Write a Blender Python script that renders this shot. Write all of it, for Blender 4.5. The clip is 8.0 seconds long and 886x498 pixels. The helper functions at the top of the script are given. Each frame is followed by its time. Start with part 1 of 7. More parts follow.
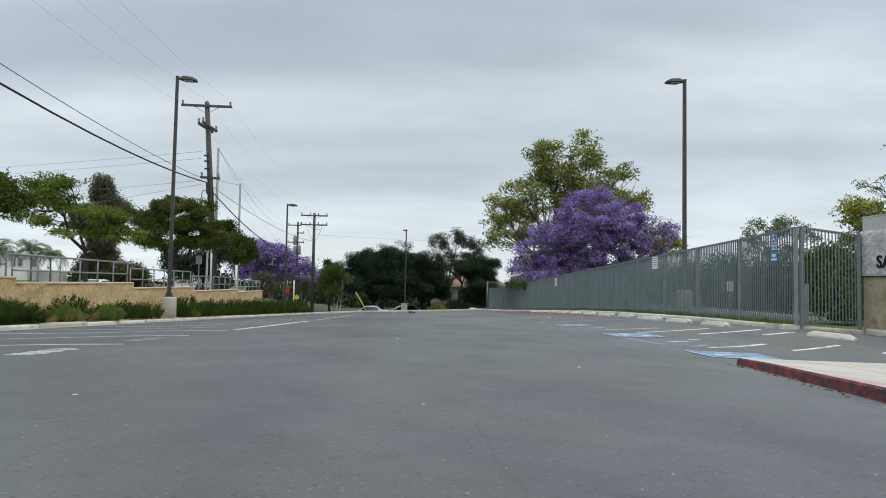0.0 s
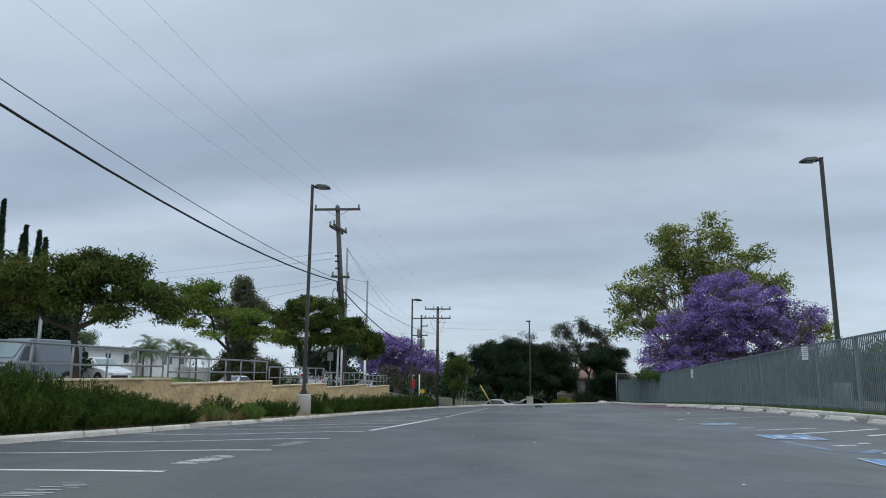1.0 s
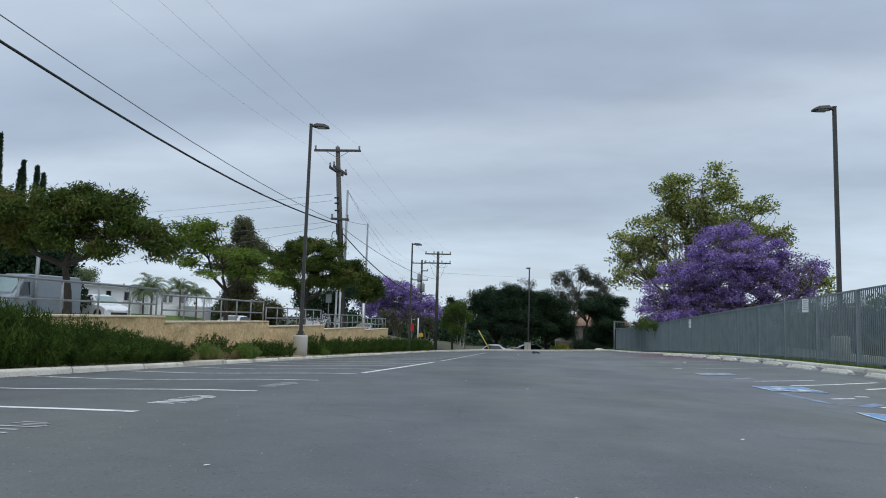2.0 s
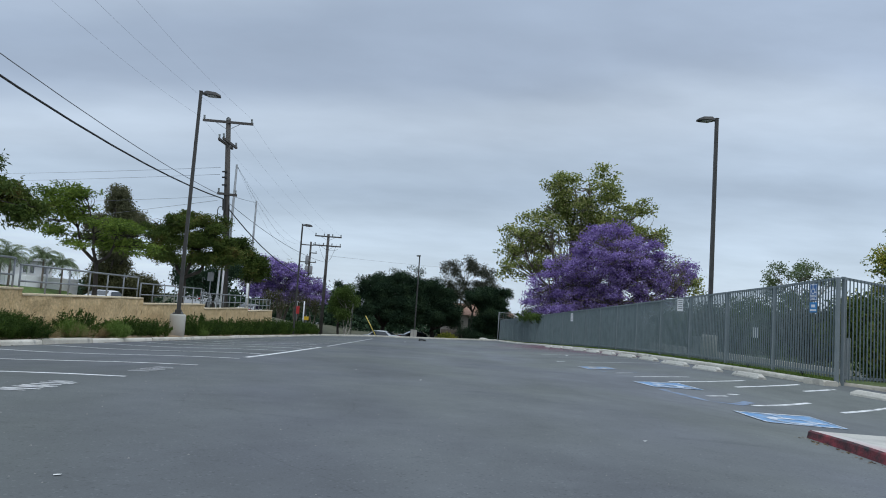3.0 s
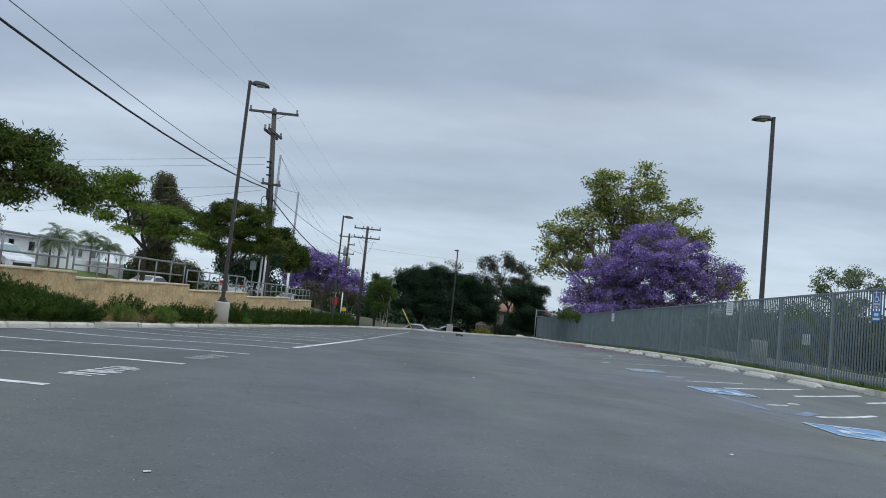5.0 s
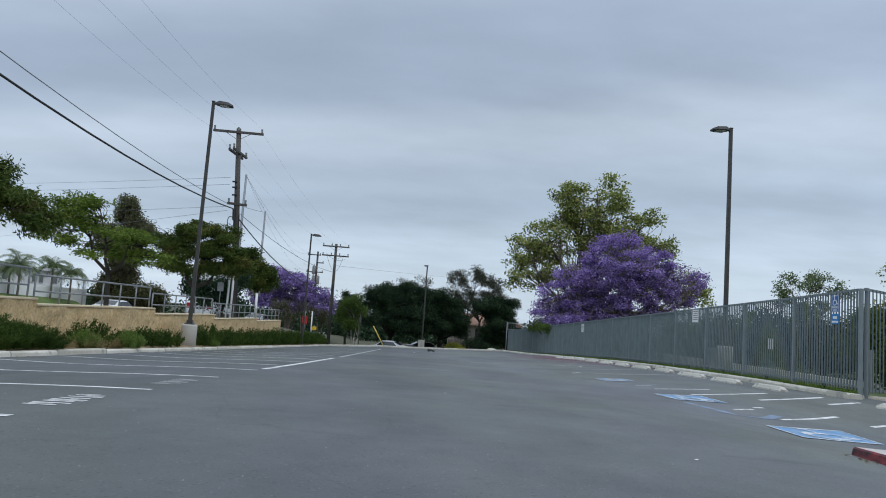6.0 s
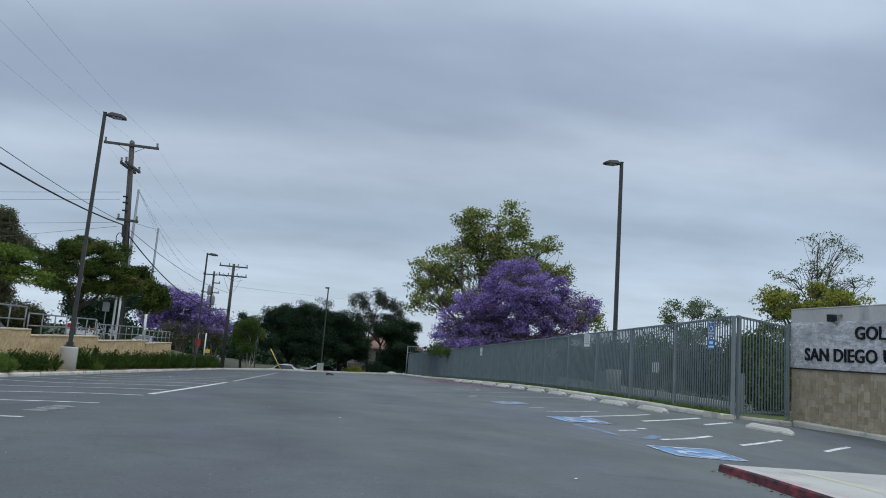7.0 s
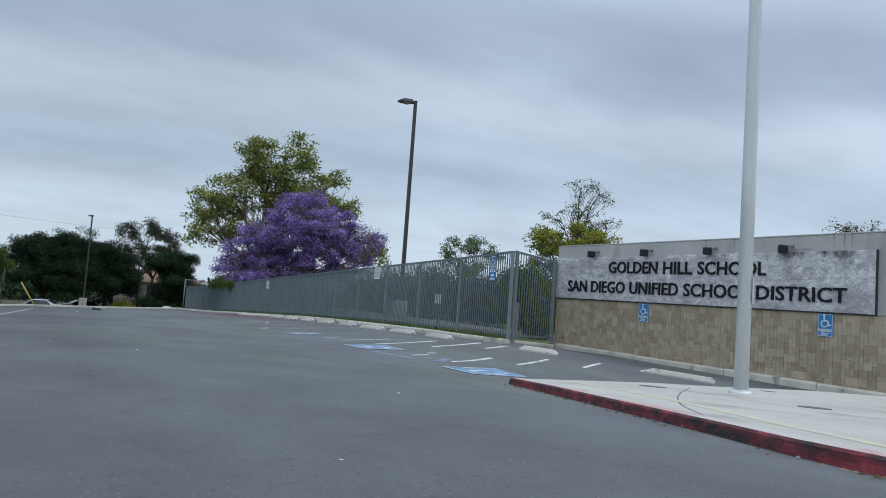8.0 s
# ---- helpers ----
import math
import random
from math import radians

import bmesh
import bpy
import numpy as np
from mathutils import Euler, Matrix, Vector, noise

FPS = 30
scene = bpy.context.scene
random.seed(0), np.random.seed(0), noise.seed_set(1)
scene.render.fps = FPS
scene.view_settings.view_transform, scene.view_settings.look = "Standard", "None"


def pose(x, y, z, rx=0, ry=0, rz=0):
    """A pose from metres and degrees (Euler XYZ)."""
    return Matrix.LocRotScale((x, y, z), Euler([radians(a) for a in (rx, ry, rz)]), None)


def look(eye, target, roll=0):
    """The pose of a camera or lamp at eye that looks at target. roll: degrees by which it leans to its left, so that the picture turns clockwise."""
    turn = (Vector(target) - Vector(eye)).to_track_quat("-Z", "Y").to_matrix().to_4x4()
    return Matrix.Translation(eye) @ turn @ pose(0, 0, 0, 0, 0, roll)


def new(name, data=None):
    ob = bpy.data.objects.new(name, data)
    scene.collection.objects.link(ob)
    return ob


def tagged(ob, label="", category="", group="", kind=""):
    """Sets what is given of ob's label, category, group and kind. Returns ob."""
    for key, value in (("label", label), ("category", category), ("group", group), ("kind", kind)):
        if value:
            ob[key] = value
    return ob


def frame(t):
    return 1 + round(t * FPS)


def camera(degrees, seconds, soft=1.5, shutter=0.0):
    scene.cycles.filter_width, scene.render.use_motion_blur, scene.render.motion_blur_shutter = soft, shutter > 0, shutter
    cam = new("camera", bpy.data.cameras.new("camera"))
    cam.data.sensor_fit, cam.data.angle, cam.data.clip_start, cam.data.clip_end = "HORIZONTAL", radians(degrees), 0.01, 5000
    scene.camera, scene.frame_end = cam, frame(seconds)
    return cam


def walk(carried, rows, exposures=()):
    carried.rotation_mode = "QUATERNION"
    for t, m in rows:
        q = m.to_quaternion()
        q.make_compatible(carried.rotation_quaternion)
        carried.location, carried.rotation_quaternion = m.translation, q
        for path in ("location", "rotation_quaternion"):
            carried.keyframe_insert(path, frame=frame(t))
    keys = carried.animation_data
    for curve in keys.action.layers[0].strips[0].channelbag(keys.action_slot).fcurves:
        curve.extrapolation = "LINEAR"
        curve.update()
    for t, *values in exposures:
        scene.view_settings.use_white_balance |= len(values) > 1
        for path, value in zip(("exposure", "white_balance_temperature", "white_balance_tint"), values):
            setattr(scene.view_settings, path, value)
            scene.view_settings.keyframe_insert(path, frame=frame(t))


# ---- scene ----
cam = camera(64.9, 8.0, soft=1.0)
PATH = [
    (0, (0.264, -0.806, 0.438), (0.402, 1.186, 0.538), 1.02),
    (0.2, (0.213, -0.825, 0.483), (0.219, 1.166, 0.673), 0.75),
    (0.5, (0.137, -0.853, 0.551), (0.033, 1.122, 0.850), 0.57),
    (0.8, (0.118, -0.860, 0.568), (-0.051, 1.101, 0.922), 0.51),
    (1, (0.106, -0.865, 0.580), (-0.101, 1.093, 0.932), 0.35),
    (1.2, (0.116, -0.797, 0.578), (-0.122, 1.163, 0.901), 0.07),
    (2.3, (0.169, -0.422, 0.567), (0.016, 1.564, 0.741), 3.33),
    (2.5, (0.139, -0.367, 0.564), (0.073, 1.625, 0.735), 3.98),
    (2.8, (0.072, -0.237, 0.580), (0.126, 1.754, 0.756), 4.15),
    (3, (0.027, -0.151, 0.591), (0.131, 1.839, 0.764), 3.95),
    (3.3, (0.011, -0.060, 0.576), (0.140, 1.929, 0.732), 3.71),
    (3.5, (0.000, 0.000, 0.566), (0.108, 1.992, 0.706), 3.66),
    (3.7, (-0.019, 0.057, 0.572), (0.054, 2.051, 0.708), 3.78),
    (4, (-0.047, 0.143, 0.582), (-0.026, 2.137, 0.741), 4.34),
    (4.2, (-0.106, 0.149, 0.586), (-0.104, 2.141, 0.763), 4.80),
    (4.5, (-0.194, 0.157, 0.592), (-0.200, 2.150, 0.760), 5.36),
    (4.7, (-0.236, 0.110, 0.587), (-0.240, 2.105, 0.736), 5.88),
    (5.8, (-0.232, -0.006, 0.584), (-0.173, 1.986, 0.751), 4.31),
    (6, (-0.217, -0.022, 0.597), (-0.130, 1.966, 0.797), 4.04),
    (6.3, (-0.179, -0.089, 0.604), (-0.027, 1.890, 0.844), 3.66),
    (6.5, (-0.154, -0.134, 0.608), (0.048, 1.838, 0.870), 3.55),
    (6.8, (-0.164, -0.132, 0.609), (0.124, 1.827, 0.891), 3.93),
    (7, (-0.170, -0.130, 0.609), (0.186, 1.817, 0.894), 4.29),
    (7.2, (-0.182, -0.135, 0.608), (0.255, 1.796, 0.889), 4.60),
    (7.5, (-0.201, -0.142, 0.607), (0.378, 1.754, 0.865), 5.08),
    (7.8, (-0.413, -0.189, 0.560), (0.372, 1.638, 0.765), 5.17),
    (8, (-0.555, -0.221, 0.528), (0.396, 1.532, 0.672), 4.04),
]
EXPOSURES = [
    (0.0, -0.03, 7300, 10), (0.3, -0.24, 6700, 10), (0.6, -0.33, 6500, 10), (1.0, -0.36, 6500, 10), (2.5, -0.22, 6600, 10), (3.0, -0.27, 6450, 10), (3.5, -0.22, 6650, 10), (4.0, -0.18, 6850, 10),
    (4.3, -0.27, 6600, 10), (4.5, -0.28, 6550, 10), (6.0, -0.3, 6500, 10), (7.0, -0.42, 6400, 10), (7.7, -0.39, 6450, 10), (8.0, -0.3, 6450, 10),
]
walk(cam, [(t, look(eye, target, roll)) for t, eye, target, roll in PATH], exposures=EXPOSURES)

# ---- world and light: an overcast day, no hard shadows ----
SUN_ELEVATION, SUN_TURN = radians(58), radians(138)


def build_world():
    w = bpy.data.worlds.new("overcast_sky")
    scene.world = w
    w.use_nodes = True
    nt = w.node_tree
    nt.nodes.clear()
    N, L = nt.nodes.new, nt.links.new
    out, bg = N("ShaderNodeOutputWorld"), N("ShaderNodeBackground")
    co, sep = N("ShaderNodeTexCoord"), N("ShaderNodeSeparateXYZ")
    L(co.outputs["Generated"], sep.inputs[0])

    def op(kind, a, b=None, clamp=False):
        m = N("ShaderNodeMath")
        m.operation, m.use_clamp = kind, clamp
        for i, v in enumerate((a, b)):
            if v is None:
                continue
            if isinstance(v, (int, float)):
                m.inputs[i].default_value = v
            else:
                L(v, m.inputs[i])
        return m.outputs[0]

    # the cloud deck is a flat layer overhead, so clouds flatten towards the horizon
    up = op("ADD", op("MAXIMUM", sep.outputs["Z"], 0.0), 0.16)
    comb = N("ShaderNodeCombineXYZ")
    L(op("DIVIDE", sep.outputs["X"], up), comb.inputs[0])
    L(op("DIVIDE", sep.outputs["Y"], up), comb.inputs[1])
    comb.inputs[2].default_value = 3.7
    big, fine = N("ShaderNodeTexNoise"), N("ShaderNodeTexNoise")
    mp = N("ShaderNodeMapping")
    mp.inputs["Scale"].default_value = (0.62, 1.0, 1.0)
    mp.inputs["Rotation"].default_value = (0, 0, 0.35)
    mp.inputs["Location"].default_value = (2.4, 0.9, 0)
    L(comb.outputs[0], mp.inputs[0])
    for n, s, d, r in ((big, 0.5, 4.0, 0.48), (fine, 1.9, 5.0, 0.55)):
        L(mp.outputs[0], n.inputs["Vector"])
        n.inputs["Scale"].default_value, n.inputs["Detail"].default_value = s, d
        n.inputs["Roughness"].default_value = r
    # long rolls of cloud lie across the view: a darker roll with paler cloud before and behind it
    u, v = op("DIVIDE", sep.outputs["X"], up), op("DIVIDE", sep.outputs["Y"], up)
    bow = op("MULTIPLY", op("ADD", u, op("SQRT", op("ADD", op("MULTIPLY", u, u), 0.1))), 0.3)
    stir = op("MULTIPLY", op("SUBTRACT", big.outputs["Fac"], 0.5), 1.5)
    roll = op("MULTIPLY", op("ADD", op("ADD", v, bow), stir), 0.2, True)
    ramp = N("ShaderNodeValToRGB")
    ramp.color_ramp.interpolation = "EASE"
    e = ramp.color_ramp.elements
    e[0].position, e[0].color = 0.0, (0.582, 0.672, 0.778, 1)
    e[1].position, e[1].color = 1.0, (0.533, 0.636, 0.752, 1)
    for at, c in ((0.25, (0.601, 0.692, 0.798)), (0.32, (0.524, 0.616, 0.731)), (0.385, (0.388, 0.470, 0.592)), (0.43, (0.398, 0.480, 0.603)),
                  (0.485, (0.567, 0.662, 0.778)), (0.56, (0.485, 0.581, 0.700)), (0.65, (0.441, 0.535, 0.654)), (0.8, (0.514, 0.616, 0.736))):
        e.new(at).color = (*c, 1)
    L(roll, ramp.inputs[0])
    wisp = op("ADD", op("MULTIPLY", fine.outputs["Fac"], 0.55), op("MULTIPLY", big.outputs["Fac"], 0.35))
    wisp = op("ADD", wisp, 0.56)
    # an overcast sky is brighter overhead than at the horizon
    high = op("MULTIPLY", op("POWER", op("MAXIMUM", sep.outputs["Z"], 0.0), 4.0), 2.0)
    haze = op("MULTIPLY", op("POWER", op("SUBTRACT", 1.0, op("MAXIMUM", sep.outputs["Z"], 0.0)), 7.0), 0.32)
    # the deck is thinner, and so brighter, to either side
    side = op("ADD", op("MULTIPLY", op("MULTIPLY", sep.outputs["X"], sep.outputs["X"]), 0.3), 1.0)
    lift = op("MULTIPLY", op("MULTIPLY", op("ADD", op("ADD", high, haze), 0.93), wisp), side)
    # and thinnest ahead to one side
    near = N("ShaderNodeVectorMath")
    near.operation = "DOT_PRODUCT"
    L(co.outputs["Generated"], near.inputs[0])
    near.inputs[1].default_value = Vector((0.5, 0.78, 0.36)).normalized()
    thin = op("MULTIPLY", op("POWER", op("MAXIMUM", near.outputs["Value"], 0.0), 28.0), op("MULTIPLY", fine.outputs["Fac"], 0.22))
    lift = op("MULTIPLY", lift, op("ADD", thin, 0.98))
    scaled = N("ShaderNodeVectorMath")
    scaled.operation = "SCALE"
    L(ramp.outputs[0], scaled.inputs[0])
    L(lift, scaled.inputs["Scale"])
    sky = N("ShaderNodeTexSky")
    sky.sky_type, sky.sun_disc = "NISHITA", False
    sky.sun_elevation, sky.sun_rotation = SUN_ELEVATION, SUN_TURN
    skyd = N("ShaderNodeVectorMath")
    skyd.operation = "SCALE"
    skyd.inputs["Scale"].default_value = 0.02
    L(sky.outputs[0], skyd.inputs[0])
    both = N("ShaderNodeVectorMath")
    both.operation = "ADD"
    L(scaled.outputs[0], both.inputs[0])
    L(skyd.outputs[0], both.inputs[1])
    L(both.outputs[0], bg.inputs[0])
    bg.inputs[1].default_value = 1.0
    L(bg.outputs[0], out.inputs[0])


build_world()
sun = new("sun", bpy.data.lights.new("sun", "SUN"))
sun.data.energy, sun.data.angle, sun.data.color = 0.75, radians(40), (1.0, 0.97, 0.93)
sun.matrix_world = look((0, 0, 30), (0 - 9.0, 0 + 10.0, 30 - 22.0))

# ---- materials ----
MATS = {}


def surf(name, c1, c2, scale=2.0, rough=0.8, bump=0.15, fine=40.0, metal=0.0, island=0.0, objrand=0.0, stain=None,
         stain_scale=0.6, stain_lo=0.55, stain_hi=0.7, grain=0.25, stretch=(1, 1, 1), spec=0.4, rough2=None, swing=1.0):
    """A surface of two tones, mixed by broad noise, with a fine grain, bump and, where given, stains."""
    m = bpy.data.materials.new(name)
    m.use_nodes = True
    nt = m.node_tree
    N, L = nt.nodes.new, nt.links.new
    b = nt.nodes["Principled BSDF"]
    co, mp = N("ShaderNodeTexCoord"), N("ShaderNodeMapping")
    mp.inputs["Scale"].default_value = stretch
    L(co.outputs["Object"], mp.inputs[0])

    def noise_at(s, d=4.0):
        n = N("ShaderNodeTexNoise")
        n.inputs["Scale"].default_value, n.inputs["Detail"].default_value = s, d
        L(mp.outputs[0], n.inputs["Vector"])
        return n.outputs["Fac"]

    def remap(v, lo, hi, a=0.0, z=1.0):
        r = N("ShaderNodeMapRange")
        for i, x in enumerate((lo, hi, a, z)):
            r.inputs[i + 1].default_value = x
        L(v, r.inputs[0])
        return r.outputs[0]

    def mix(fac, a, c, kind="MIX"):
        x = N("ShaderNodeMix")
        x.data_type, x.blend_type = "RGBA", kind
        for s, v in ((x.inputs[0], fac), (x.inputs[6], a), (x.inputs[7], c)):
            if isinstance(v, (int, float)):
                s.default_value = v
            elif isinstance(v, tuple):
                s.default_value = (*v, 1)
            else:
                L(v, s)
        return x.outputs[2]

    f = remap(noise_at(scale), 0.3, 0.7, 0.5 - swing / 2, 0.5 + swing / 2)
    if island or objrand:
        g = N("ShaderNodeNewGeometry").outputs["Random Per Island"] if island else N("ShaderNodeObjectInfo").outputs["Random"]
        ad = N("ShaderNodeMath")
        ad.operation, ad.use_clamp = "MULTIPLY_ADD", True
        k = island or objrand
        L(remap(g, 0, 1, -k, k), ad.inputs[0])
        ad.inputs[1].default_value = 1.0
        L(f, ad.inputs[2])
        f = ad.outputs[0]
    col = mix(f, c1, c2)
    gr = noise_at(fine, 3.0)
    shade = N("ShaderNodeCombineColor")
    v = remap(gr, 0.25, 0.75, 1 - grain, 1 + grain)
    for i in range(3):
        L(v, shade.inputs[i])
    col = mix(1.0, col, shade.outputs[0], "MULTIPLY")
    if stain:
        col = mix(remap(noise_at(stain_scale, 6.0), stain_lo, stain_hi), col, stain)
    L(col, b.inputs["Base Color"])
    if rough2 is None:
        b.inputs["Roughness"].default_value = rough
    else:
        L(remap(noise_at(scale * 3), 0.3, 0.7, rough, rough2), b.inputs["Roughness"])
    b.inputs["Metallic"].default_value = metal
    b.inputs["Specular IOR Level"].default_value = spec
    if bump:
        bp = N("ShaderNodeBump")
        bp.inputs["Strength"].default_value, bp.inputs["Distance"].default_value = bump, 0.02
        L(gr, bp.inputs["Height"])
        L(bp.outputs[0], b.inputs["Normal"])
    MATS[name] = m
    return m


def streaked(m, marks, tint=(0.05, 0.05, 0.052)):
    """Dark run-off marks on a wall: (x, half width, z of the head, length, strength), along the wall's own x and z."""
    nt = m.node_tree
    N, L = nt.nodes.new, nt.links.new
    b = nt.nodes["Principled BSDF"]
    under = b.inputs["Base Color"].links[0].from_socket
    co, sep, n, mp = N("ShaderNodeTexCoord"), N("ShaderNodeSeparateXYZ"), N("ShaderNodeTexNoise"), N("ShaderNodeMapping")
    L(co.outputs["Object"], sep.inputs[0])
    L(co.outputs["Object"], mp.inputs[0])
    mp.inputs["Scale"].default_value = (9.0, 1.0, 1.6)
    L(mp.outputs[0], n.inputs["Vector"])
    n.inputs["Scale"].default_value, n.inputs["Detail"].default_value = 1.0, 4.0

    def calc(kind, a, c, clamp=False):
        q = N("ShaderNodeMath")
        q.operation, q.use_clamp = kind, clamp
        for sock, v in ((q.inputs[0], a), (q.inputs[1], c)):
            if isinstance(v, (int, float)):
                sock.default_value = v
            else:
                L(v, sock)
        return q.outputs[0]

    total = None
    for x, half, head, length, strength in marks:
        side = calc("MULTIPLY", calc("ABSOLUTE", calc("SUBTRACT", sep.outputs[0], x), 0.0), 1 / half)
        side = calc("MULTIPLY", calc("SUBTRACT", 1.0, side, True), 2.0, True)
        drop = calc("MULTIPLY", calc("SUBTRACT", head, sep.outputs[2]), 1 / length)
        fade = calc("MULTIPLY", calc("SUBTRACT", 1.0, drop, True), calc("MULTIPLY", drop, 12.0, True))
        v = calc("MULTIPLY", calc("MULTIPLY", side, fade), strength)
        total = v if total is None else calc("ADD", total, v, True)
    r = N("ShaderNodeMapRange")
    r.inputs[1].default_value, r.inputs[2].default_value, r.inputs[3].default_value, r.inputs[4].default_value = 0.3, 0.65, 0.25, 1.0
    L(n.outputs["Fac"], r.inputs[0])
    x = N("ShaderNodeMix")
    x.data_type = "RGBA"
    L(calc("MULTIPLY", total, r.outputs[0], True), x.inputs[0])
    L(under, x.inputs[6])
    x.inputs[7].default_value = (*tint, 1)
    L(x.outputs[2], b.inputs["Base Color"])


def leafy(name, tones, rough=0.6, trans=0.25, spec=0.25, own=0.55, broad=0.45, scale=0.8):
    """Leaves: each one takes its own tone; some light passes through."""
    m = bpy.data.materials.new(name)
    m.use_nodes = True
    nt = m.node_tree
    N, L = nt.nodes.new, nt.links.new
    b, out = nt.nodes["Principled BSDF"], nt.nodes["Material Output"]
    geo, co, n = N("ShaderNodeNewGeometry"), N("ShaderNodeTexCoord"), N("ShaderNodeTexNoise")
    L(co.outputs["Object"], n.inputs["Vector"])
    n.inputs["Scale"].default_value = scale
    md = N("ShaderNodeMath")
    md.operation, md.use_clamp = "MULTIPLY_ADD", True
    L(geo.outputs["Random Per Island"], md.inputs[0])
    md.inputs[1].default_value = own
    r = N("ShaderNodeMapRange")
    r.inputs[1].default_value, r.inputs[2].default_value = 0.3, 0.7
    r.inputs[3].default_value, r.inputs[4].default_value = 0.0, broad
    L(n.outputs["Fac"], r.inputs[0])
    L(r.outputs[0], md.inputs[2])
    ramp = N("ShaderNodeValToRGB")
    e = ramp.color_ramp.elements
    while len(e) < len(tones):
        e.new(0.5)
    for i, c in enumerate(tones):
        e[i].position, e[i].color = i / (len(tones) - 1), (*c, 1)
    L(md.outputs[0], ramp.inputs[0])
    L(ramp.outputs[0], b.inputs["Base Color"])
    b.inputs["Roughness"].default_value, b.inputs["Specular IOR Level"].default_value = rough, spec
    tr, mx = N("ShaderNodeBsdfTranslucent"), N("ShaderNodeMixShader")
    L(ramp.outputs[0], tr.inputs[0])
    mx.inputs[0].default_value = trans
    L(b.outputs[0], mx.inputs[1])
    L(tr.outputs[0], mx.inputs[2])
    L(mx.outputs[0], out.inputs[0])
    MATS[name] = m
    return m


def plain(name, c, rough=0.5, metal=0.0, spec=0.5):
    return surf(name, tuple(v * 0.93 for v in c), tuple(min(1, v * 1.06) for v in c), 3.0, rough, 0.04, 60.0, metal, grain=0.06, spec=spec)


def asphalt_material():
    """Worn asphalt: broad tonal patches, mottling, oil marks, pale aggregate and hairline cracks."""
    mat = bpy.data.materials.new("asphalt")
    mat.use_nodes = True
    nt = mat.node_tree
    N, L = nt.nodes.new, nt.links.new
    b, co = nt.nodes["Principled BSDF"], N("ShaderNodeTexCoord")

    def tex(scale, detail, stretch=(1, 1, 1), kind="ShaderNodeTexNoise"):
        mp, n = N("ShaderNodeMapping"), N(kind)
        mp.inputs["Scale"].default_value = stretch
        L(co.outputs["Object"], mp.inputs[0])
        L(mp.outputs[0], n.inputs["Vector"])
        n.inputs["Scale"].default_value = scale
        if kind == "ShaderNodeTexNoise":
            n.inputs["Detail"].default_value, n.inputs["Roughness"].default_value = detail, 0.6
        return n

    def fit(v, lo, hi, a, z):
        r = N("ShaderNodeMapRange")
        for i, x in enumerate((lo, hi, a, z)):
            r.inputs[i + 1].default_value = x
        L(v, r.inputs[0])
        return r.outputs[0]

    def times(a, c):
        x = N("ShaderNodeMath")
        x.operation = "MULTIPLY"
        L(a, x.inputs[0])
        L(c, x.inputs[1])
        return x.outputs[0]

    # lengthwise wear lanes, broad soft patches, mottling and aggregate multiply together
    lanes = fit(tex(0.32, 2.0, (1.0, 0.09, 1)).outputs["Fac"], 0.35, 0.65, 0.9, 1.1)
    patch = times(fit(tex(0.22, 3.0).outputs["Fac"], 0.3, 0.7, 0.84, 1.16), fit(tex(0.9, 3.0, (1.0, 0.6, 1)).outputs["Fac"], 0.3, 0.7, 0.86, 1.14))
    mottle = times(fit(tex(4.0, 3.0).outputs["Fac"], 0.25, 0.75, 0.93, 1.07), fit(tex(9.0, 3.0).outputs["Fac"], 0.64, 0.78, 1.0, 0.76))
    oil = fit(tex(0.75, 3.0).outputs["Fac"], 0.62, 0.8, 1.0, 0.72)
    # scuffs left by turning tyres, and dark seepage along old repairs
    scuff = times(fit(tex(0.8, 4.0, (0.35, 1.5, 1)).outputs["Fac"], 0.64, 0.76, 1.0, 0.78), fit(tex(0.6, 2.0, (1.6, 0.3, 1)).outputs["Fac"], 0.66, 0.78, 1.0, 0.82))
    oil = times(oil, scuff)
    cell = tex(95.0, 0, kind="ShaderNodeTexVoronoi")
    split = N("ShaderNodeSeparateColor")
    L(cell.outputs["Color"], split.inputs[0])
    pale = fit(split.outputs[0], 0.965, 0.985, 1.0, 1.3)
    pits = fit(split.outputs[1], 0.02, 0.04, 0.74, 1.0)
    stones = times(fit(cell.outputs["Distance"], 0.05, 0.75, 1.07, 0.94), times(pale, pits))
    grain = tex(240.0, 2.0)
    crack = tex(0.42, 0, kind="ShaderNodeTexVoronoi")
    crack.feature = "DISTANCE_TO_EDGE"
    wob = tex(2.0, 4.0)
    shift = N("ShaderNodeMix")
    shift.data_type = "VECTOR"
    shift.inputs[0].default_value = 0.12
    L(co.outputs["Object"], shift.inputs[4])
    L(wob.outputs["Color"], shift.inputs[5])
    L(shift.outputs[1], crack.inputs["Vector"])
    line = fit(crack.outputs["Distance"], 0.0, 0.003, 0.88, 1.0)
    # the lane between the stalls is worn paler than the stalls along the planting bed
    sep, bend, ramp = N("ShaderNodeSeparateXYZ"), N("ShaderNodeMath"), N("ShaderNodeValToRGB")
    L(co.outputs["Object"], sep.inputs[0])
    bend.operation = "ADD"
    L(sep.outputs["X"], bend.inputs[0])
    L(fit(tex(0.35, 3.0, (1.0, 0.3, 1)).outputs["Fac"], 0.3, 0.7, -0.7, 0.7), bend.inputs[1])
    e = ramp.color_ramp.elements
    tone = ((-7.0, 0.40), (-2.8, 0.40), (-1.3, 0.43), (0.6, 0.50), (3.0, 0.56), (5.0, 0.53), (9.0, 0.5))
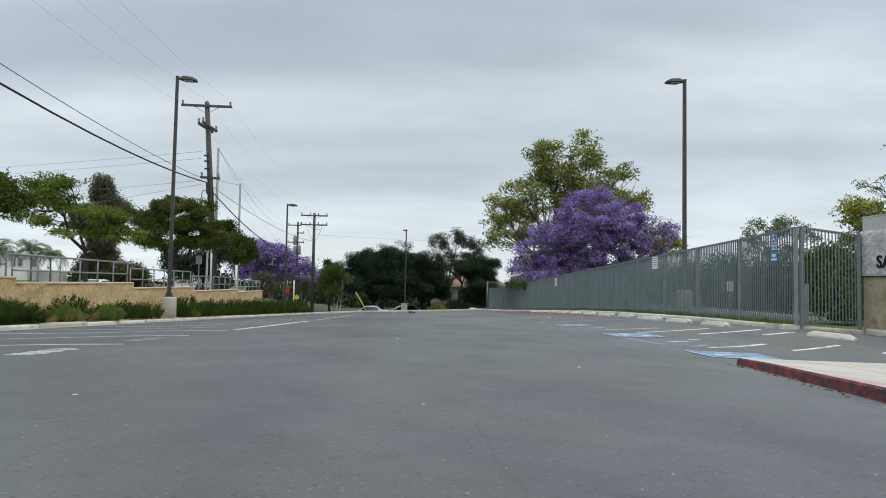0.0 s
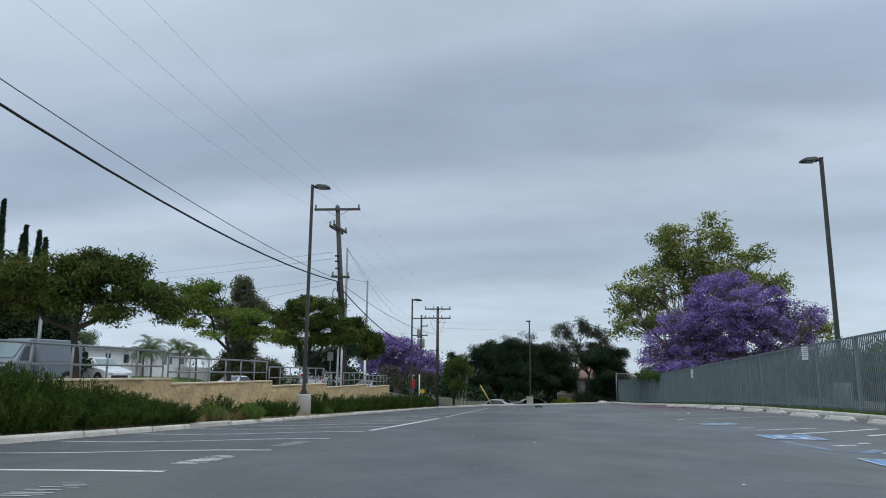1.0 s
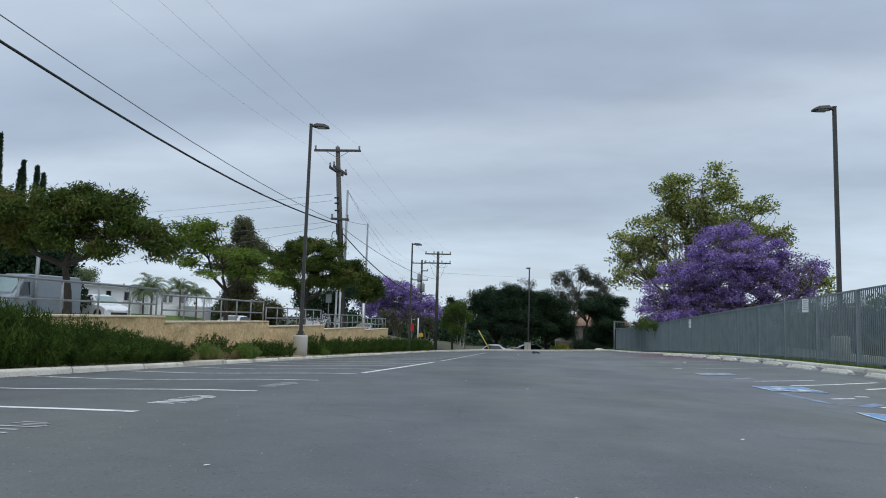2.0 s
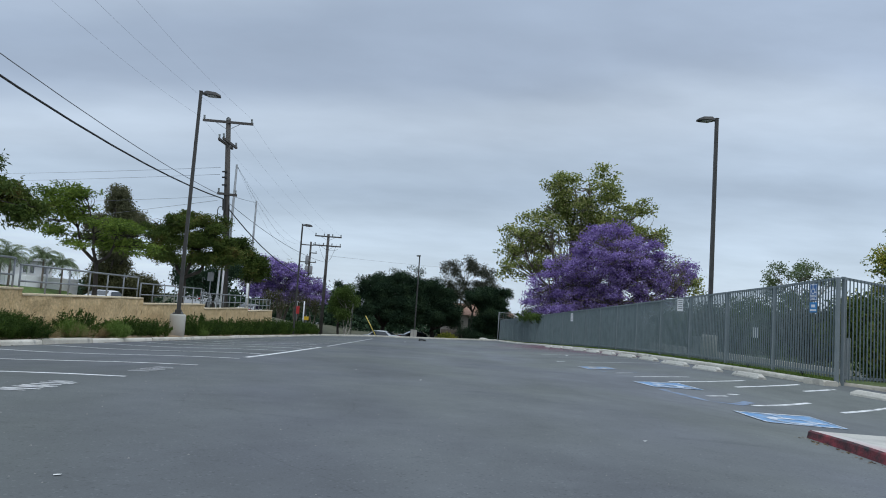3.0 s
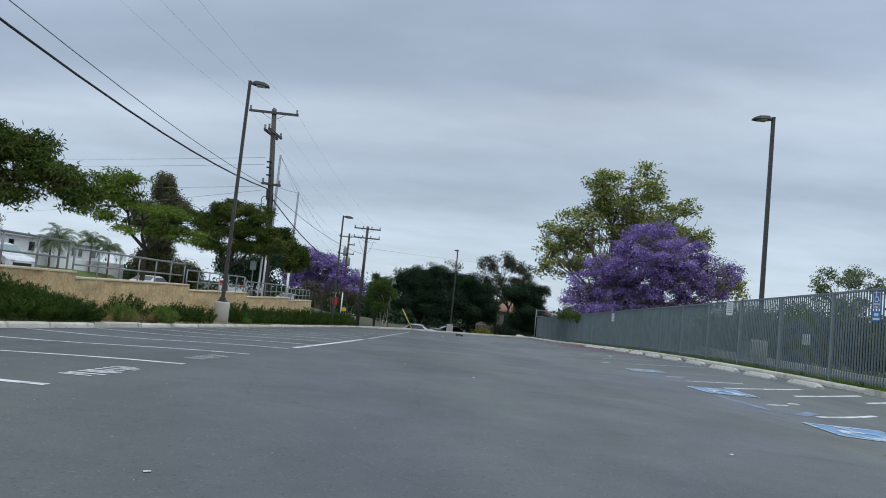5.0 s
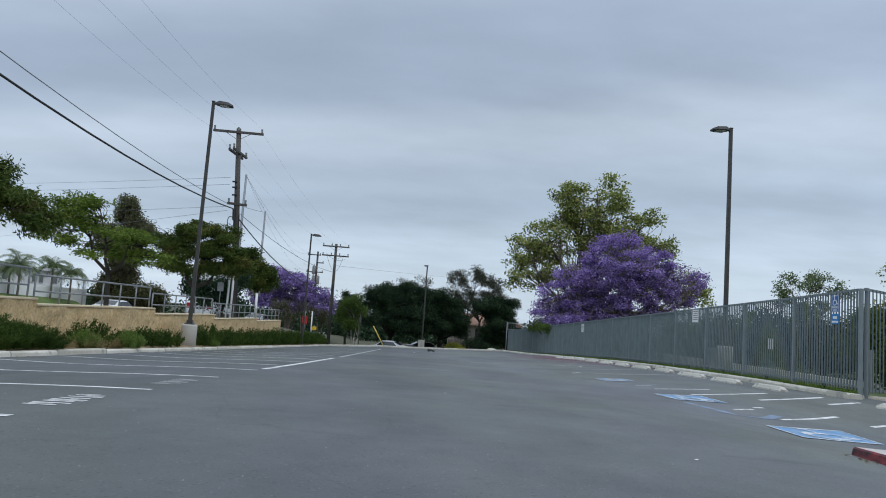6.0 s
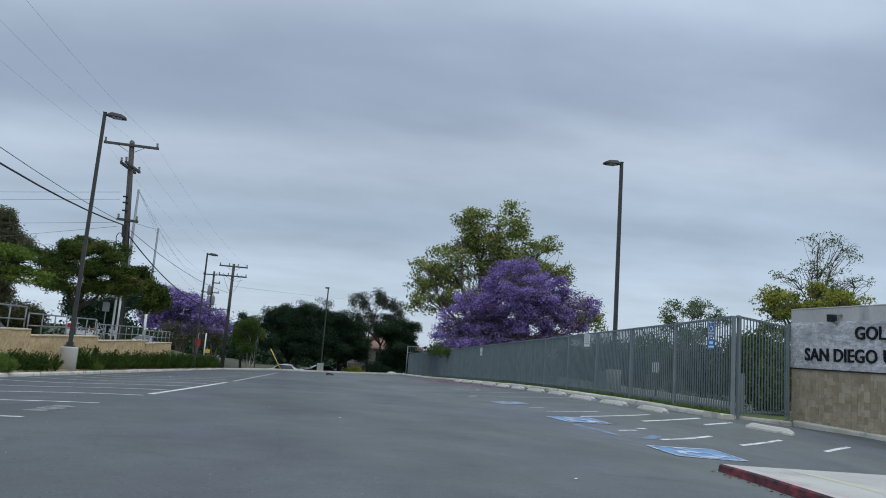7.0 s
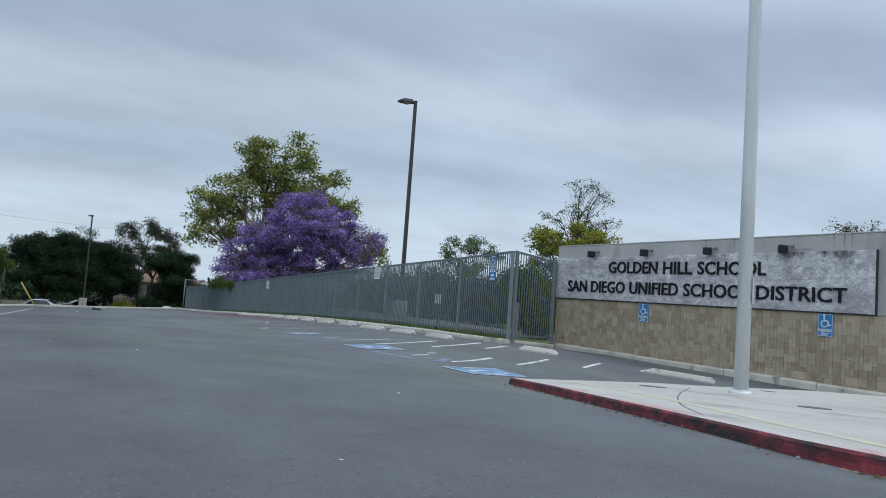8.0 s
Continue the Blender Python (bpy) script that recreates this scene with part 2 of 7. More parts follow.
    while len(e) < len(tone):
        e.new(0.5)
    for el, (x, c) in zip(e, tone):
        el.position, el.color = (x + 8.0) / 18.0, (c, c, c, 1)
    L(fit(bend.outputs[0], -8.0, 10.0, 0.0, 1.0), ramp.inputs[0])
    zone = fit(ramp.outputs[0], 0.0, 1.0, 0.0, 2.0)
    v = times(zone, times(times(times(lanes, patch), times(mottle, oil)), times(stones, line)))
    tint = N("ShaderNodeVectorMath")
    tint.operation = "SCALE"
    hue = N("ShaderNodeMix")
    hue.data_type = "RGBA"
    hue.inputs[6].default_value, hue.inputs[7].default_value = (0.128, 0.137, 0.148, 1), (0.135, 0.147, 0.139, 1)
    L(fit(tex(0.28, 3.0, (1.0, 0.45, 1)).outputs["Fac"], 0.38, 0.62, 0.0, 1.0), hue.inputs[0])
    L(hue.outputs[2], tint.inputs[0])
    L(v, tint.inputs["Scale"])
    L(tint.outputs[0], b.inputs["Base Color"])
    b.inputs["Roughness"].default_value, b.inputs["Specular IOR Level"].default_value = 0.88, 0.3
    bp = N("ShaderNodeBump")
    bp.inputs["Strength"].default_value, bp.inputs["Distance"].default_value = 0.3, 0.004
    L(times(stones, fit(grain.outputs["Fac"], 0.2, 0.8, 0.7, 1.3)), bp.inputs["Height"])
    L(bp.outputs[0], b.inputs["Normal"])
    return mat


ASPHALT = asphalt_material()
STREET = surf("street_asphalt", (0.14, 0.14, 0.14), (0.19, 0.19, 0.185), 0.5, 0.9, 0.3, 60.0)
WHITE_LINE = surf("worn_white_paint", (0.62, 0.63, 0.63), (0.78, 0.78, 0.77), 3.0, 0.7, 0.2, 90.0, stain=(0.2, 0.2, 0.2),
                  stain_scale=5.0, stain_lo=0.5, stain_hi=0.72, grain=0.1)
FAINT_LINE = surf("faded_white_paint", (0.36, 0.37, 0.38), (0.5, 0.5, 0.5), 3.0, 0.75, 0.2, 90.0, stain=(0.19, 0.19, 0.19),
                  stain_scale=3.0, stain_lo=0.45, stain_hi=0.7, grain=0.12)
BLUE_PAINT = surf("worn_blue_paint", (0.10, 0.25, 0.48), (0.22, 0.39, 0.60), 3.0, 0.7, 0.2, 90.0, stain=(0.2, 0.23, 0.28),
                  stain_scale=6.0, stain_lo=0.48, stain_hi=0.68, grain=0.14)
WHITE_WORN = surf("scuffed_white_paint", (0.52, 0.56, 0.60), (0.72, 0.73, 0.74), 4.0, 0.7, 0.2, 90.0, stain=(0.2, 0.33, 0.50),
                  stain_scale=8.0, stain_lo=0.44, stain_hi=0.6, grain=0.12)
BLUE_FAINT = surf("faded_blue_paint", (0.16, 0.22, 0.32), (0.22, 0.30, 0.43), 2.0, 0.8, 0.2, 90.0, stain=(0.17, 0.175, 0.18),
                  stain_scale=2.5, stain_lo=0.42, stain_hi=0.62, grain=0.12)
BLUE_WORN = surf("thin_blue_paint", (0.13, 0.26, 0.46), (0.21, 0.34, 0.52), 2.0, 0.75, 0.2, 90.0, stain=(0.18, 0.19, 0.21),
                 stain_scale=3.0, stain_lo=0.5, stain_hi=0.72, grain=0.12)
YELLOW_LINE = surf("worn_yellow_paint", (0.60, 0.54, 0.32), (0.58, 0.545, 0.41), 3.0, 0.7, 0.0, 80.0, stain=(0.5, 0.49, 0.46),
                   stain_scale=6.0, stain_lo=0.46, stain_hi=0.62, grain=0.1)
CONCRETE = surf("light_concrete", (0.43, 0.415, 0.375), (0.54, 0.525, 0.475), 0.9, 0.85, 0.2, 60.0, stain=(0.33, 0.32, 0.3),
                stain_scale=1.8, stain_lo=0.54, stain_hi=0.74, grain=0.12)
KERB = surf("kerb_concrete", (0.50, 0.47, 0.40), (0.70, 0.67, 0.59), 1.6, 0.88, 0.4, 45.0, objrand=0.35, stain=(0.24, 0.23, 0.21),
            stain_scale=3.0, stain_lo=0.58, stain_hi=0.74, grain=0.16)
STOPS = surf("wheel_stop_concrete", (0.5, 0.48, 0.42), (0.64, 0.62, 0.56), 2.0, 0.88, 0.5, 45.0, objrand=0.3, stain=(0.25, 0.24, 0.22),
             stain_scale=4.0, stain_lo=0.58, stain_hi=0.72, grain=0.14)
RED_KERB = surf("red_painted_kerb", (0.16, 0.022, 0.03), (0.30, 0.05, 0.06), 6.0, 0.75, 0.3, 60.0, stain=(0.026, 0.023, 0.026),
                stain_scale=11.0, stain_lo=0.36, stain_hi=0.64, stretch=(1, 0.55, 1.2))
RED_TOP = surf("worn_red_kerb_top", (0.46, 0.27, 0.26), (0.54, 0.44, 0.42), 3.0, 0.75, 0.3, 60.0, stain=(0.52, 0.49, 0.46),
               stain_scale=4.0, stain_lo=0.40, stain_hi=0.56, stretch=(1, 0.4, 1))
TAN_WALL = surf("tan_stucco", (0.53, 0.375, 0.19), (0.74, 0.56, 0.32), 2.2, 0.92, 1.0, 14.0, stain=(0.42, 0.29, 0.15),
                stain_scale=2.2, stain_lo=0.52, stain_hi=0.72, grain=0.24)
TAN_CAP = surf("tan_wall_cap", (0.60, 0.49, 0.32), (0.68, 0.57, 0.40), 1.5, 0.9, 0.4, 30.0)
STEEL = surf("galvanised_steel", (0.22, 0.235, 0.245), (0.29, 0.305, 0.32), 6.0, 0.5, 0.05, 70.0, metal=0.35, grain=0.1)
FENCE = surf("grey_fence_paint", (0.135, 0.178, 0.192), (0.18, 0.225, 0.24), 3.0, 0.5, 0.06, 70.0, metal=0.15, objrand=0.3, grain=0.1)
FENCE_REST = surf("grey_fence_paint_joined", (0.135, 0.178, 0.192), (0.18, 0.225, 0.24), 3.0, 0.5, 0.06, 70.0, metal=0.15, island=0.4, grain=0.1)
FENCE_POST = surf("grey_post_paint", (0.19, 0.225, 0.235), (0.235, 0.27, 0.28), 3.0, 0.5, 0.06, 70.0, metal=0.15, grain=0.1)
LAMP_PAINT = surf("dark_bronze_paint", (0.05, 0.05, 0.048), (0.075, 0.072, 0.068), 3.0, 0.5, 0.05, 60.0, metal=0.2, grain=0.12)
LAMP_GLASS = plain("lamp_lens", (0.35, 0.36, 0.36), 0.2)
WOOD_POLE = surf("weathered_pole_wood", (0.06, 0.055, 0.05), (0.105, 0.097, 0.09), 2.0, 0.85, 0.6, 40.0, stretch=(1, 1, 0.12), grain=0.25)
CABLE = plain("black_cable", (0.015, 0.015, 0.016), 0.6)
WIRE = plain("grey_wire", (0.16, 0.17, 0.19), 0.6)
FLAGPOLE = surf("brushed_aluminium", (0.58, 0.615, 0.625), (0.67, 0.70, 0.71), 2.0, 0.4, 0.04, 80.0, metal=0.35, stretch=(1, 1, 0.1), grain=0.06)
BLOCK = surf("split_face_block", (0.25, 0.20, 0.13), (0.55, 0.47, 0.355), 4.0, 0.92, 0.35, 26.0, objrand=0.26, grain=0.12, swing=0.35)
BLOCK_REST = surf("split_face_block_joined", (0.25, 0.20, 0.13), (0.55, 0.47, 0.355), 4.0, 0.92, 0.35, 26.0, island=0.26, grain=0.12, swing=0.35)
MORTAR = surf("mortar", (0.33, 0.28, 0.2), (0.40, 0.345, 0.255), 3.0, 0.95, 0.3, 40.0)
WALL_CONC = surf("weathered_wall_concrete", (0.42, 0.415, 0.40), (0.54, 0.535, 0.515), 0.8, 0.88, 0.25, 40.0, stain=(0.17, 0.165, 0.16),
                 stain_scale=1.6, stain_lo=0.58, stain_hi=0.85, stretch=(1, 1, 0.2), grain=0.1)
# the two mottled tones put the relief's light and shade into the colour
PANEL = surf("rough_cast_panel", (0.38, 0.38, 0.395), (0.76, 0.76, 0.775), 9.0, 0.6, 1.0, 24.0, stain=(0.32, 0.315, 0.325),
             stain_scale=1.2, stain_lo=0.52, stain_hi=0.74, grain=0.26, stretch=(0.9, 1, 1.25), swing=0.9)
streaked(PANEL, ((6.62, 0.36, 2.03, 0.16, 1.6), (6.55, 0.12, 2.03, 0.9, 0.6), (7.5, 0.44, 2.045, 0.16, 1.6), (7.65, 0.18, 2.04, 0.5, 1.0), (4.95, 0.2, 2.0, 0.5, 0.5), (7.05, 0.1, 2.03, 0.7, 0.3)))
streaked(WALL_CONC, ((7.42, 0.03, 2.42, 0.4, 0.8), (7.62, 0.025, 2.4, 0.4, 0.8), (7.76, 0.02, 2.4, 0.35, 0.8), (5.3, 0.03, 2.35, 0.3, 0.5), (6.7, 0.4, 2.1, 0.1, 0.6), (4.6, 0.025, 2.33, 0.25, 0.5)))
LETTER = plain("dark_letter_metal", (0.012, 0.013, 0.017), 0.7, spec=0.2)
BLACK = plain("black_plastic", (0.02, 0.02, 0.021), 0.5)
RUBBER = plain("black_rubber", (0.018, 0.018, 0.018), 0.85)
SIGN_BLUE = plain("sign_blue", (0.02, 0.21, 0.50), 0.45)
SIGN_FADED = plain("faded_sign_blue", (0.05, 0.15, 0.36), 0.55)
SIGN_WHITE = plain("sign_white", (0.75, 0.76, 0.77), 0.5)
SIGN_GREY = plain("sign_grey_print", (0.25, 0.25, 0.26), 0.6)
GRASS_SOIL = surf("lawn_soil", (0.055, 0.085, 0.025), (0.10, 0.13, 0.04), 1.5, 0.95, 0.5, 30.0, stain=(0.16, 0.13, 0.07), stain_scale=1.0)
LAWN = surf("lawn_turf", (0.07, 0.12, 0.03), (0.13, 0.19, 0.05), 1.2, 0.95, 0.8, 20.0, stain=(0.16, 0.15, 0.06), stain_scale=1.5, grain=0.35)
DIRT = surf("dry_planter_soil", (0.20, 0.145, 0.085), (0.30, 0.23, 0.14), 1.4, 0.95, 0.6, 24.0, grain=0.25)
FAR_GROUND = surf("far_ground", (0.05, 0.055, 0.03), (0.09, 0.085, 0.05), 0.1, 0.95, 0.2, 8.0)
BARK_DARK = surf("dark_bark", (0.026, 0.022, 0.018), (0.055, 0.046, 0.037), 4.0, 0.9, 0.7, 30.0, stretch=(1, 1, 0.3), grain=0.3)
BARK_GREY = surf("grey_bark", (0.13, 0.105, 0.085), (0.21, 0.175, 0.14), 4.0, 0.9, 0.6, 30.0, stretch=(1, 1, 0.3), grain=0.3)
BARK_PALE = surf("pale_bark", (0.32, 0.29, 0.25), (0.44, 0.41, 0.36), 4.0, 0.9, 0.4, 30.0, stretch=(1, 1, 0.3), grain=0.2)
LEAF_DARK = leafy("dark_green_leaves", ((0.018, 0.034, 0.009), (0.05, 0.082, 0.017), (0.10, 0.135, 0.03), (0.16, 0.115, 0.04)), spec=0.12, trans=0.22, own=0.35, broad=0.65, scale=1.3)
LEAF_BRIGHT = leafy("bright_green_leaves", ((0.04, 0.07, 0.014), (0.125, 0.19, 0.033), (0.26, 0.34, 0.065)), trans=0.45, spec=0.15, own=0.5, broad=0.5, scale=1.2)
LEAF_MID = leafy("mid_green_leaves", ((0.035, 0.07, 0.02), (0.075, 0.125, 0.03), (0.13, 0.18, 0.05)), trans=0.3)
LEAF_SYC = leafy("olive_green_leaves", ((0.04, 0.055, 0.016), (0.15, 0.19, 0.052), (0.36, 0.40, 0.13), (0.64, 0.56, 0.29)), trans=0.45, spec=0.15, own=0.55, broad=0.45, scale=1.1)
LEAF_CONIFER = leafy("brown_green_needles", ((0.07, 0.078, 0.04), (0.14, 0.145, 0.08), (0.21, 0.20, 0.115)), trans=0.4, spec=0.1)
LEAF_PALM = leafy("grey_green_fronds", ((0.07, 0.105, 0.05), (0.14, 0.19, 0.09), (0.24, 0.29, 0.15)), trans=0.3)
LEAF_FICUS = leafy("deep_green_leaves", ((0.010, 0.022, 0.013), (0.026, 0.05, 0.027), (0.06, 0.095, 0.045)), trans=0.12, spec=0.08, rough=0.8, own=0.3, broad=0.7, scale=0.9)
LEAF_EUC = leafy("grey_green_leaves", ((0.032, 0.04, 0.028), (0.075, 0.085, 0.06), (0.15, 0.155, 0.115)), trans=0.2, spec=0.1)
LEAF_YELLOW = leafy("yellow_green_leaves", ((0.08, 0.12, 0.022), (0.27, 0.31, 0.05), (0.62, 0.50, 0.11)), trans=0.4, own=0.7, broad=0.3)
PETAL = leafy("fallen_violet_petals", ((0.12, 0.055, 0.075), (0.20, 0.09, 0.12), (0.30, 0.16, 0.22)), trans=0.0)
BLOSSOM = leafy("violet_blossom", ((0.06, 0.04, 0.105), (0.19, 0.125, 0.35), (0.41, 0.305, 0.64), (0.66, 0.55, 0.85)), trans=0.4, spec=0.1, own=0.5, broad=0.5, scale=1.5)
LEAF_SOFT = leafy("soft_green_leaves", ((0.04, 0.07, 0.018), (0.085, 0.135, 0.032), (0.14, 0.20, 0.055)), trans=0.3, spec=0.1)
LEAF_ROSEMARY = leafy("rosemary_leaves", ((0.016, 0.033, 0.009), (0.045, 0.08, 0.017), (0.105, 0.16, 0.034)), trans=0.3, spec=0.08, rough=0.75, own=0.4, broad=0.6, scale=1.6)
LEAF_OLIVE = leafy("brown_olive_leaves", ((0.036, 0.041, 0.016), (0.078, 0.081, 0.031), (0.135, 0.128, 0.053)), trans=0.2)
LEAF_FRESH = leafy("fresh_grass_leaves", ((0.07, 0.13, 0.02), (0.13, 0.21, 0.04), (0.20, 0.26, 0.08)), trans=0.35)
LEAF_DRY = leafy("dry_grass_blades", ((0.20, 0.15, 0.07), (0.30, 0.23, 0.11), (0.24, 0.22, 0.09)), trans=0.25)
WHITE_WALL = surf("white_stucco", (0.88, 0.88, 0.87), (0.93, 0.93, 0.92), 1.0, 0.9, 0.2, 30.0, grain=0.06)
ROOF_GREY = surf("grey_roofing", (0.32, 0.32, 0.33), (0.42, 0.42, 0.42), 1.0, 0.9, 0.2, 20.0)
ROOF_TILE = surf("terracotta_roof_tiles", (0.27, 0.15, 0.10), (0.40, 0.25, 0.18), 2.0, 0.9, 0.5, 14.0)
BEIGE_WALL = surf("beige_stucco", (0.30, 0.27, 0.235), (0.38, 0.35, 0.305), 1.0, 0.9, 0.2, 30.0)
GLASS_DARK = plain("dark_window_glass", (0.02, 0.025, 0.03), 0.08, spec=0.8)
# the pale teal base colour stands in for sky reflected in the glass
WINDSCREEN = plain("windscreen_painted_sky", (0.16, 0.24, 0.24), 0.06, spec=1.0)
CAR_WHITE = plain("white_car_paint", (0.68, 0.70, 0.72), 0.25, spec=0.6)
CAR_SILVER = plain("silver_car_paint", (0.50, 0.52, 0.54), 0.3, 0.3)
CAR_GREY = plain("blue_grey_van_paint", (0.185, 0.22, 0.25), 0.35)
CAR_BLACK = plain("dark_car_paint", (0.03, 0.032, 0.036), 0.25, spec=0.6)
LIGHT_RED = plain("red_tail_lamp", (0.45, 0.02, 0.02), 0.2)
LIGHT_CLEAR = plain("clear_headlamp", (0.6, 0.62, 0.64), 0.12)
HUB = plain("alloy_wheel", (0.40, 0.41, 0.42), 0.3, 0.7)
SIGN_RED = plain("sign_red", (0.45, 0.03, 0.03), 0.5)
SIGN_YELLOW = plain("sign_yellow", (0.75, 0.48, 0.03), 0.5)
YELLOW_STEEL = plain("yellow_painted_steel", (0.62, 0.48, 0.10), 0.5)
BOX_GREY = surf("cabinet_paint", (0.20, 0.22, 0.22), (0.26, 0.28, 0.28), 2.0, 0.6, 0.05, 40.0)
LITTER = plain("pale_litter", (0.7, 0.7, 0.68), 0.7)

# ---- geometry helpers ----
class Geo:
    """Vertices and faces gathered for one mesh."""

    def __init__(self):
        self.v, self.f = [], []

    def add(self, verts, faces):
        n = len(self.v)
        self.v.extend(tuple(float(c) for c in p) for p in verts)
        self.f.extend(tuple(n + i for i in q) for q in faces)
        return self

    def box(self, x0, x1, y0, y1, z0, z1, m=None):
        p = [(x, y, z) for z in (z0, z1) for x, y in ((x0, y0), (x1, y0), (x1, y1), (x0, y1))]
        if m is not None:
            p = [m @ Vector(q) for q in p]
        return self.add(p, [(3, 2, 1, 0), (4, 5, 6, 7), (0, 1, 5, 4), (1, 2, 6, 5), (2, 3, 7, 6), (3, 0, 4, 7)])

    def slab(self, outline, z0, z1):
        """A prism over an outline given anticlockwise; z0 and z1 are heights or functions of x, y."""
        lo = z0 if callable(z0) else (lambda x, y: z0)
        hi = z1 if callable(z1) else (lambda x, y: z1)
        n = len(outline)
        p = [(x, y, lo(x, y)) for x, y in outline] + [(x, y, hi(x, y)) for x, y in outline]
        return self.add(p, [tuple(reversed(range(n))), tuple(range(n, 2 * n))] + [(i, (i + 1) % n, n + (i + 1) % n, n + i) for i in range(n)])

    def tube(self, pts, radii, n=8, caps=True):
        pts = [Vector(p) for p in pts]
        if isinstance(radii, (int, float)):
            radii = [radii] * len(pts)
        verts, faces, side = [], [], None
        for i, p in enumerate(pts):
            d = (pts[min(i + 1, len(pts) - 1)] - pts[max(i - 1, 0)]).normalized()
            if side is None:
                side = d.cross(Vector((0, 0, 1)) if abs(d.z) < 0.9 else Vector((1, 0, 0))).normalized()
            side = (side - d * side.dot(d)).normalized()
            other = d.cross(side)
            for k in range(n):
                a = 2 * math.pi * k / n
                verts.append(p + (side * math.cos(a) + other * math.sin(a)) * radii[i])
        for i in range(len(pts) - 1):
            for k in range(n):
                a, b = i * n + k, i * n + (k + 1) % n
                faces.append((a, b, b + n, a + n))
        if caps:
            faces.append(tuple(reversed(range(n))))
            faces.append(tuple(range((len(pts) - 1) * n, len(pts) * n)))
        return self.add(verts, faces)

    def ball(self, c, r, n=10, m=6, squash=1.0):
        verts = [(c[0], c[1], c[2] - r * squash)]
        for j in range(1, m):
            t = math.pi * j / m
            verts += [(c[0] + r * math.sin(t) * math.cos(2 * math.pi * i / n), c[1] + r * math.sin(t) * math.sin(2 * math.pi * i / n), c[2] - r * squash * math.cos(t)) for i in range(n)]
        verts.append((c[0], c[1], c[2] + r * squash))
        top = len(verts) - 1
        faces = [(0, 1 + (i + 1) % n, 1 + i) for i in range(n)]
        for j in range(m - 2):
            for i in range(n):
                a, b = 1 + j * n + i, 1 + j * n + (i + 1) % n
                faces.append((a, b, b + n, a + n))
        faces += [(1 + (m - 2) * n + i, 1 + (m - 2) * n + (i + 1) % n, top) for i in range(n)]
        return self.add(verts, faces)

    def mesh(self, name, material):
        me = bpy.data.meshes.new(name)
        me.from_pydata(self.v, [], self.f)
        me.materials.append(material)
        me.update()
        return me


def quads_mesh(name, verts, material):
    """A mesh of loose four-cornered leaves from an array of n x 4 x 3."""
    n = len(verts)
    me = bpy.data.meshes.new(name)
    me.vertices.add(n * 4)
    me.vertices.foreach_set("co", np.ascontiguousarray(verts, np.float32).ravel())
    me.loops.add(n * 4)
    me.loops.foreach_set("vertex_index", np.arange(n * 4, dtype=np.int32))
    me.polygons.add(n)
    me.polygons.foreach_set("loop_start", np.arange(0, n * 4, 4, dtype=np.int32))
    me.materials.append(material)
    me.update(calc_edges=True)
    return me


def finish(ob, bevel=0.0, smooth=False, seg=2):
    if smooth:
        ob.data.polygons.foreach_set("use_smooth", [True] * len(ob.data.polygons))
    if bevel:
        md = ob.modifiers.new("bevel", "BEVEL")
        md.width, md.segments, md.limit_method = bevel, seg, "ANGLE"
        md.angle_limit = radians(40)
    return ob


def part(name, geo, material, parent, label="", bevel=0.0, smooth=False, kind=""):
    """One mesh under a thing or under a part."""
    ob = new(name, geo.mesh(name, material) if isinstance(geo, Geo) else geo)
    ob.parent = parent
    tagged(ob, label=label, kind=kind)
    return finish(ob, bevel, smooth)


def thing(name, place, label, category, group="", kind="", turn=0.0):
    ob = new(name)
    ob.matrix_world = pose(*place, 0, 0, turn)
    ob.empty_display_size = 0.2
    return tagged(ob, label, category, group, kind)


def solid(name, geo, material, label, category="", group="", kind="", bevel=0.0, smooth=False):
    """A thing of one mesh."""
    ob = new(name, geo.mesh(name, material) if isinstance(geo, Geo) else geo)
    tagged(ob, label, category, group, kind)
    return finish(ob, bevel, smooth)


def lerp_table(x, xs, vs):
    return float(np.interp(x, xs, vs))


def ease(t):
    t = min(1.0, max(0.0, t))
    return t * t * (3 - 2 * t)


# ---- the lie of the land: the lot falls gently away; its fence side rises, the street side is held up by a wall ----
def lot_z(x, y):
    rise = ease((x - 2.0) / 7.0) * lerp_table(y, (-20, 7.25, 10, 13.5, 21, 31, 43.7, 61, 80), (-0.7, -0.5, -0.33, -0.08, 0.15, 0.25, 0.31, 0.28, 0.28))
    far = lerp_table(y, (15, 62), (0, 1)) * lerp_table(x, (-7, 9), (0, 0.41)) - 0.09 * ease((-2.5 - x) / 3.5) * ease((y - 2) / 6)
    gutter = 0.03 * ease((x - 0.9) / 1.6) * ease((7.5 - y) / 2.5) * (1 - ease((x - 4.2) / 1.5))
    # the ground swells towards the fence corner, and dips again before the sign wall
    corner = ease((x - 8.8) / 2.9)
    swell = lerp_table(y, (7.25, 10, 13.4, 15.5, 18, 22, 24, 31, 36, 44, 50, 80), (0, 0.07, 0.18, 0.165, 0.115, 0.065, 0.06, -0.01, -0.08, -0.17, -0.22, -0.24))
    swell = ease((x - 2.0) / 6.45) * (swell * (1 - corner) - 0.035 * corner)
    return -0.0373 * y + 0.0021 * x + rise + far - gutter + swell


def street_z(y):
    return lerp_table(y, (-30, 10, 16, 23, 30, 39, 46, 62, 80, 140), (0.5, 0.30, 0.26, 0.12, -0.03, -0.18, -0.35, -1.3, -2.4, -3.4))


def far_drop(y):
    """How far the other side of the street lies below this one."""
    return lerp_table(y, (43, 50), (0.12, 0.45))


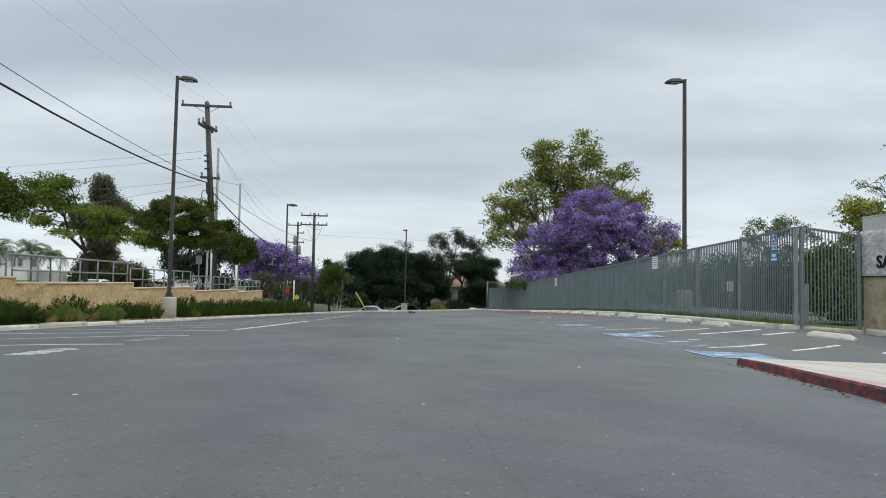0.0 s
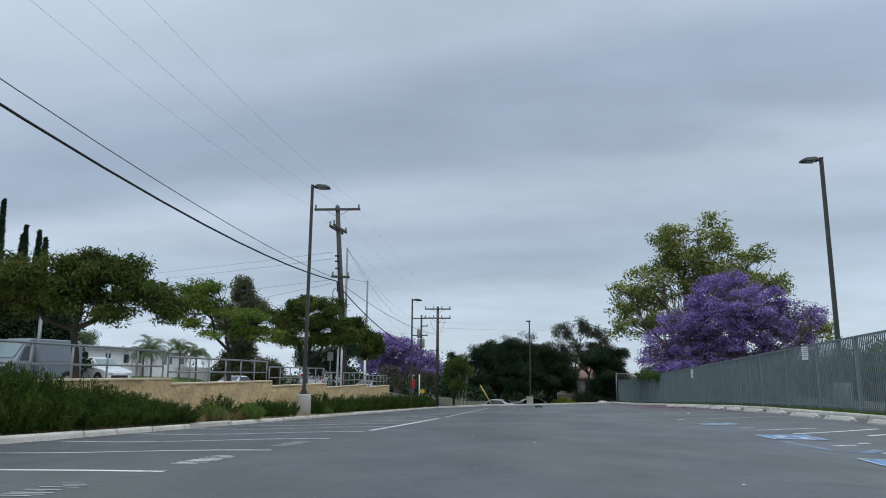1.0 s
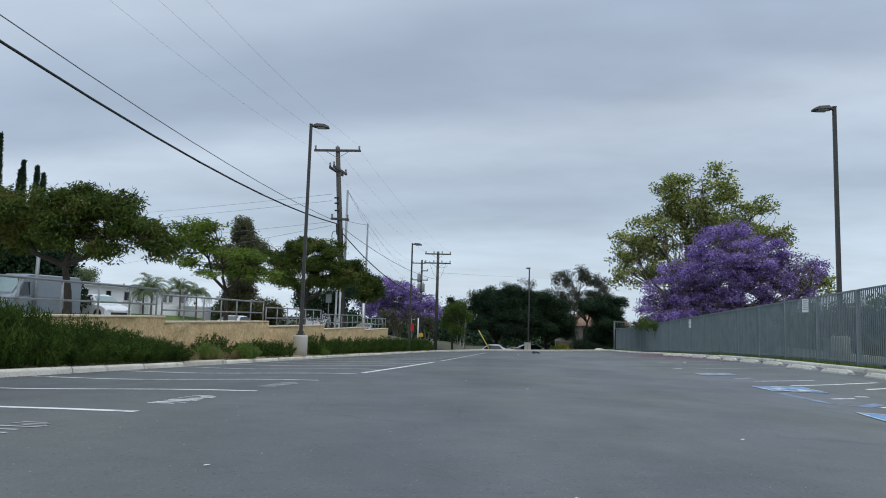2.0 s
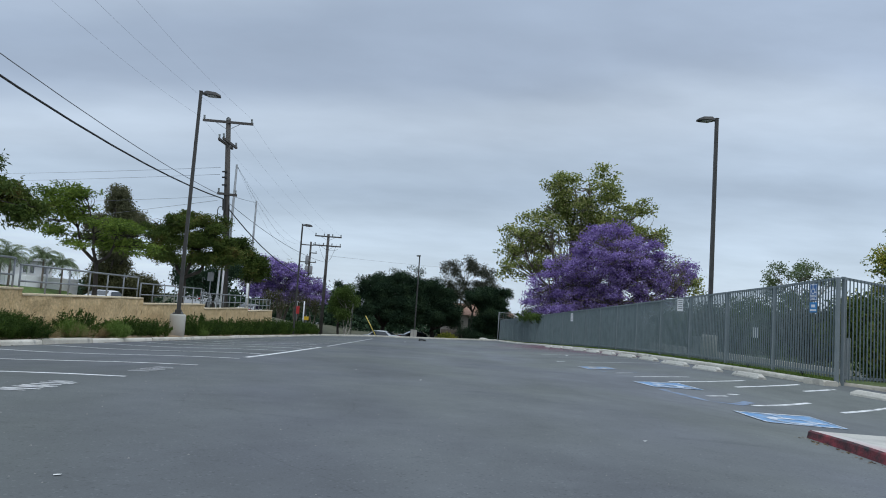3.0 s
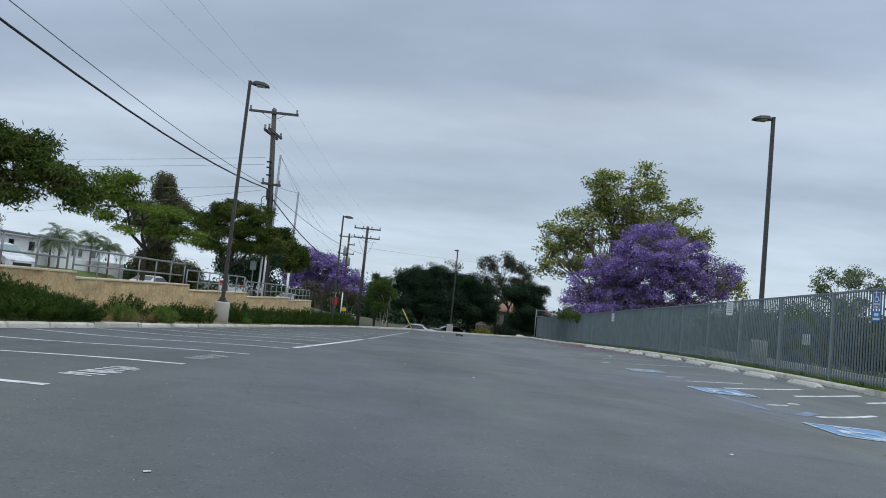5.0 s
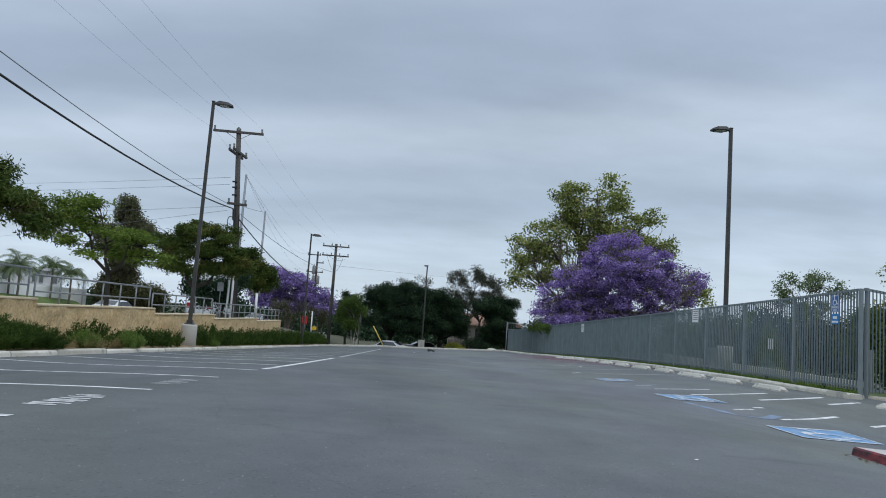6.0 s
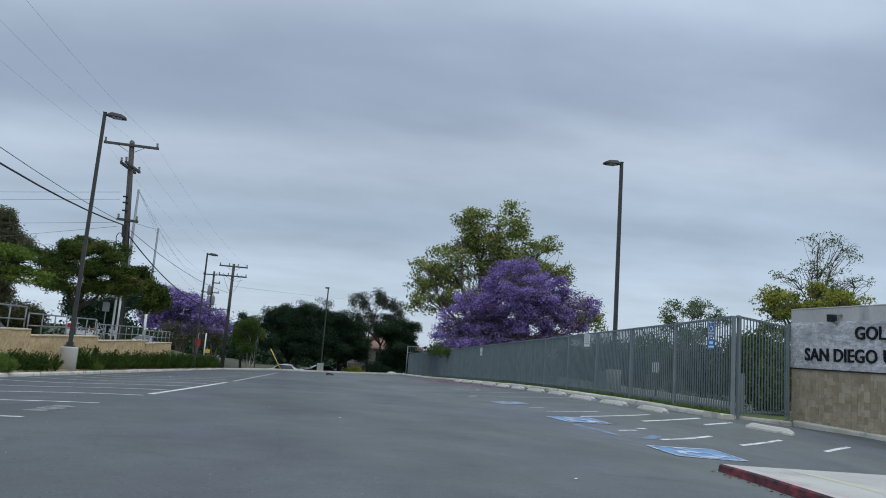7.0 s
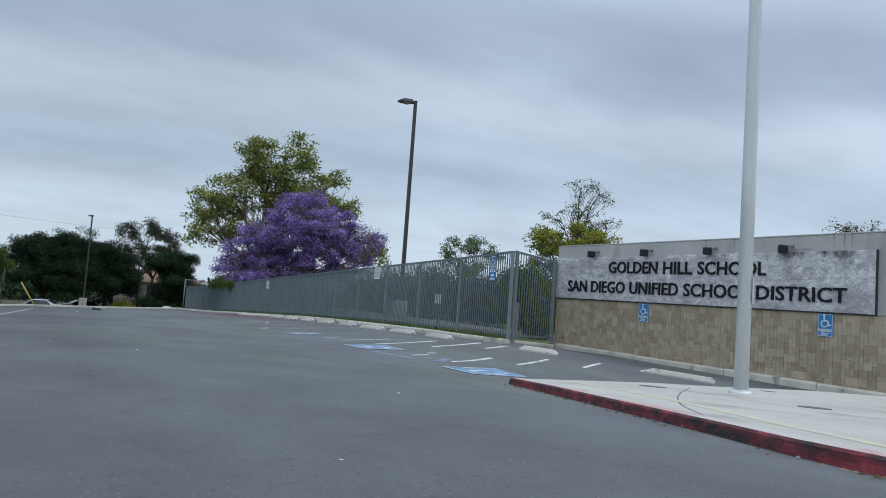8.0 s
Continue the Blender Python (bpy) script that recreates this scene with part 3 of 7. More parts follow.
def beyond_z(x, y):
    """The ground past the far end of the lot."""
    return lerp_table(y, (62, 66, 75, 140, 600), (lot_z(min(8.6, max(-7, x)), 62), -2.75, -3.0, -3.6, -4.0))


def ground_z(x, y):
    if y > 62 and x > -7.12:
        return beyond_z(x, y)
    if x < -7.12:
        bed = lot_z(-7, min(y, 62)) + 0.11 if y <= 62 else beyond_z(-7, y)
        if y < 46:
            return bed if x > -8.6 else street_z(y) - far_drop(y) * ease((-14 - x) / 6)
        k = ease((-7.3 - x) / 2.6)
        return bed * (1 - k) + max(street_z(y) - far_drop(y) * ease((-14 - x) / 6), bed) * k
    if in_yard(x, y):
        return lot_z(min(x, 13.0), y) + 0.08
    return lot_z(x, y)


def in_yard(x, y):
    """Behind the fence, the gate and the sign wall."""
    if y > 13.45:
        return x > 8.62 and y > 13.5 + (x - 8.45) * 0.6555
    return x > 11.75 + (15.56 - y) * 0.154

# ---- ground: one sheet to the horizon ----
def build_ground():
    xs = [-700, -300, -120, -60, -36, -24, -18, -15, -12.6, -12.4, -11, -10, -9.3, -8.65, -8.55, -8.0, -7.5, -7.12, -7.1]
    xs += [-7 + 0.5 * i for i in range(0, 32)] + [8.61, 8.63, 8.8] + [9 + 0.125 * i for i in range(0, 40)] + [14, 15, 18, 24, 36, 60, 120, 300, 700]
    ys = [-300, -120, -60, -30, -20, -15] + list(range(-12, 8)) + [8 + 0.5 * i for i in range(0, 11)] + [13.25 + 0.125 * i for i in range(0, 22)] + [16 + 0.5 * i for i in range(0, 12)] + list(range(22, 62)) + [62, 62.05, 63, 64, 66, 70, 75, 80, 90, 110, 140, 200, 320, 600, 1200]
    verts = [(x, y, ground_z(x, y)) for y in ys for x in xs]
    n = len(xs)
    faces, tone = [], []
    for j in range(len(ys) - 1):
        for i in range(n - 1):
            faces.append((j * n + i, j * n + i + 1, (j + 1) * n + i + 1, (j + 1) * n + i))
            x, y = (xs[i] + xs[i + 1]) / 2, (ys[j] + ys[j + 1]) / 2
            if x < -12.5:
                tone.append(1 if -20 < x and -40 < y < 200 else 4)
            elif x < -8.6:
                tone.append(2 if y < 48 else 4)
            elif x < -7.12:
                tone.append(3 if y < 62 else 4)
            elif y > 62:
                tone.append(4)
            elif in_yard(x, y):
                tone.append(5)
            else:
                tone.append(0)
    me = bpy.data.meshes.new("ground")
    me.from_pydata(verts, [], faces)
    for m in (ASPHALT, STREET, CONCRETE, DIRT, FAR_GROUND, GRASS_SOIL):
        me.materials.append(m)
    me.polygons.foreach_set("material_index", tone)
    me.polygons.foreach_set("use_smooth", [True] * len(faces))
    me.update()
    tagged(new("ground", me), "grey worn asphalt parking lot sloping gently away", "ground", kind="structure")


build_ground()


# ---- paint on the asphalt ----
def strip(pts, width, lift=0.003, step=0.5):
    """A painted band that follows the ground along a line of points."""
    g = Geo()
    verts, faces = [], []
    line = []
    for (x0, y0), (x1, y1) in zip(pts, pts[1:]):
        n = max(1, int(math.hypot(x1 - x0, y1 - y0) / step))
        line += [(x0 + (x1 - x0) * i / n, y0 + (y1 - y0) * i / n) for i in range(n)]
    line.append(pts[-1])
    for i, (x, y) in enumerate(line):
        a, b = line[max(i - 1, 0)], line[min(i + 1, len(line) - 1)]
        d = math.hypot(b[0] - a[0], b[1] - a[1]) or 1
        nx, ny = -(b[1] - a[1]) / d * width / 2, (b[0] - a[0]) / d * width / 2
        for s in (1, -1):
            px, py = x + nx * s, y + ny * s
            verts.append((px, py, lot_z(px, py) + lift))
    for i in range(len(line) - 1):
        faces.append((2 * i + 1, 2 * i + 3, 2 * i + 2, 2 * i))
    return g.add(verts, faces)


def painted(pts, width, material, label, group, name="parking_line", lift=0.003):
    return solid(name, strip(pts, width, lift), material, label, "line marking", group, kind="structure")


for k in range(-5, 15):
    y = 4.42 + 2.39 * k
    if y > 26:
        painted([(-6.9, y), (-2.7 if y < 21 or y > 24 else -3.0, y)], 0.1, FAINT_LINE, "faded white stall line on worn asphalt", "compact stall lines")
    else:
        painted([(-6.9, y), (-2.58, y)], 0.1, WHITE_LINE, "white stall line on worn asphalt", "compact stall lines")
painted([(-2.58, 12.1), (-2.29, 20.7)], 0.11, WHITE_LINE, "white lane edge line on asphalt", "lane edge lines")
painted([(-2.24, 22.2), (-2.05, 33.0), (-1.8, 47)], 0.11, FAINT_LINE, "faded white lane edge line on asphalt", "lane edge lines")
# worn words at the mouth of two compact stalls: unreadable, so plain bars
for y0, tone in ((2.72, FAINT_LINE), (5.1, WHITE_LINE), (7.6, FAINT_LINE)):
    mark = thing("stall_lettering", (0, 0, 0), "worn unreadable white lettering painted on asphalt", "road marking", "stall lettering", "structure")
    for i in range(7):
        y = y0 + 0.135 * i
        part("bar", strip([(-2.87, y), (-2.64 + 0.04 * (i % 2), y + 0.005)], 0.04), tone, mark)
        if i % 3 != 1:
            part("bar", strip([(-2.86 + 0.1 * (i % 2), y + 0.07), (-2.7 + 0.05 * (i % 3), y + 0.075)], 0.035), tone, mark)

# hatching of the two access aisles, and the stall dashes
HATCH = [((4.65, 13.4), (5.92, 13.85)), ((5.03, 12.6), (6.88, 13.45)), ((6.18, 12.37), (7.9, 13.28)), ((7.48, 12.4), (8.4, 12.92)),
         ((5.1, 9.65), (6.72, 10.95)), ((6.75, 10.15), (8.2, 11.15)), ((8.4, 10.3), (9.4, 10.95)), ((9.8, 10.2), (10.4, 10.6))]
for a, b in HATCH:
    painted([a, b], 0.085, WHITE_LINE, "white diagonal hatch line of an access aisle", "aisle hatch lines")
for a, b in (((4.8, 10.45), (5.27, 10.8)), ((5.44, 11.12), (5.66, 11.22)), ((4.6, 14.4), (5.0, 14.6)), ((4.4, 19.1), (4.7, 19.4))):
    painted([a, b], 0.08, WHITE_LINE, "short white dash beside an access aisle", "aisle dashes")
for y in (19.0, 21.6, 24.2, 26.8, 29.4, 32.0, 34.6, 37.2):
    painted([(5.0, y), (7.6, y + 0.3)], 0.09, FAINT_LINE, "faded white stall line near the fence", "fence stall lines")


def accessible_mark(cx, cy, along, across, material, fresh):
    """A blue field with the white wheelchair figure; along and across are its half sides."""
    ob = thing("accessible_symbol", (0, 0, 0), "blue accessible parking symbol painted on asphalt" if fresh else "faded blue accessible parking symbol on asphalt", "road marking", "accessible symbols", "structure")

    def put(u, v):
        u, v = u / 0.62, v / 0.62
        return (cx + u * along[0] + v * across[0], cy + u * along[1] + v * across[1])

    h = 0.62
    g = Geo()
    n = 6
    verts = []
    for j in range(n + 1):
        for i in range(n + 1):
            x, y = put(-h + 2 * h * i / n, -h + 2 * h * j / n)
            verts.append((x, y, lot_z(x, y) + 0.004))
    g.add(verts, [(j * (n + 1) + i, j * (n + 1) + i + 1, (j + 1) * (n + 1) + i + 1, (j + 1) * (n + 1) + i) for j in range(n) for i in range(n)])
    part("blue_field", g, material, ob)
    white = WHITE_WORN if fresh else FAINT_LINE
    edge = [put(-h, -h), put(h, -h), put(h, h), put(-h, h), put(-h, -h)]
    part("border", strip(edge, 0.055, 0.008), white, ob)
    wheel = [put(-0.05 + 0.3 * math.cos(a), -0.17 + 0.3 * math.sin(a)) for a in [radians(100 + 22 * i) for i in range(13)]]
    part("wheel_figure", strip(wheel, 0.115, 0.008, 0.2), white, ob)
    part("seat_figure", strip([put(-0.08, 0.38), put(-0.06, 0.08), put(0.2, 0.06), put(0.32, -0.28), put(0.44, -0.25)], 0.13, 0.009, 0.2), white, ob)
    head = [put(-0.09 + 0.05 * math.cos(a), 0.47 + 0.05 * math.sin(a)) for a in [2 * math.pi * i / 8 for i in range(9)]]
    part("head_figure", strip(head, 0.11, 0.008, 0.2), white, ob)
    return ob


accessible_mark(4.74, 8.05, (0.72, 0.44), (0.08, 0.52), BLUE_PAINT, True)
accessible_mark(4.69, 11.83, (0.44, 0.08), (-0.03, 0.44), BLUE_WORN, True)
accessible_mark(4.7, 16.2, (0.36, 0.05), (0.01, 0.52), BLUE_WORN, False)
painted([(4.25, 10.9), (4.32, 10.2), (4.36, 9.45), (4.8, 9.5), (5.33, 10.18)], 0.17, BLUE_FAINT, "faded blue stall outline on asphalt", "blue stall outlines")
painted([(4.3, 15.4), (4.5, 14.7), (5.2, 14.9)], 0.08, BLUE_FAINT, "faded blue stall outline on asphalt", "blue stall outlines")


# ---- kerbs, in lengths with open joints ----
def kerb_run(name, pts, width, height, material, label, piece=2.4, gap=0.012, base=lot_z, jitter=0.008):
    """Kerb stones along a line; the face lies on the line, the body to its left, or to its right where width is negative."""
    run = thing(name, (0, 0, 0), label, "kerb", kind="structure")
    rng = random.Random(name)
    for (x0, y0), (x1, y1) in zip(pts, pts[1:]):
        length = math.hypot(x1 - x0, y1 - y0)
        dx, dy = (x1 - x0) / length, (y1 - y0) / length
        s = 0.0
        while s < length - 0.05:
            e = min(length, s + piece * rng.uniform(0.7, 1.2))
            if length - e < 0.4:
                e = length
            o = rng.uniform(-jitter, jitter)
            lift = rng.uniform(-jitter, jitter)
            rings = []
            for t in (s + gap / 2, e - gap / 2):
                px, py = x0 + dx * t - dy * o, y0 + dy * t + dx * o
                z = base(px, py)
                q = math.copysign(1.0, width)
                prof = ((0.0, -0.1), (q * 0.02, height - 0.035), (q * 0.035, height - 0.01), (q * 0.055, height), (width - q * 0.02, height), (width, height - 0.02), (width, -0.1))
                rings.append([(px - dy * u, py + dx * u, z + v + lift) for u, v in prof])
            n = len(rings[0])
            g = Geo().add(rings[0] + rings[1], [(i, i + 1, n + i + 1, n + i) for i in range(n - 1)] + [tuple(range(n))[::-1], tuple(range(n, 2 * n))])
            part("kerb_stone", g, material, run)
            s = e
    return run


kerb_run("kerb_planter", [(-6.95, 62), (-6.95, -12)][::-1], 0.16, 0.1, KERB, "chipped pale concrete kerb along the planting bed", 1.9, 0.035, jitter=0.014)
kerb_run("kerb_fence", [(8.45, 13.35), (8.45, 24), (8.45, 62)], -0.3, 0.1, KERB, "pale concrete kerb below the steel fence", 3.0)
kerb_run("kerb_gate", [(8.45, 13.35), (11.6, 15.3)], 0.42, 0.115, KERB, "pale concrete kerb below the steel gate", 2.6)
kerb_run("kerb_wall", [(11.606, 15.32), (12.96, 6.53), (14.3, -2.2)], 0.165, 0.14, KERB, "pale concrete kerb along the foot of the sign wall", 2.6,
         base=lambda x, y: -0.602 - 0.018 * (15.56 - y))
kerb_run("kerb_far", [(8.45, 62), (-6.95, 62)], -0.15, 0.12, KERB, "pale concrete kerb at the far end", 3.0)


# ---- the pavement island with its red kerb and the flagpole ----
def build_island():
    ob = thing("pavement_island", (0, 0, 0), "pale concrete pavement island with a chipped red kerb", "pavement", kind="structure")
    front = [(3.62, 5.86), (3.48, 5.1), (3.27, 4.3), (3.05, 3.5), (2.82, 2.6), (2.64, 2.0), (2.53, 1.3), (2.5, -1.0), (2.8, -4.0)]
    back = [(12.3, -4.0), (12.1, 2.5), (11.7, 6.0), (10.0, 6.7), (7.4, 6.35), (6.3, 6.4), (5.2, 6.15), (4.1, 5.88)]

    def top(x, y):
        return 0.1519 - 0.036 * x - 0.0434 * y

    inner = [(x + 0.16, y - 0.06) for x, y in front]
    g = Geo()
    # the walking surface, as a fan of strips between front and back so that it follows the ground
    rows, cols = 48, 24
    verts, faces = [], []
    for i in range(rows + 1):
        k = i / rows
        a = point_on(inner, k)
        b = point_on(back[::-1], k)
        for j in range(cols + 1):
            x, y = a[0] + (b[0] - a[0]) * j / cols, a[1] + (b[1] - a[1]) * j / cols
            verts.append((x, y, top(x, y) + 0.0))
    for i in range(rows):
        for j in range(cols):
            faces.append((i * (cols + 1) + j, (i + 1) * (cols + 1) + j, (i + 1) * (cols + 1) + j + 1, i * (cols + 1) + j + 1))
    g.add(verts, faces)
    rim = [verts[i * (cols + 1) + cols] for i in range(rows + 1)]
    g.add(rim + [(x, y, z - 0.3) for x, y, z in rim], [(i, i + 1, rows + 2 + i, rows + 1 + i) for i in range(rows)])
    part("paving", g, CONCRETE, ob)
    # the kerb: dark scuffed red face, worn pale red top
    for i, (p, q) in enumerate(zip(front, front[1:])):
        p2, q2 = inner[i], inner[i + 1]
        face, cap, rim_cap = Geo(), Geo(), Geo()
        steps = 4
        for s in range(steps):
            def at(u, v, k):
                return (u[0] + (v[0] - u[0]) * k, u[1] + (v[1] - u[1]) * k)
            a, b = at(p, q, s / steps), at(p, q, (s + 1) / steps)
            a2, b2 = at(p2, q2, s / steps), at(p2, q2, (s + 1) / steps)

            def inset(o, i2, k):
                return (o[0] + (i2[0] - o[0]) * k, o[1] + (i2[1] - o[1]) * k)
            quad = [(*a, lot_z(*a) - 0.05), (*b, lot_z(*b) - 0.05), (*inset(b, b2, 0.12), top(*b2) - 0.012), (*inset(a, a2, 0.12), top(*a2) - 0.012)]
            face.add(quad, [(0, 3, 2, 1)])
            c1, c2 = inset(a, a2, 0.12), inset(b, b2, 0.12)
            d1, d2 = inset(a, a2, 0.22), inset(b, b2, 0.22)
            cap.add([(*c1, top(*a2) - 0.012), (*c2, top(*b2) - 0.012), (*d2, top(*b2) + 0.002), (*d1, top(*a2) + 0.002)], [(0, 3, 2, 1)])
            rim_cap.add([(*d1, top(*a2) + 0.002), (*d2, top(*b2) + 0.002), (*b2, top(*b2) + 0.002), (*a2, top(*a2) + 0.002)], [(0, 3, 2, 1)])
        part("kerb_face", face, RED_KERB, ob, "chipped dark red kerb face")
        part("kerb_arris", cap, RED_KERB, ob, "red painted kerb edge")
        part("kerb_top", rim_cap, RED_TOP, ob, "kerb top with red paint worn pale")

    def lay(pts, width, material, name, lift=0.007):
        g2 = Geo()
        verts2 = []
        for i, (x, y) in enumerate(pts):
            a, b = pts[max(i - 1, 0)], pts[min(i + 1, len(pts) - 1)]
            d = math.hypot(b[0] - a[0], b[1] - a[1])
            nx, ny = -(b[1] - a[1]) / d * width / 2, (b[0] - a[0]) / d * width / 2
            for s in (1, -1):
                verts2.append((x + nx * s, y + ny * s, top(x + nx * s, y + ny * s) + lift))
        g2.add(verts2, [(2 * i + 1, 2 * i + 3, 2 * i + 2, 2 * i) for i in range(len(pts) - 1)])
        part(name, g2, material, ob)

    guide = [(4.33, 5.82), (4.25, 5.2), (4.12, 4.62), (3.83, 3.66), (3.36, 2.61), (3.04, 1.76), (2.9, 0.8), (2.88, -1.0)]
    lay([point_on(guide, i / 40) for i in range(41)], 0.11, YELLOW_LINE, "yellow_line", 0.0015)
    joint = [(6.2, 5.75), (6.05, 5.64), (5.01, 4.82), (4.32, 4.23), (3.78, 3.72), (3.46, 3.38), (3.08, 2.88)]
    lay([point_on(joint, i / 30) for i in range(31)], 0.014, MORTAR_DARK, "score_line", 0.0012)
    lay([(5.6, 5.85), (5.3, 4.4), (5.0, 2.9), (4.7, 1.4)], 0.012, MORTAR_DARK, "score_line", 0.0012)
    for cx, cy, r in ((5.45, 3.69, 0.14), (5.4, 5.58, 0.15), (7.77, 5.84, 0.1)):
        g3 = Geo()
        ring = [(cx + r * math.cos(2 * math.pi * i / 20), cy + r * math.sin(2 * math.pi * i / 20)) for i in range(20)]
        g3.slab(ring, lambda x, y: top(x, y) - 0.02, lambda x, y: top(x, y) + 0.005)
        part("cover_plate", g3, MORTAR_DARK, ob, "dark round cover plate")
    return top


def point_on(pts, k):
    """The point at share k along a line of points."""
    lens = [math.hypot(b[0] - a[0], b[1] - a[1]) for a, b in zip(pts, pts[1:])]
    want = k * sum(lens)
    for (a, b), d in zip(zip(pts, pts[1:]), lens):
        if want <= d + 1e-9:
            t = want / d
            return (a[0] + (b[0] - a[0]) * t, a[1] + (b[1] - a[1]) * t)
        want -= d
    return pts[-1]


MORTAR_DARK = surf("dark_joint", (0.12, 0.12, 0.12), (0.2, 0.2, 0.19), 3.0, 0.9, 0.2, 50.0)
island_top = build_island()

FLAG = (6.325, 5.142)


def build_flagpole():
    z = island_top(*FLAG)
    ob = thing("flagpole", (FLAG[0], FLAG[1], z), "tall pale brushed aluminium flagpole on the pavement island", "flagpole")
    part("shaft", Geo().tube([(0, 0, 0), (0, 0, 2.5), (0, 0, 6), (0, 0, 9.5)], [0.079, 0.077, 0.068, 0.05], 24), FLAGPOLE, ob, smooth=True)
    part("base_collar", Geo().tube([(0, 0, -0.02), (0, 0, 0.018), (0, 0, 0.032), (0, 0, 0.05)], [0.135, 0.135, 0.115, 0.086], 24), FLAGPOLE, ob, smooth=True)
    part("access_cover", Geo().box(-0.035, 0.035, -0.095, -0.086, 1.02, 1.32, pose(0, 0, 0, 0, 0, 30)), FLAGPOLE, ob, bevel=0.004)
    part("truck_ball", Geo().ball((0, 0, 9.6), 0.1), FLAGPOLE, ob, smooth=True)


build_flagpole()


# ---- wheel stops ----
def wheel_stop(cx, cy, turn, length=1.5):
    g = Geo()
    h, w = 0.105, 0.1
    ends = [(-length / 2, 0.5), (-length / 2 + 0.1, 1.0), (length / 2 - 0.1, 0.96), (length / 2, 0.5)]
    rings = []
    for x, k in ends:
        rings.append([(x, -w, -0.03), (x, -w * 0.95, 0.03), (x, -w * 0.5, h * k), (x, w * 0.5, h * k), (x, w * 0.95, 0.03), (x, w, -0.03)])
    n = 6
    verts = [p for r in rings for p in r]
    faces = [(j * n + i, (j + 1) * n + i, (j + 1) * n + i + 1, j * n + i + 1) for j in range(3) for i in range(n - 1)] + [tuple(range(n)), tuple(range(3 * n, 4 * n))[::-1]]
    g.add(verts, faces)
    ob = solid("wheel_stop", g, STOPS, "worn pale concrete wheel stop on asphalt", "wheel stop", "wheel stops", bevel=0.012)
    dz = lot_z(cx + math.cos(turn) * 0.8, cy + math.sin(turn) * 0.8) - lot_z(cx - math.cos(turn) * 0.8, cy - math.sin(turn) * 0.8)
    ob.matrix_world = pose(cx, cy, lot_z(cx, cy), 0, -math.degrees(math.atan2(dz, 1.6)), math.degrees(turn))
    return ob


for cx, cy, a, length in [(10.26, 9.6, 122, 1.3), (8.69, 12.13, 128, 0.85)] + [(7.6, 14.7 + 2.05 * k, 92 + (k * 37 % 5 - 2) * 1.6, 1.2 + 0.05 * (k % 3)) for k in range(11)]:
    wheel_stop(cx, cy, radians(a), length)


# ---- retaining wall with its railing, along the street ----
WALL_STEPS = [(-12.0, 15.85, 0.44), (15.85, 23.1, 0.31), (23.1, 30.3, 0.13), (30.3, 38.8, -0.05), (38.8, 46.0, -0.2)]


def build_retaining_wall():
    ob = thing("retaining_wall", (0, 0, 0), "rough tan stucco retaining wall stepping down the slope", "wall", kind="structure")
    for y0, y1, top in WALL_STEPS:
        g = Geo()
        n = max(24, int((y1 - y0) / 0.12))
        verts = []
        for i in range(n + 1):
            y = y0 + (y1 - y0) * i / n
            lo = lot_z(-7, y) - 0.1
            for k in range(11):
                z = lo + (top - 0.05 - lo) * k / 10
                verts.append((-8.4 + 0.05 * noise.noise(Vector((y * 2.2, z * 3.0, y0))) + 0.03 * noise.noise(Vector((y * 5.5, z * 7.0, 3.0))), y, z))
        m = 11
        faces = [(i * m + k, (i + 1) * m + k, (i + 1) * m + k + 1, i * m + k + 1) for i in range(n) for k in range(m - 1)]
        g.add(verts, faces)
        lo0 = lot_z(-7, y1) - 0.3
        g.box(-8.74, -8.48, y0, y1, lo0, top - 0.05)
        part("wall_section", g, TAN_WALL, ob, smooth=True)
        part("wall_cap", Geo().box(-8.77, -8.37, y0, y1 - 0.004, top - 0.05, top), TAN_CAP, ob, bevel=0.012)


build_retaining_wall()


def build_railing():
    for y0, y1, top in WALL_STEPS:
        a, b = max(y0, -11.9) + 0.12, y1 - 0.15
        ob = thing("railing", (-8.55, a, top), "galvanised steel pipe railing on the retaining wall", "railing", "street railings")
        length = b - a
        n = max(2, round(length / 1.2))
        for i in range(n + 1):
            part("post", Geo().tube([(0, length * i / n, -0.03), (0, length * i / n, 0.63)], 0.022, 8), STEEL, ob, smooth=True)
        part("top_rail", Geo().tube([(0, -0.02, 0.64), (0, length + 0.02, 0.64)], 0.024, 8), STEEL, ob, smooth=True)
        part("mid_rail", Geo().tube([(0, 0, 0.27), (0, length, 0.27)], 0.02, 8), STEEL, ob, smooth=True)


build_railing()

def raked(x0, x1, y0, y1, zb, zt):
    """A slab along local x whose top edge climbs from zt[0] to zt[1] and whose foot runs from zb[0] to zb[1]."""
    return Geo().add([(x, y, z) for x, b, t in ((x0, zb[0], zt[0]), (x1, zb[1], zt[1])) for y, z in ((y0, b), (y1, b), (y1, t), (y0, t))],
                     [(0, 1, 2, 3), (7, 6, 5, 4), (0, 4, 5, 1), (1, 5, 6, 2), (2, 6, 7, 3), (3, 7, 4, 0)])


# ---- the steel picket fence ----
FENCE_X, FENCE_Y0, FENCE_N, FENCE_STEP = 8.94, 13.72, 20, 2.44


def fence_top(y):
    return -0.0373 * y + 0.0021 * FENCE_X + 2.3 + lerp_table(y, (13.7, 16, 50), (0.02, 0, 0.03))


def fence_foot(y):
    return lot_z(8.6, y) + 0.1


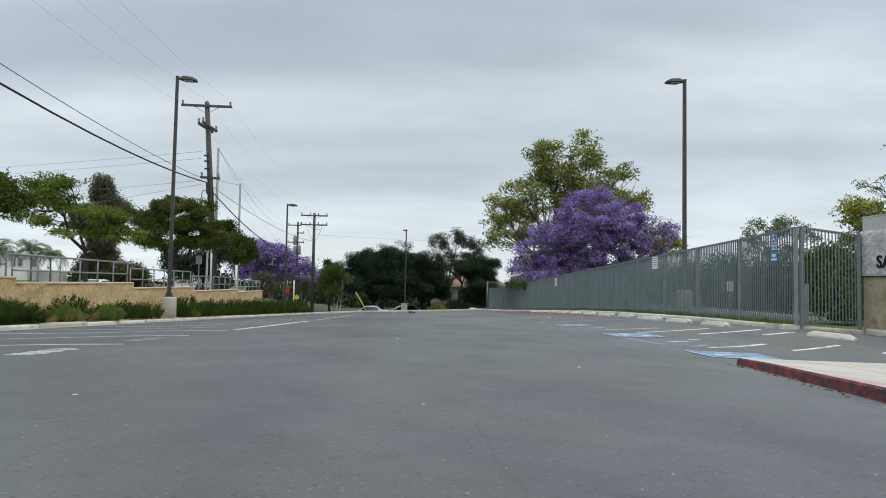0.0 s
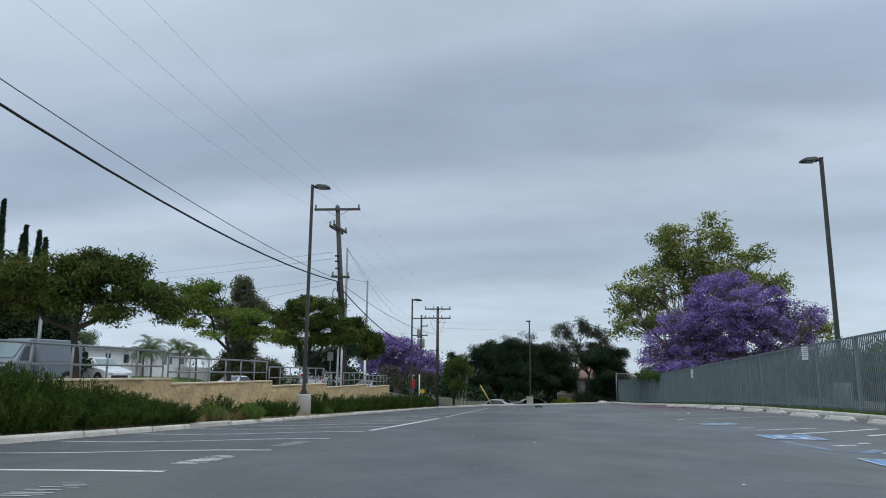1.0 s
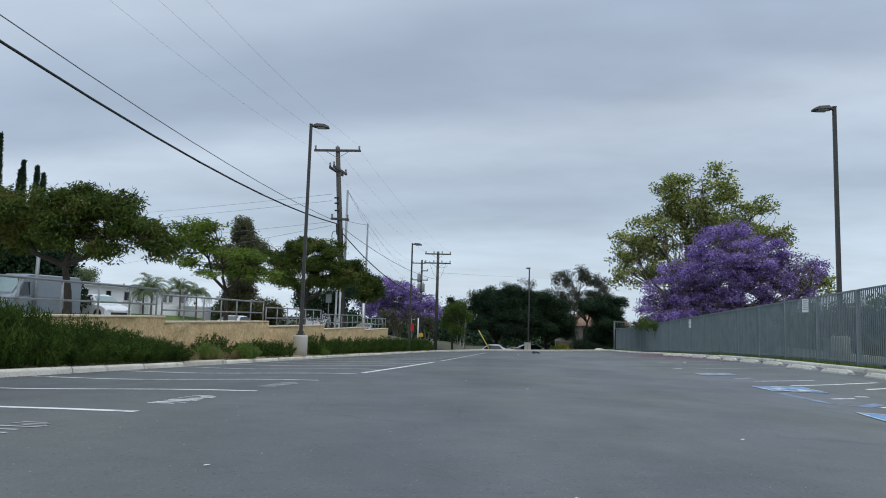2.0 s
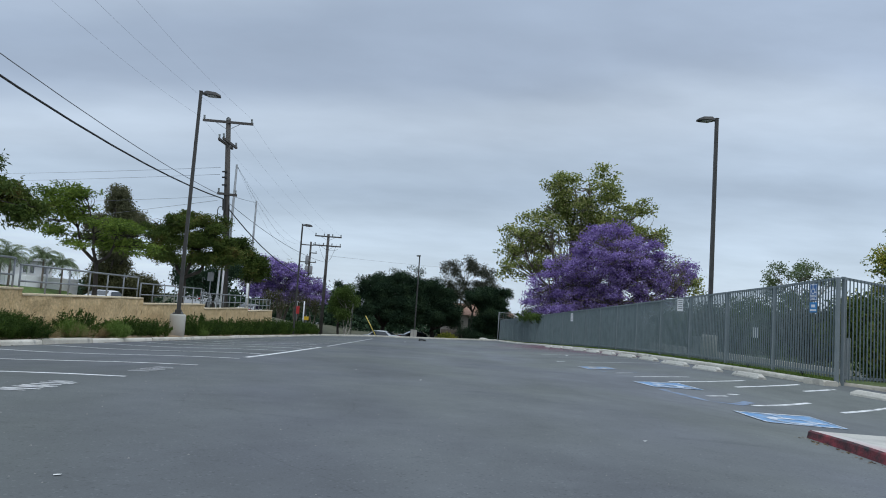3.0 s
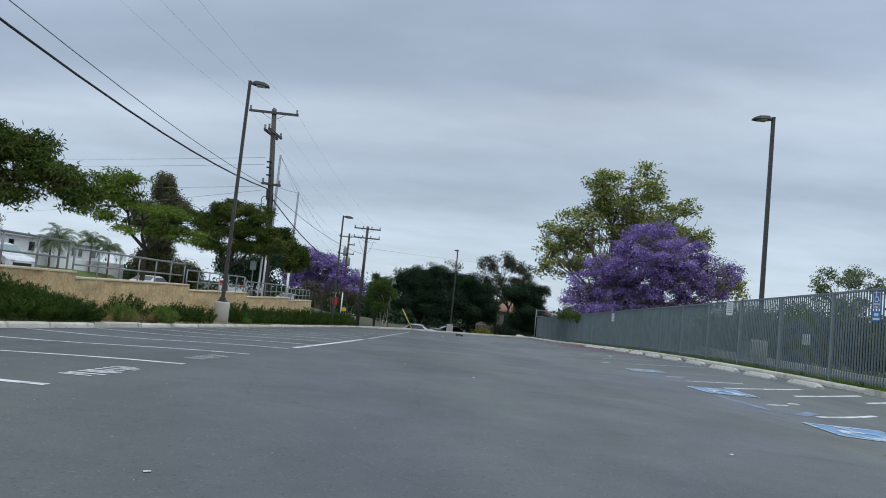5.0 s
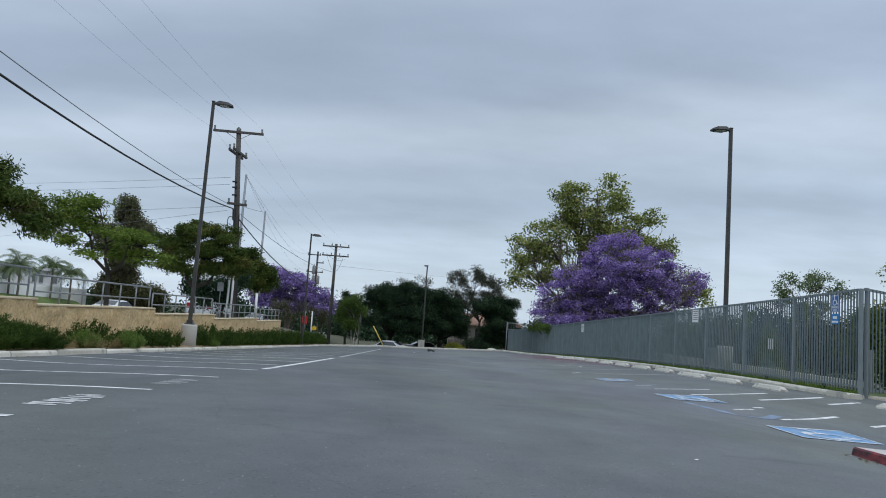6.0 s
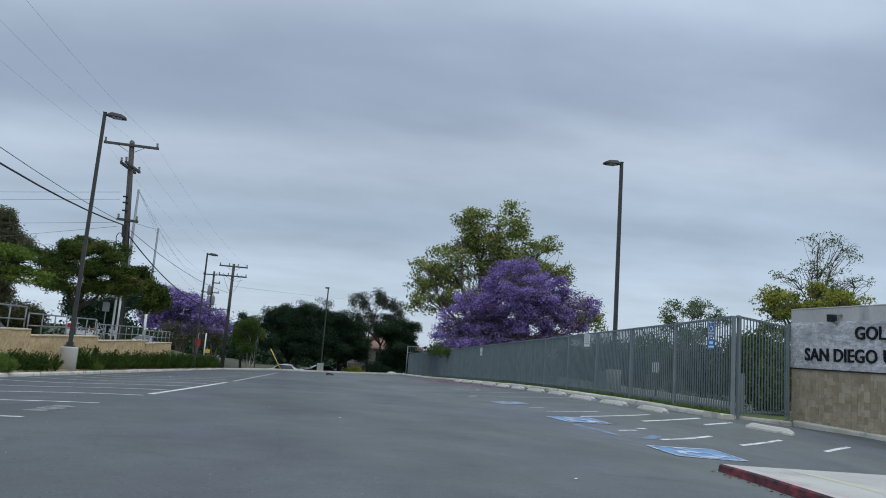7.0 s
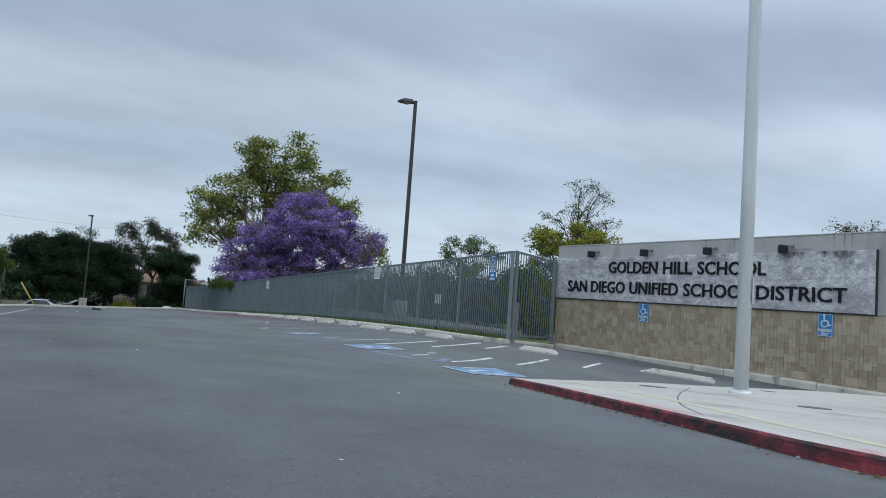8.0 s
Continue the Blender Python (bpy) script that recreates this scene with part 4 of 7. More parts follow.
def build_fence():
    ob = thing("fence", (0, 0, 0), "tall grey steel picket fence on a grass strip", "fence")
    joined = Geo()
    count = 0
    for i in range(FENCE_N + 1):
        y = FENCE_Y0 + FENCE_STEP * i
        z0, z1 = fence_foot(y) - 0.12, fence_top(y) - 0.014
        part("post", Geo().box(FENCE_X - 0.036, FENCE_X + 0.036, y - 0.036, y + 0.036, z0, z1), FENCE_POST, ob, bevel=0.006)
        if i == FENCE_N:
            break
        ya, yb = y + 0.047, y + FENCE_STEP - 0.047
        for name, za, zb in (("top_rail", fence_top(ya) - 0.06, fence_top(yb) - 0.06), ("bottom_rail", fence_foot(ya) + 0.1, fence_foot(yb) + 0.1)):
            g = Geo()
            h, w = 0.05, 0.026
            g.add([(FENCE_X + sx * w, yy, zz + sz) for yy, zz in ((ya, za), (yb, zb)) for sx, sz in ((-1, 0), (1, 0), (1, h), (-1, h))],
                  [(0, 1, 2, 3), (7, 6, 5, 4), (0, 4, 5, 1), (1, 5, 6, 2), (2, 6, 7, 3), (3, 7, 4, 0)])
            part(name, g, FENCE_POST, ob)
        n = 24
        for k in range(n):
            yy = ya + (yb - ya) * (k + 0.5) / n
            lo, hi = fence_foot(yy) + 0.05, fence_top(yy) - 0.012
            g = joined if count >= 280 else Geo()
            g.box(FENCE_X - 0.036, FENCE_X - 0.008, yy - 0.008, yy + 0.008, lo, hi)
            if count < 280:
                part("picket", g, FENCE, ob)
            count += 1
        if i % 2 == 0 or i < 6:
            yy = (ya + yb) / 2
            part("rail_foot", Geo().box(FENCE_X - 0.02, FENCE_X + 0.02, yy - 0.025, yy + 0.025, fence_foot(yy) - 0.1, fence_foot(yy) + 0.1), BLACK, ob)
    part("picket_rest", joined, FENCE_REST, ob, kind="stuff")


def build_gate():
    a, b = Vector((8.96, 13.66, 0)), Vector((11.66, 15.54, 0))
    d = (b - a).normalized()
    length = (b - a).length
    turn = math.degrees(math.atan2(d.y, d.x))
    z0, z1 = -0.42, 1.845
    ob = thing("gate", (a.x, a.y, z0), "closed grey steel picket gate beside the sign wall", "gate", turn=turn)
    h = z1 - z0

    def sill(x):
        """The gate's lower edge follows the kerb down to the wall."""
        return 0.17 - 0.1 * x / length

    part("hinge_post", Geo().box(0.1, 0.165, -0.033, 0.033, -0.1, h - 0.01), FENCE_POST, ob, bevel=0.006)
    part("latch_post", Geo().box(length - 0.09, length - 0.01, -0.04, 0.04, -0.25, h + 0.03), FENCE_POST, ob, bevel=0.006)
    part("top_rail", Geo().box(0.05, length - 0.14, -0.025, 0.025, h - 0.07, h - 0.02), FENCE_POST, ob)
    part("bottom_rail", raked(0.14, length - 0.14, -0.025, 0.025, (sill(0), sill(length)), (sill(0) + 0.05, sill(length) + 0.05)), FENCE_POST, ob)
    part("frame_stile", Geo().box(0.2, 0.235, -0.026, 0.026, 0.1, h - 0.02), FENCE_POST, ob)
    part("lock_box", Geo().box(0.24, 0.42, -0.04, 0.04, 0.15, 1.0), FENCE_POST, ob, bevel=0.006)
    n = 16
    for k in range(n):
        x = 0.25 + (length - 0.36) * (k + 0.5) / n
        part("picket", Geo().box(x - 0.01, x + 0.01, -0.047, -0.027, sill(x) - 0.03, h - 0.03), FENCE, ob)


build_fence()
build_gate()


# ---- the sign wall ----
WALL_A, WALL_DIR = Vector((11.75, 15.56, 0)), Vector((0.15215, -0.98836, 0))
WALL_TURN = math.degrees(math.atan2(WALL_DIR.y, WALL_DIR.x))
WALL_LEN = 10.6


def wall_top(s):
    return 2.24 + 0.0172 * s


def panel_top(s):
    return 1.915 + 0.0165 * s


def build_sign_wall():
    # local x runs along the wall; the side that faces the lot is local -y
    ob = thing("sign_wall", (WALL_A.x, WALL_A.y, 0), "school sign wall of tan blocks and grey concrete", "sign wall", turn=WALL_TURN)
    part("core", Geo().box(0.02, WALL_LEN, 0.02, 0.30, -1.0, 0.80), MORTAR, ob)
    part("upper_wall", raked(0, WALL_LEN, 0.0, 0.33, (0.80, 0.80), (wall_top(0), wall_top(WALL_LEN))), WALL_CONC, ob, bevel=0.012)
    part("wall_coping", raked(-0.01, WALL_LEN + 0.01, -0.01, 0.34, (wall_top(0), wall_top(WALL_LEN)), (wall_top(0) + 0.03, wall_top(WALL_LEN) + 0.03)), WALL_CONC, ob, bevel=0.008)
    # the cast panel: an uneven face standing proud of the wall
    g = Geo()
    nx, nz = 150, 26
    verts = []
    for j in range(nz + 1):
        for i in range(nx + 1):
            x = 0.03 + 8.18 * i / nx
            z = 0.815 + (panel_top(x) - 0.815) * j / nz
            edge = min(i, nx - i, j * 1.0, nz - j) > 0
            r = noise.noise(Vector((x * 9, 0.3, z * 14))) + 0.6 * noise.noise(Vector((x * 22, 4.3, z * 22)))
            verts.append((x, -0.055 - (0.022 * r if edge else -0.008), z))
    g.add(verts, [(j * (nx + 1) + i, j * (nx + 1) + i + 1, (j + 1) * (nx + 1) + i + 1, (j + 1) * (nx + 1) + i) for j in range(nz) for i in range(nx)])
    part("panel_back", raked(0.03, 8.21, -0.04, -0.003, (0.815, 0.815), (panel_top(0), panel_top(8.21))), PANEL, ob)
    part("cast_panel", g, PANEL, ob, "rough mottled grey cast panel", smooth=True)
    # an added black strip draws the shade line below the panel's lower edge
    part("panel_shadow_rail", Geo().box(0.02, 8.22, -0.045, -0.003, 0.79, 0.812), BLACK, ob)
    part("panel_end_strip", Geo().box(8.215, 8.24, -0.05, -0.003, 0.79, panel_top(8.22) + 0.005), BLACK, ob)
    return ob


def build_blocks(ob):
    """Squarish blocks of mixed sizes on a 0.08 m grid, nearest the lot as pieces, the rest joined."""
    rng = random.Random(5)
    shapes, rest, u = {}, Geo(), 0.08
    nx, nz = int(WALL_LEN / u), 20
    taken = set()
    made = 0
    for j in range(nz):
        for i in range(nx):
            if (i, j) in taken:
                continue
            w, h = rng.choice(((2, 2), (2, 2), (1, 2), (1, 2), (2, 3), (3, 2), (1, 1), (2, 1)))
            w, h = min(w, nx - i), min(h, nz - j)
            while w > 1 and any((i + k, j) in taken for k in range(w)):
                w -= 1
            taken.update((i + a, j + b) for a in range(w) for b in range(h))
            o = rng.uniform(-0.008, -0.004)
            x0, z1 = 0.02 + i * u, 0.785 - j * u
            if made < 300 and x0 > 2.4:
                if (w, h) not in shapes:
                    shapes[w, h] = Geo().box(0.002, w * u - 0.002, 0.0, 0.03, 0.002 - h * u, -0.002).mesh("block", BLOCK)
                b = new("block", shapes[w, h])
                b.parent = ob
                b.location = (x0, o, z1)
                made += 1
            else:
                rest.box(x0 + 0.002, x0 + w * u - 0.002, o, o + 0.03, z1 - h * u + 0.002, z1 - 0.002)
    part("low_blocks", rest, BLOCK_REST, ob, kind="stuff")


def letters(ob, body, x0, z_base, cap, width, depth=0.03):
    """Raised letters, each a mesh of its own, along local x on the panel."""
    cu = bpy.data.curves.new("letters", "FONT")
    cu.body, cu.size, cu.extrude, cu.offset = body, 1.0, 0.06, 0.012
    cu.resolution_u = 3
    tmp = new("letters_tmp", cu)
    dg = bpy.context.evaluated_depsgraph_get()
    me = bpy.data.meshes.new_from_object(tmp.evaluated_get(dg))
    bpy.data.objects.remove(tmp)
    bm = bmesh.new()
    bm.from_mesh(me)
    xs = [v.co.x for v in bm.verts]
    ys = [v.co.y for v in bm.verts]
    sx, sz = width / (max(xs) - min(xs)), cap / (max(ys) - min(ys))
    left, low = min(xs), min(ys)
    seen = set()
    for v in bm.verts:
        if v.index in seen:
            continue
        stack, isle = [v], []
        seen.add(v.index)
        while stack:
            w = stack.pop()
            isle.append(w)
            for e in w.link_edges:
                o = e.other_vert(w)
                if o.index not in seen:
                    seen.add(o.index)
                    stack.append(o)
        at = {w.index: k for k, w in enumerate(isle)}
        fs = {f for w in isle for f in w.link_faces}
        g = Geo().add([(x0 + (w.co.x - left) * sx, -0.055 - (w.co.z + 0.06) * depth / 0.12 - 0.002, z_base + (w.co.y - low) * sz) for w in isle],
                      [tuple(at[q.index] for q in f.verts) for f in fs])
        part("letter", g, LETTER, ob)
    bm.free()
    bpy.data.meshes.remove(me)


def wall_flood(ob, s):
    """A small black sign light on its arm, above the panel."""
    lamp = thing("sign_light", tuple(ob.matrix_world @ Vector((s, -0.003, 2.045 + 0.0125 * s))), "small black flood light mounted on the sign wall", "wall light", "sign lights", turn=WALL_TURN + 180)
    part("arm", Geo().tube([(-0.16, 0.0, 0.02), (-0.14, 0.09, 0.02), (-0.06, 0.13, 0.01)], 0.014, 8), SIGN_GREY, lamp, smooth=True)
    part("wall_plate", Geo().tube([(-0.16, -0.002, 0.02), (-0.16, 0.025, 0.02)], 0.035, 12), BOX_GREY, lamp)
    part("knuckle", Geo().tube([(-0.1, 0.13, 0.01), (-0.07, 0.13, 0.01)], 0.024, 10), BLACK, lamp, smooth=True)
    part("housing", Geo().box(-0.08, 0.085, 0.08, 0.21, -0.085, 0.07, pose(0, 0, 0, -14, -6, 16)), BLACK, lamp, bevel=0.016)
    part("visor", Geo().box(-0.09, 0.095, 0.2, 0.225, -0.095, 0.078, pose(0, 0, 0, -14, -6, 16)), BLACK, lamp, bevel=0.006)
    part("lens", Geo().box(-0.065, 0.07, 0.224, 0.229, -0.075, 0.055, pose(0, 0, 0, -14, -6, 16)), GLASS_DARK, lamp)


def wheelchair_figure(parent, cx, y, cz, s, flip=1):
    """The white wheelchair figure on an upright sign that faces local +y; flip mirrors it."""
    def band(pts, w):
        g = Geo()
        for i, ((ua, va), (ub, vb)) in enumerate(zip(pts, pts[1:])):
            d = math.hypot(ub - ua, vb - va)
            tx, tz = (ub - ua) / d * w / 2, (vb - va) / d * w / 2
            yy = y + 0.0004 * (i % 2)
            g.add([(cx + flip * p * s, yy, cz + q * s) for p, q in ((ua - tx - tz, va - tz + tx), (ub + tx - tz, vb + tz + tx), (ub + tx + tz, vb + tz - tx), (ua - tx + tz, va - tz - tx))], [(0, 1, 2, 3)])
        return g
    part("wheel_figure", band([(-0.05 + 0.3 * math.cos(a), -0.2 + 0.3 * math.sin(a)) for a in [radians(125 + 20 * i) for i in range(12)]], 0.09), SIGN_WHITE, parent)
    part("seat_figure", band([(-0.1, 0.4), (-0.08, 0.05), (0.22, 0.03), (0.34, -0.36), (0.46, -0.33)], 0.12), SIGN_WHITE, parent)
    part("head_figure", Geo().add([(cx + flip * (-0.1 + 0.12 * math.cos(2 * math.pi * i / 12)) * s, y, cz + (0.57 + 0.12 * math.sin(2 * math.pi * i / 12)) * s) for i in range(12)], [tuple(range(12))]), SIGN_WHITE, parent)


def flat_text(parent, body, cx, y, cz, height, width, flip=1):
    cu = bpy.data.curves.new("words", "FONT")
    cu.body, cu.size, cu.offset = body, 1.0, 0.04
    tmp = new("words_tmp", cu)
    me = bpy.data.meshes.new_from_object(tmp.evaluated_get(bpy.context.evaluated_depsgraph_get()))
    bpy.data.objects.remove(tmp)
    co = [v.co.copy() for v in me.vertices]
    x0, x1 = min(c.x for c in co), max(c.x for c in co)
    y0, y1 = min(c.y for c in co), max(c.y for c in co)
    g = Geo().add([(cx + flip * ((c.x - x0) / (x1 - x0) - 0.5) * width, y, cz + ((c.y - y0) / (y1 - y0) - 0.5) * height) for c in co], [tuple(p.vertices) for p in me.polygons])
    bpy.data.meshes.remove(me)
    part("words", g, SIGN_WHITE, parent, "white printed words")


def parking_sign(place, turn, w=0.3, h=0.457, blue=SIGN_BLUE, group="accessible parking signs"):
    """A blue accessible parking plate facing local +y; seen from the front, local -x lies to the right."""
    ob = thing("parking_sign", place, "blue and white accessible parking only sign", "sign", group, turn=turn)
    part("plate", Geo().box(-w / 2, w / 2, 0.0, 0.006, 0, h), blue, ob, bevel=0.002)
    g = Geo()
    for x0, x1, z0, z1 in ((-w / 2 + 0.012, w / 2 - 0.012, h - 0.02, h - 0.012), (-w / 2 + 0.012, w / 2 - 0.012, 0.012, 0.02), (-w / 2 + 0.012, -w / 2 + 0.02, 0.02, h - 0.02), (w / 2 - 0.02, w / 2 - 0.012, 0.02, h - 0.02)):
        g.box(x0, x1, 0.006, 0.008, z0, z1)
    part("border", g, SIGN_WHITE, ob)
    wheelchair_figure(ob, 0, 0.009, h * 0.66, w * 0.72, -1)
    flat_text(ob, "PARKING", 0, 0.009, h * 0.275, h * 0.135, w * 0.84, -1)
    flat_text(ob, "ONLY", 0, 0.009, h * 0.115, h * 0.125, w * 0.54, -1)
    return ob


SIGN_WALL = build_sign_wall()
build_blocks(SIGN_WALL)
for word, x0, x1 in (("GOLDEN", 1.87, 3.36), ("HILL", 3.53, 4.31), ("SCHOOL", 4.46, 6.09)):
    letters(SIGN_WALL, word, x0, 1.52, 0.3, x1 - x0)
for word, x0, x1 in (("SAN", 0.49, 1.16), ("DIEGO", 1.31, 2.41), ("UNIFIED", 2.56, 3.96), ("SCHOOL", 4.11, 5.75), ("DISTRICT", 5.89, 7.72)):
    letters(SIGN_WALL, word, x0, 1.0, 0.305, x1 - x0)
for s in (1.3, 2.98, 4.71, 6.45):
    wall_flood(SIGN_WALL, s)
for s in (2.98, 7.31):
    parking_sign(tuple(SIGN_WALL.matrix_world @ Vector((s, -0.016, 0.325))), WALL_TURN + 180)


# ---- lamp posts ----
def lamp_post(place, height, arm, heading, base=True, label="dark bronze parking lot lamp post on a round concrete base", lean=0.0):
    """A square-section pole with one flat lamp head on a short arm; heading is the arm's direction in degrees."""
    ob = thing("street_lamp", place, label, "street lamp", "lamp posts", turn=heading)
    ob.matrix_world = pose(*place, 0, 0, heading) @ pose(0, 0, 0, 0, lean, 0)
    z0 = 0.0
    if base:
        z0 = 0.8
        part("concrete_base", Geo().tube([(0, 0, -0.3), (0, 0, 0.74), (0, 0, 0.78), (0, 0, 0.8)], [0.27, 0.26, 0.25, 0.22], 28), CONCRETE, ob, "pale round concrete base", smooth=True)
        part("base_plate", Geo().box(-0.16, 0.16, -0.16, 0.16, 0.8, 0.83), LAMP_PAINT, ob, bevel=0.006)
        for sx, sy in ((1, 1), (1, -1), (-1, 1), (-1, -1)):
            part("bolt", Geo().tube([(0.12 * sx, 0.12 * sy, 0.83), (0.12 * sx, 0.12 * sy, 0.87)], 0.018, 6), STEEL, ob)
        part("base_cover", Geo().box(-0.1, 0.1, -0.1, 0.1, 0.83, 0.95), LAMP_PAINT, ob, bevel=0.01)
    w = 0.062
    g = Geo()
    g.add([(sx * k, sy * k, z) for z, k in ((z0 + 0.03, w), (height, w * 0.82)) for sx, sy in ((-1, -1), (1, -1), (1, 1), (-1, 1))],
          [(3, 2, 1, 0), (4, 5, 6, 7), (0, 1, 5, 4), (1, 2, 6, 5), (2, 3, 7, 6), (3, 0, 4, 7)])
    part("pole", g, LAMP_PAINT, ob, bevel=0.008)
    part("pole_cap", Geo().box(-0.058, 0.058, -0.058, 0.058, height, height + 0.03), LAMP_PAINT, ob)
    part("arm", Geo().box(0.05, arm, -0.035, 0.035, height - 0.09, height - 0.02), LAMP_PAINT, ob, bevel=0.006)
    head = Geo()
    prof = [(arm - 0.03, 0.10, 0.04), (arm + 0.1, 0.19, 0.065), (arm + 0.4, 0.2, 0.06), (arm + 0.56, 0.14, 0.03)]
    rings = []
    for x, hw, hh in prof:
        z = height - 0.09 - 0.05 * (x - arm)
        rings += [(x, -hw, z), (x, hw, z), (x, hw * 0.8, z + 2 * hh), (x, -hw * 0.8, z + 2 * hh)]
    head.add(rings, [(j * 4 + i, j * 4 + (i + 1) % 4, (j + 1) * 4 + (i + 1) % 4, (j + 1) * 4 + i) for j in range(3) for i in range(4)] + [(3, 2, 1, 0), (12, 13, 14, 15)])
    hd = part("lamp_head", head, LAMP_PAINT, ob, "flat dark lamp head", bevel=0.015)
    part("lens", Geo().box(arm + 0.12, arm + 0.42, -0.14, 0.14, height - 0.128, height - 0.108), LAMP_GLASS, hd)
    return ob


lamp_post((-7.62, 24.35, lot_z(-7, 24.35) + 0.03), 8.63, 0.12, 8, lean=0.1)
lamp_post((10.27, 22.65, lot_z(9, 22.6) + 0.1), 8.14, 0.12, 182, label="dark bronze lamp post behind the steel fence")
lamp_post((-7.15, 47.5, lot_z(-7, 47.5) + 0.1), 7.49, 0.12, 6, base=False, label="dark bronze lamp post in the planting bed")
lamp_post((1.4, 70.0, -2.9), 8.75, 0.05, 250, base=False, label="slim dark lamp post among the far trees")


# ---- utility poles and their wires ----
def sag(a, b, drop, n=16):
    a, b = Vector(a), Vector(b)
    return [a.lerp(b, i / n) - Vector((0, 0, 4 * drop * (i / n) * (1 - i / n))) for i in range(n + 1)]


def crossarm(ob, z, half, turn=0.0, lift=0.0, pins=3, brace=True):
    m = pose(0, 0, z, 0, lift, turn)
    a = part("crossarm", Geo().box(-half, half, -0.16, -0.06, -0.06, 0.06, m), WOOD_POLE, ob, "weathered wooden crossarm")
    for k in range(pins):
        x = -half + 0.08 + (2 * half - 0.16) * k / max(1, pins - 1)
        p = m @ Vector((x, -0.11, 0.06))
        part("insulator", Geo().tube([p, p + Vector((0, 0, 0.06)), p + Vector((0, 0, 0.1)), p + Vector((0, 0, 0.2))], [0.02, 0.06, 0.045, 0.06], 8), BOX_GREY, a)
    if brace:
        for s in (-1, 1):
            part("brace", Geo().tube([m @ Vector((s * half * 0.5, -0.12, -0.05)), (0, -0.1, z - 0.42)], 0.014, 6), STEEL, a)


def main_pole():
    base, top = Vector((-9.1, 36.5, -0.4)), Vector((-9.83, 36.5, 9.83))
    ob = thing("utility_pole", base, "leaning weathered wooden utility pole with crossarms", "utility pole", "utility poles")
    lean = math.degrees(math.atan2(top.x - base.x, top.z - base.z))
    ob.matrix_world = Matrix.Translation(base) @ pose(0, 0, 0, 0, lean, 0)
    h = (top - base).length
    part("pole", Geo().tube([(0, 0, 0), (0, 0, h * 0.5), (0, 0, h)], [0.17, 0.15, 0.12], 14), WOOD_POLE, ob, smooth=True)
    crossarm(ob, h - 0.22, 1.28, 8, -lean - 1.4)
    crossarm(ob, h - 1.32, 1.1, 86, 0, 2, False)
    crossarm(ob, h - 1.36, 1.1, -94, 0, 2, False)
    crossarm(ob, h - 4.05, 0.5, 20, -lean, 2, False)
    for z in (h - 2.9, h - 3.2, h - 3.6):
        part("bracket", Geo().box(-0.22, 0.02, -0.2, -0.1, z, z + 0.07), BLACK, ob)
    part("cable_box", Geo().tube([(-0.1, -0.2, h - 4.9), (-0.1, -0.2, h - 4.3)], 0.07, 10), BLACK, ob)
    loop = [(-0.25 + 0.16 * math.cos(a), -0.2, h - 5.0 + 0.3 * math.sin(a)) for a in [2 * math.pi * i / 16 for i in range(17)]]
    part("cable_loop", Geo().tube(loop, 0.02, 6), CABLE, ob)
    part("riser", Geo().tube([(0.16, -0.08, 0.1), (0.15, -0.08, h - 4.6)], 0.03, 8), BLACK, ob)


def far_pole():
    ob = thing("utility_pole", (-7.43, 66.0, -2.9), "weathered wooden utility pole with two crossarms", "utility pole", "utility poles")
    part("pole", Geo().tube([(0, 0, 0), (0, 0, 9.85)], [0.17, 0.12], 12), WOOD_POLE, ob, smooth=True)
    crossarm(ob, 9.6, 1.25, 4, 0, 4)
    crossarm(ob, 8.72, 1.25, 4, 0, 4)
    part("cable_box", Geo().tube([(0, -0.15, 5.6), (0, -0.15, 5.95)], 0.13, 8), BLACK, ob)


def steel_mast(place, height, r):
    ob = thing("steel_mast", place, "slim pale grey steel mast beside the street", "mast", "steel masts")
    part("shaft", Geo().tube([(0, 0, 0), (0, 0, height)], [r, r * 0.6], 10), STEEL, ob, smooth=True)


main_pole()
far_pole()
steel_mast((-11.3, 45.0, -0.4), 9.4, 0.11)
steel_mast((-10.93, 50.0, -0.7), 8.1, 0.1)


def transformer_pole():
    ob = thing("utility_pole", (-13.65, 100.0, -3.3), "distant utility pole with offset crossarms and transformers", "utility pole", "utility poles")
    part("pole", Geo().tube([(0, 0, 0), (0, 0, 12.25)], [0.19, 0.13], 12), WOOD_POLE, ob, smooth=True)
    for x0, x1, z in ((-1.4, 0.5, 11.75), (-0.1, 0.95, 10.65), (-1.4, 0.95, 9.3)):
        a = part("crossarm", Geo().box(x0, x1, -0.2, -0.08, z - 0.07, z + 0.07), WOOD_POLE, ob, "weathered wooden crossarm")
        for x in (x0 + 0.1, x1 - 0.1):
            part("insulator", Geo().tube([(x, -0.14, z + 0.07), (x, -0.14, z + 0.14), (x, -0.14, z + 0.28)], [0.03, 0.07, 0.06], 8), BOX_GREY, a)
    for z, dx in ((9.6, -0.35), (8.2, -0.32), (8.2, 0.3)):
        can = part("transformer", Geo().tube([(dx, -0.2, z - 0.65), (dx, -0.2, z - 0.6), (dx, -0.2, z + 0.5), (dx, -0.2, z + 0.6)], [0.2, 0.24, 0.24, 0.16], 12), SIGN_GREY, ob, "grey transformer can", smooth=True)
        part("bushing", Geo().tube([(dx, -0.2, z + 0.6), (dx, -0.2, z + 0.85)], 0.05, 8), BOX_GREY, can)


transformer_pole()


def cable(name, pts, r, material, label):
    return solid(name, Geo().tube(pts, r, 6), material, label, "cable", "overhead lines", smooth=True)


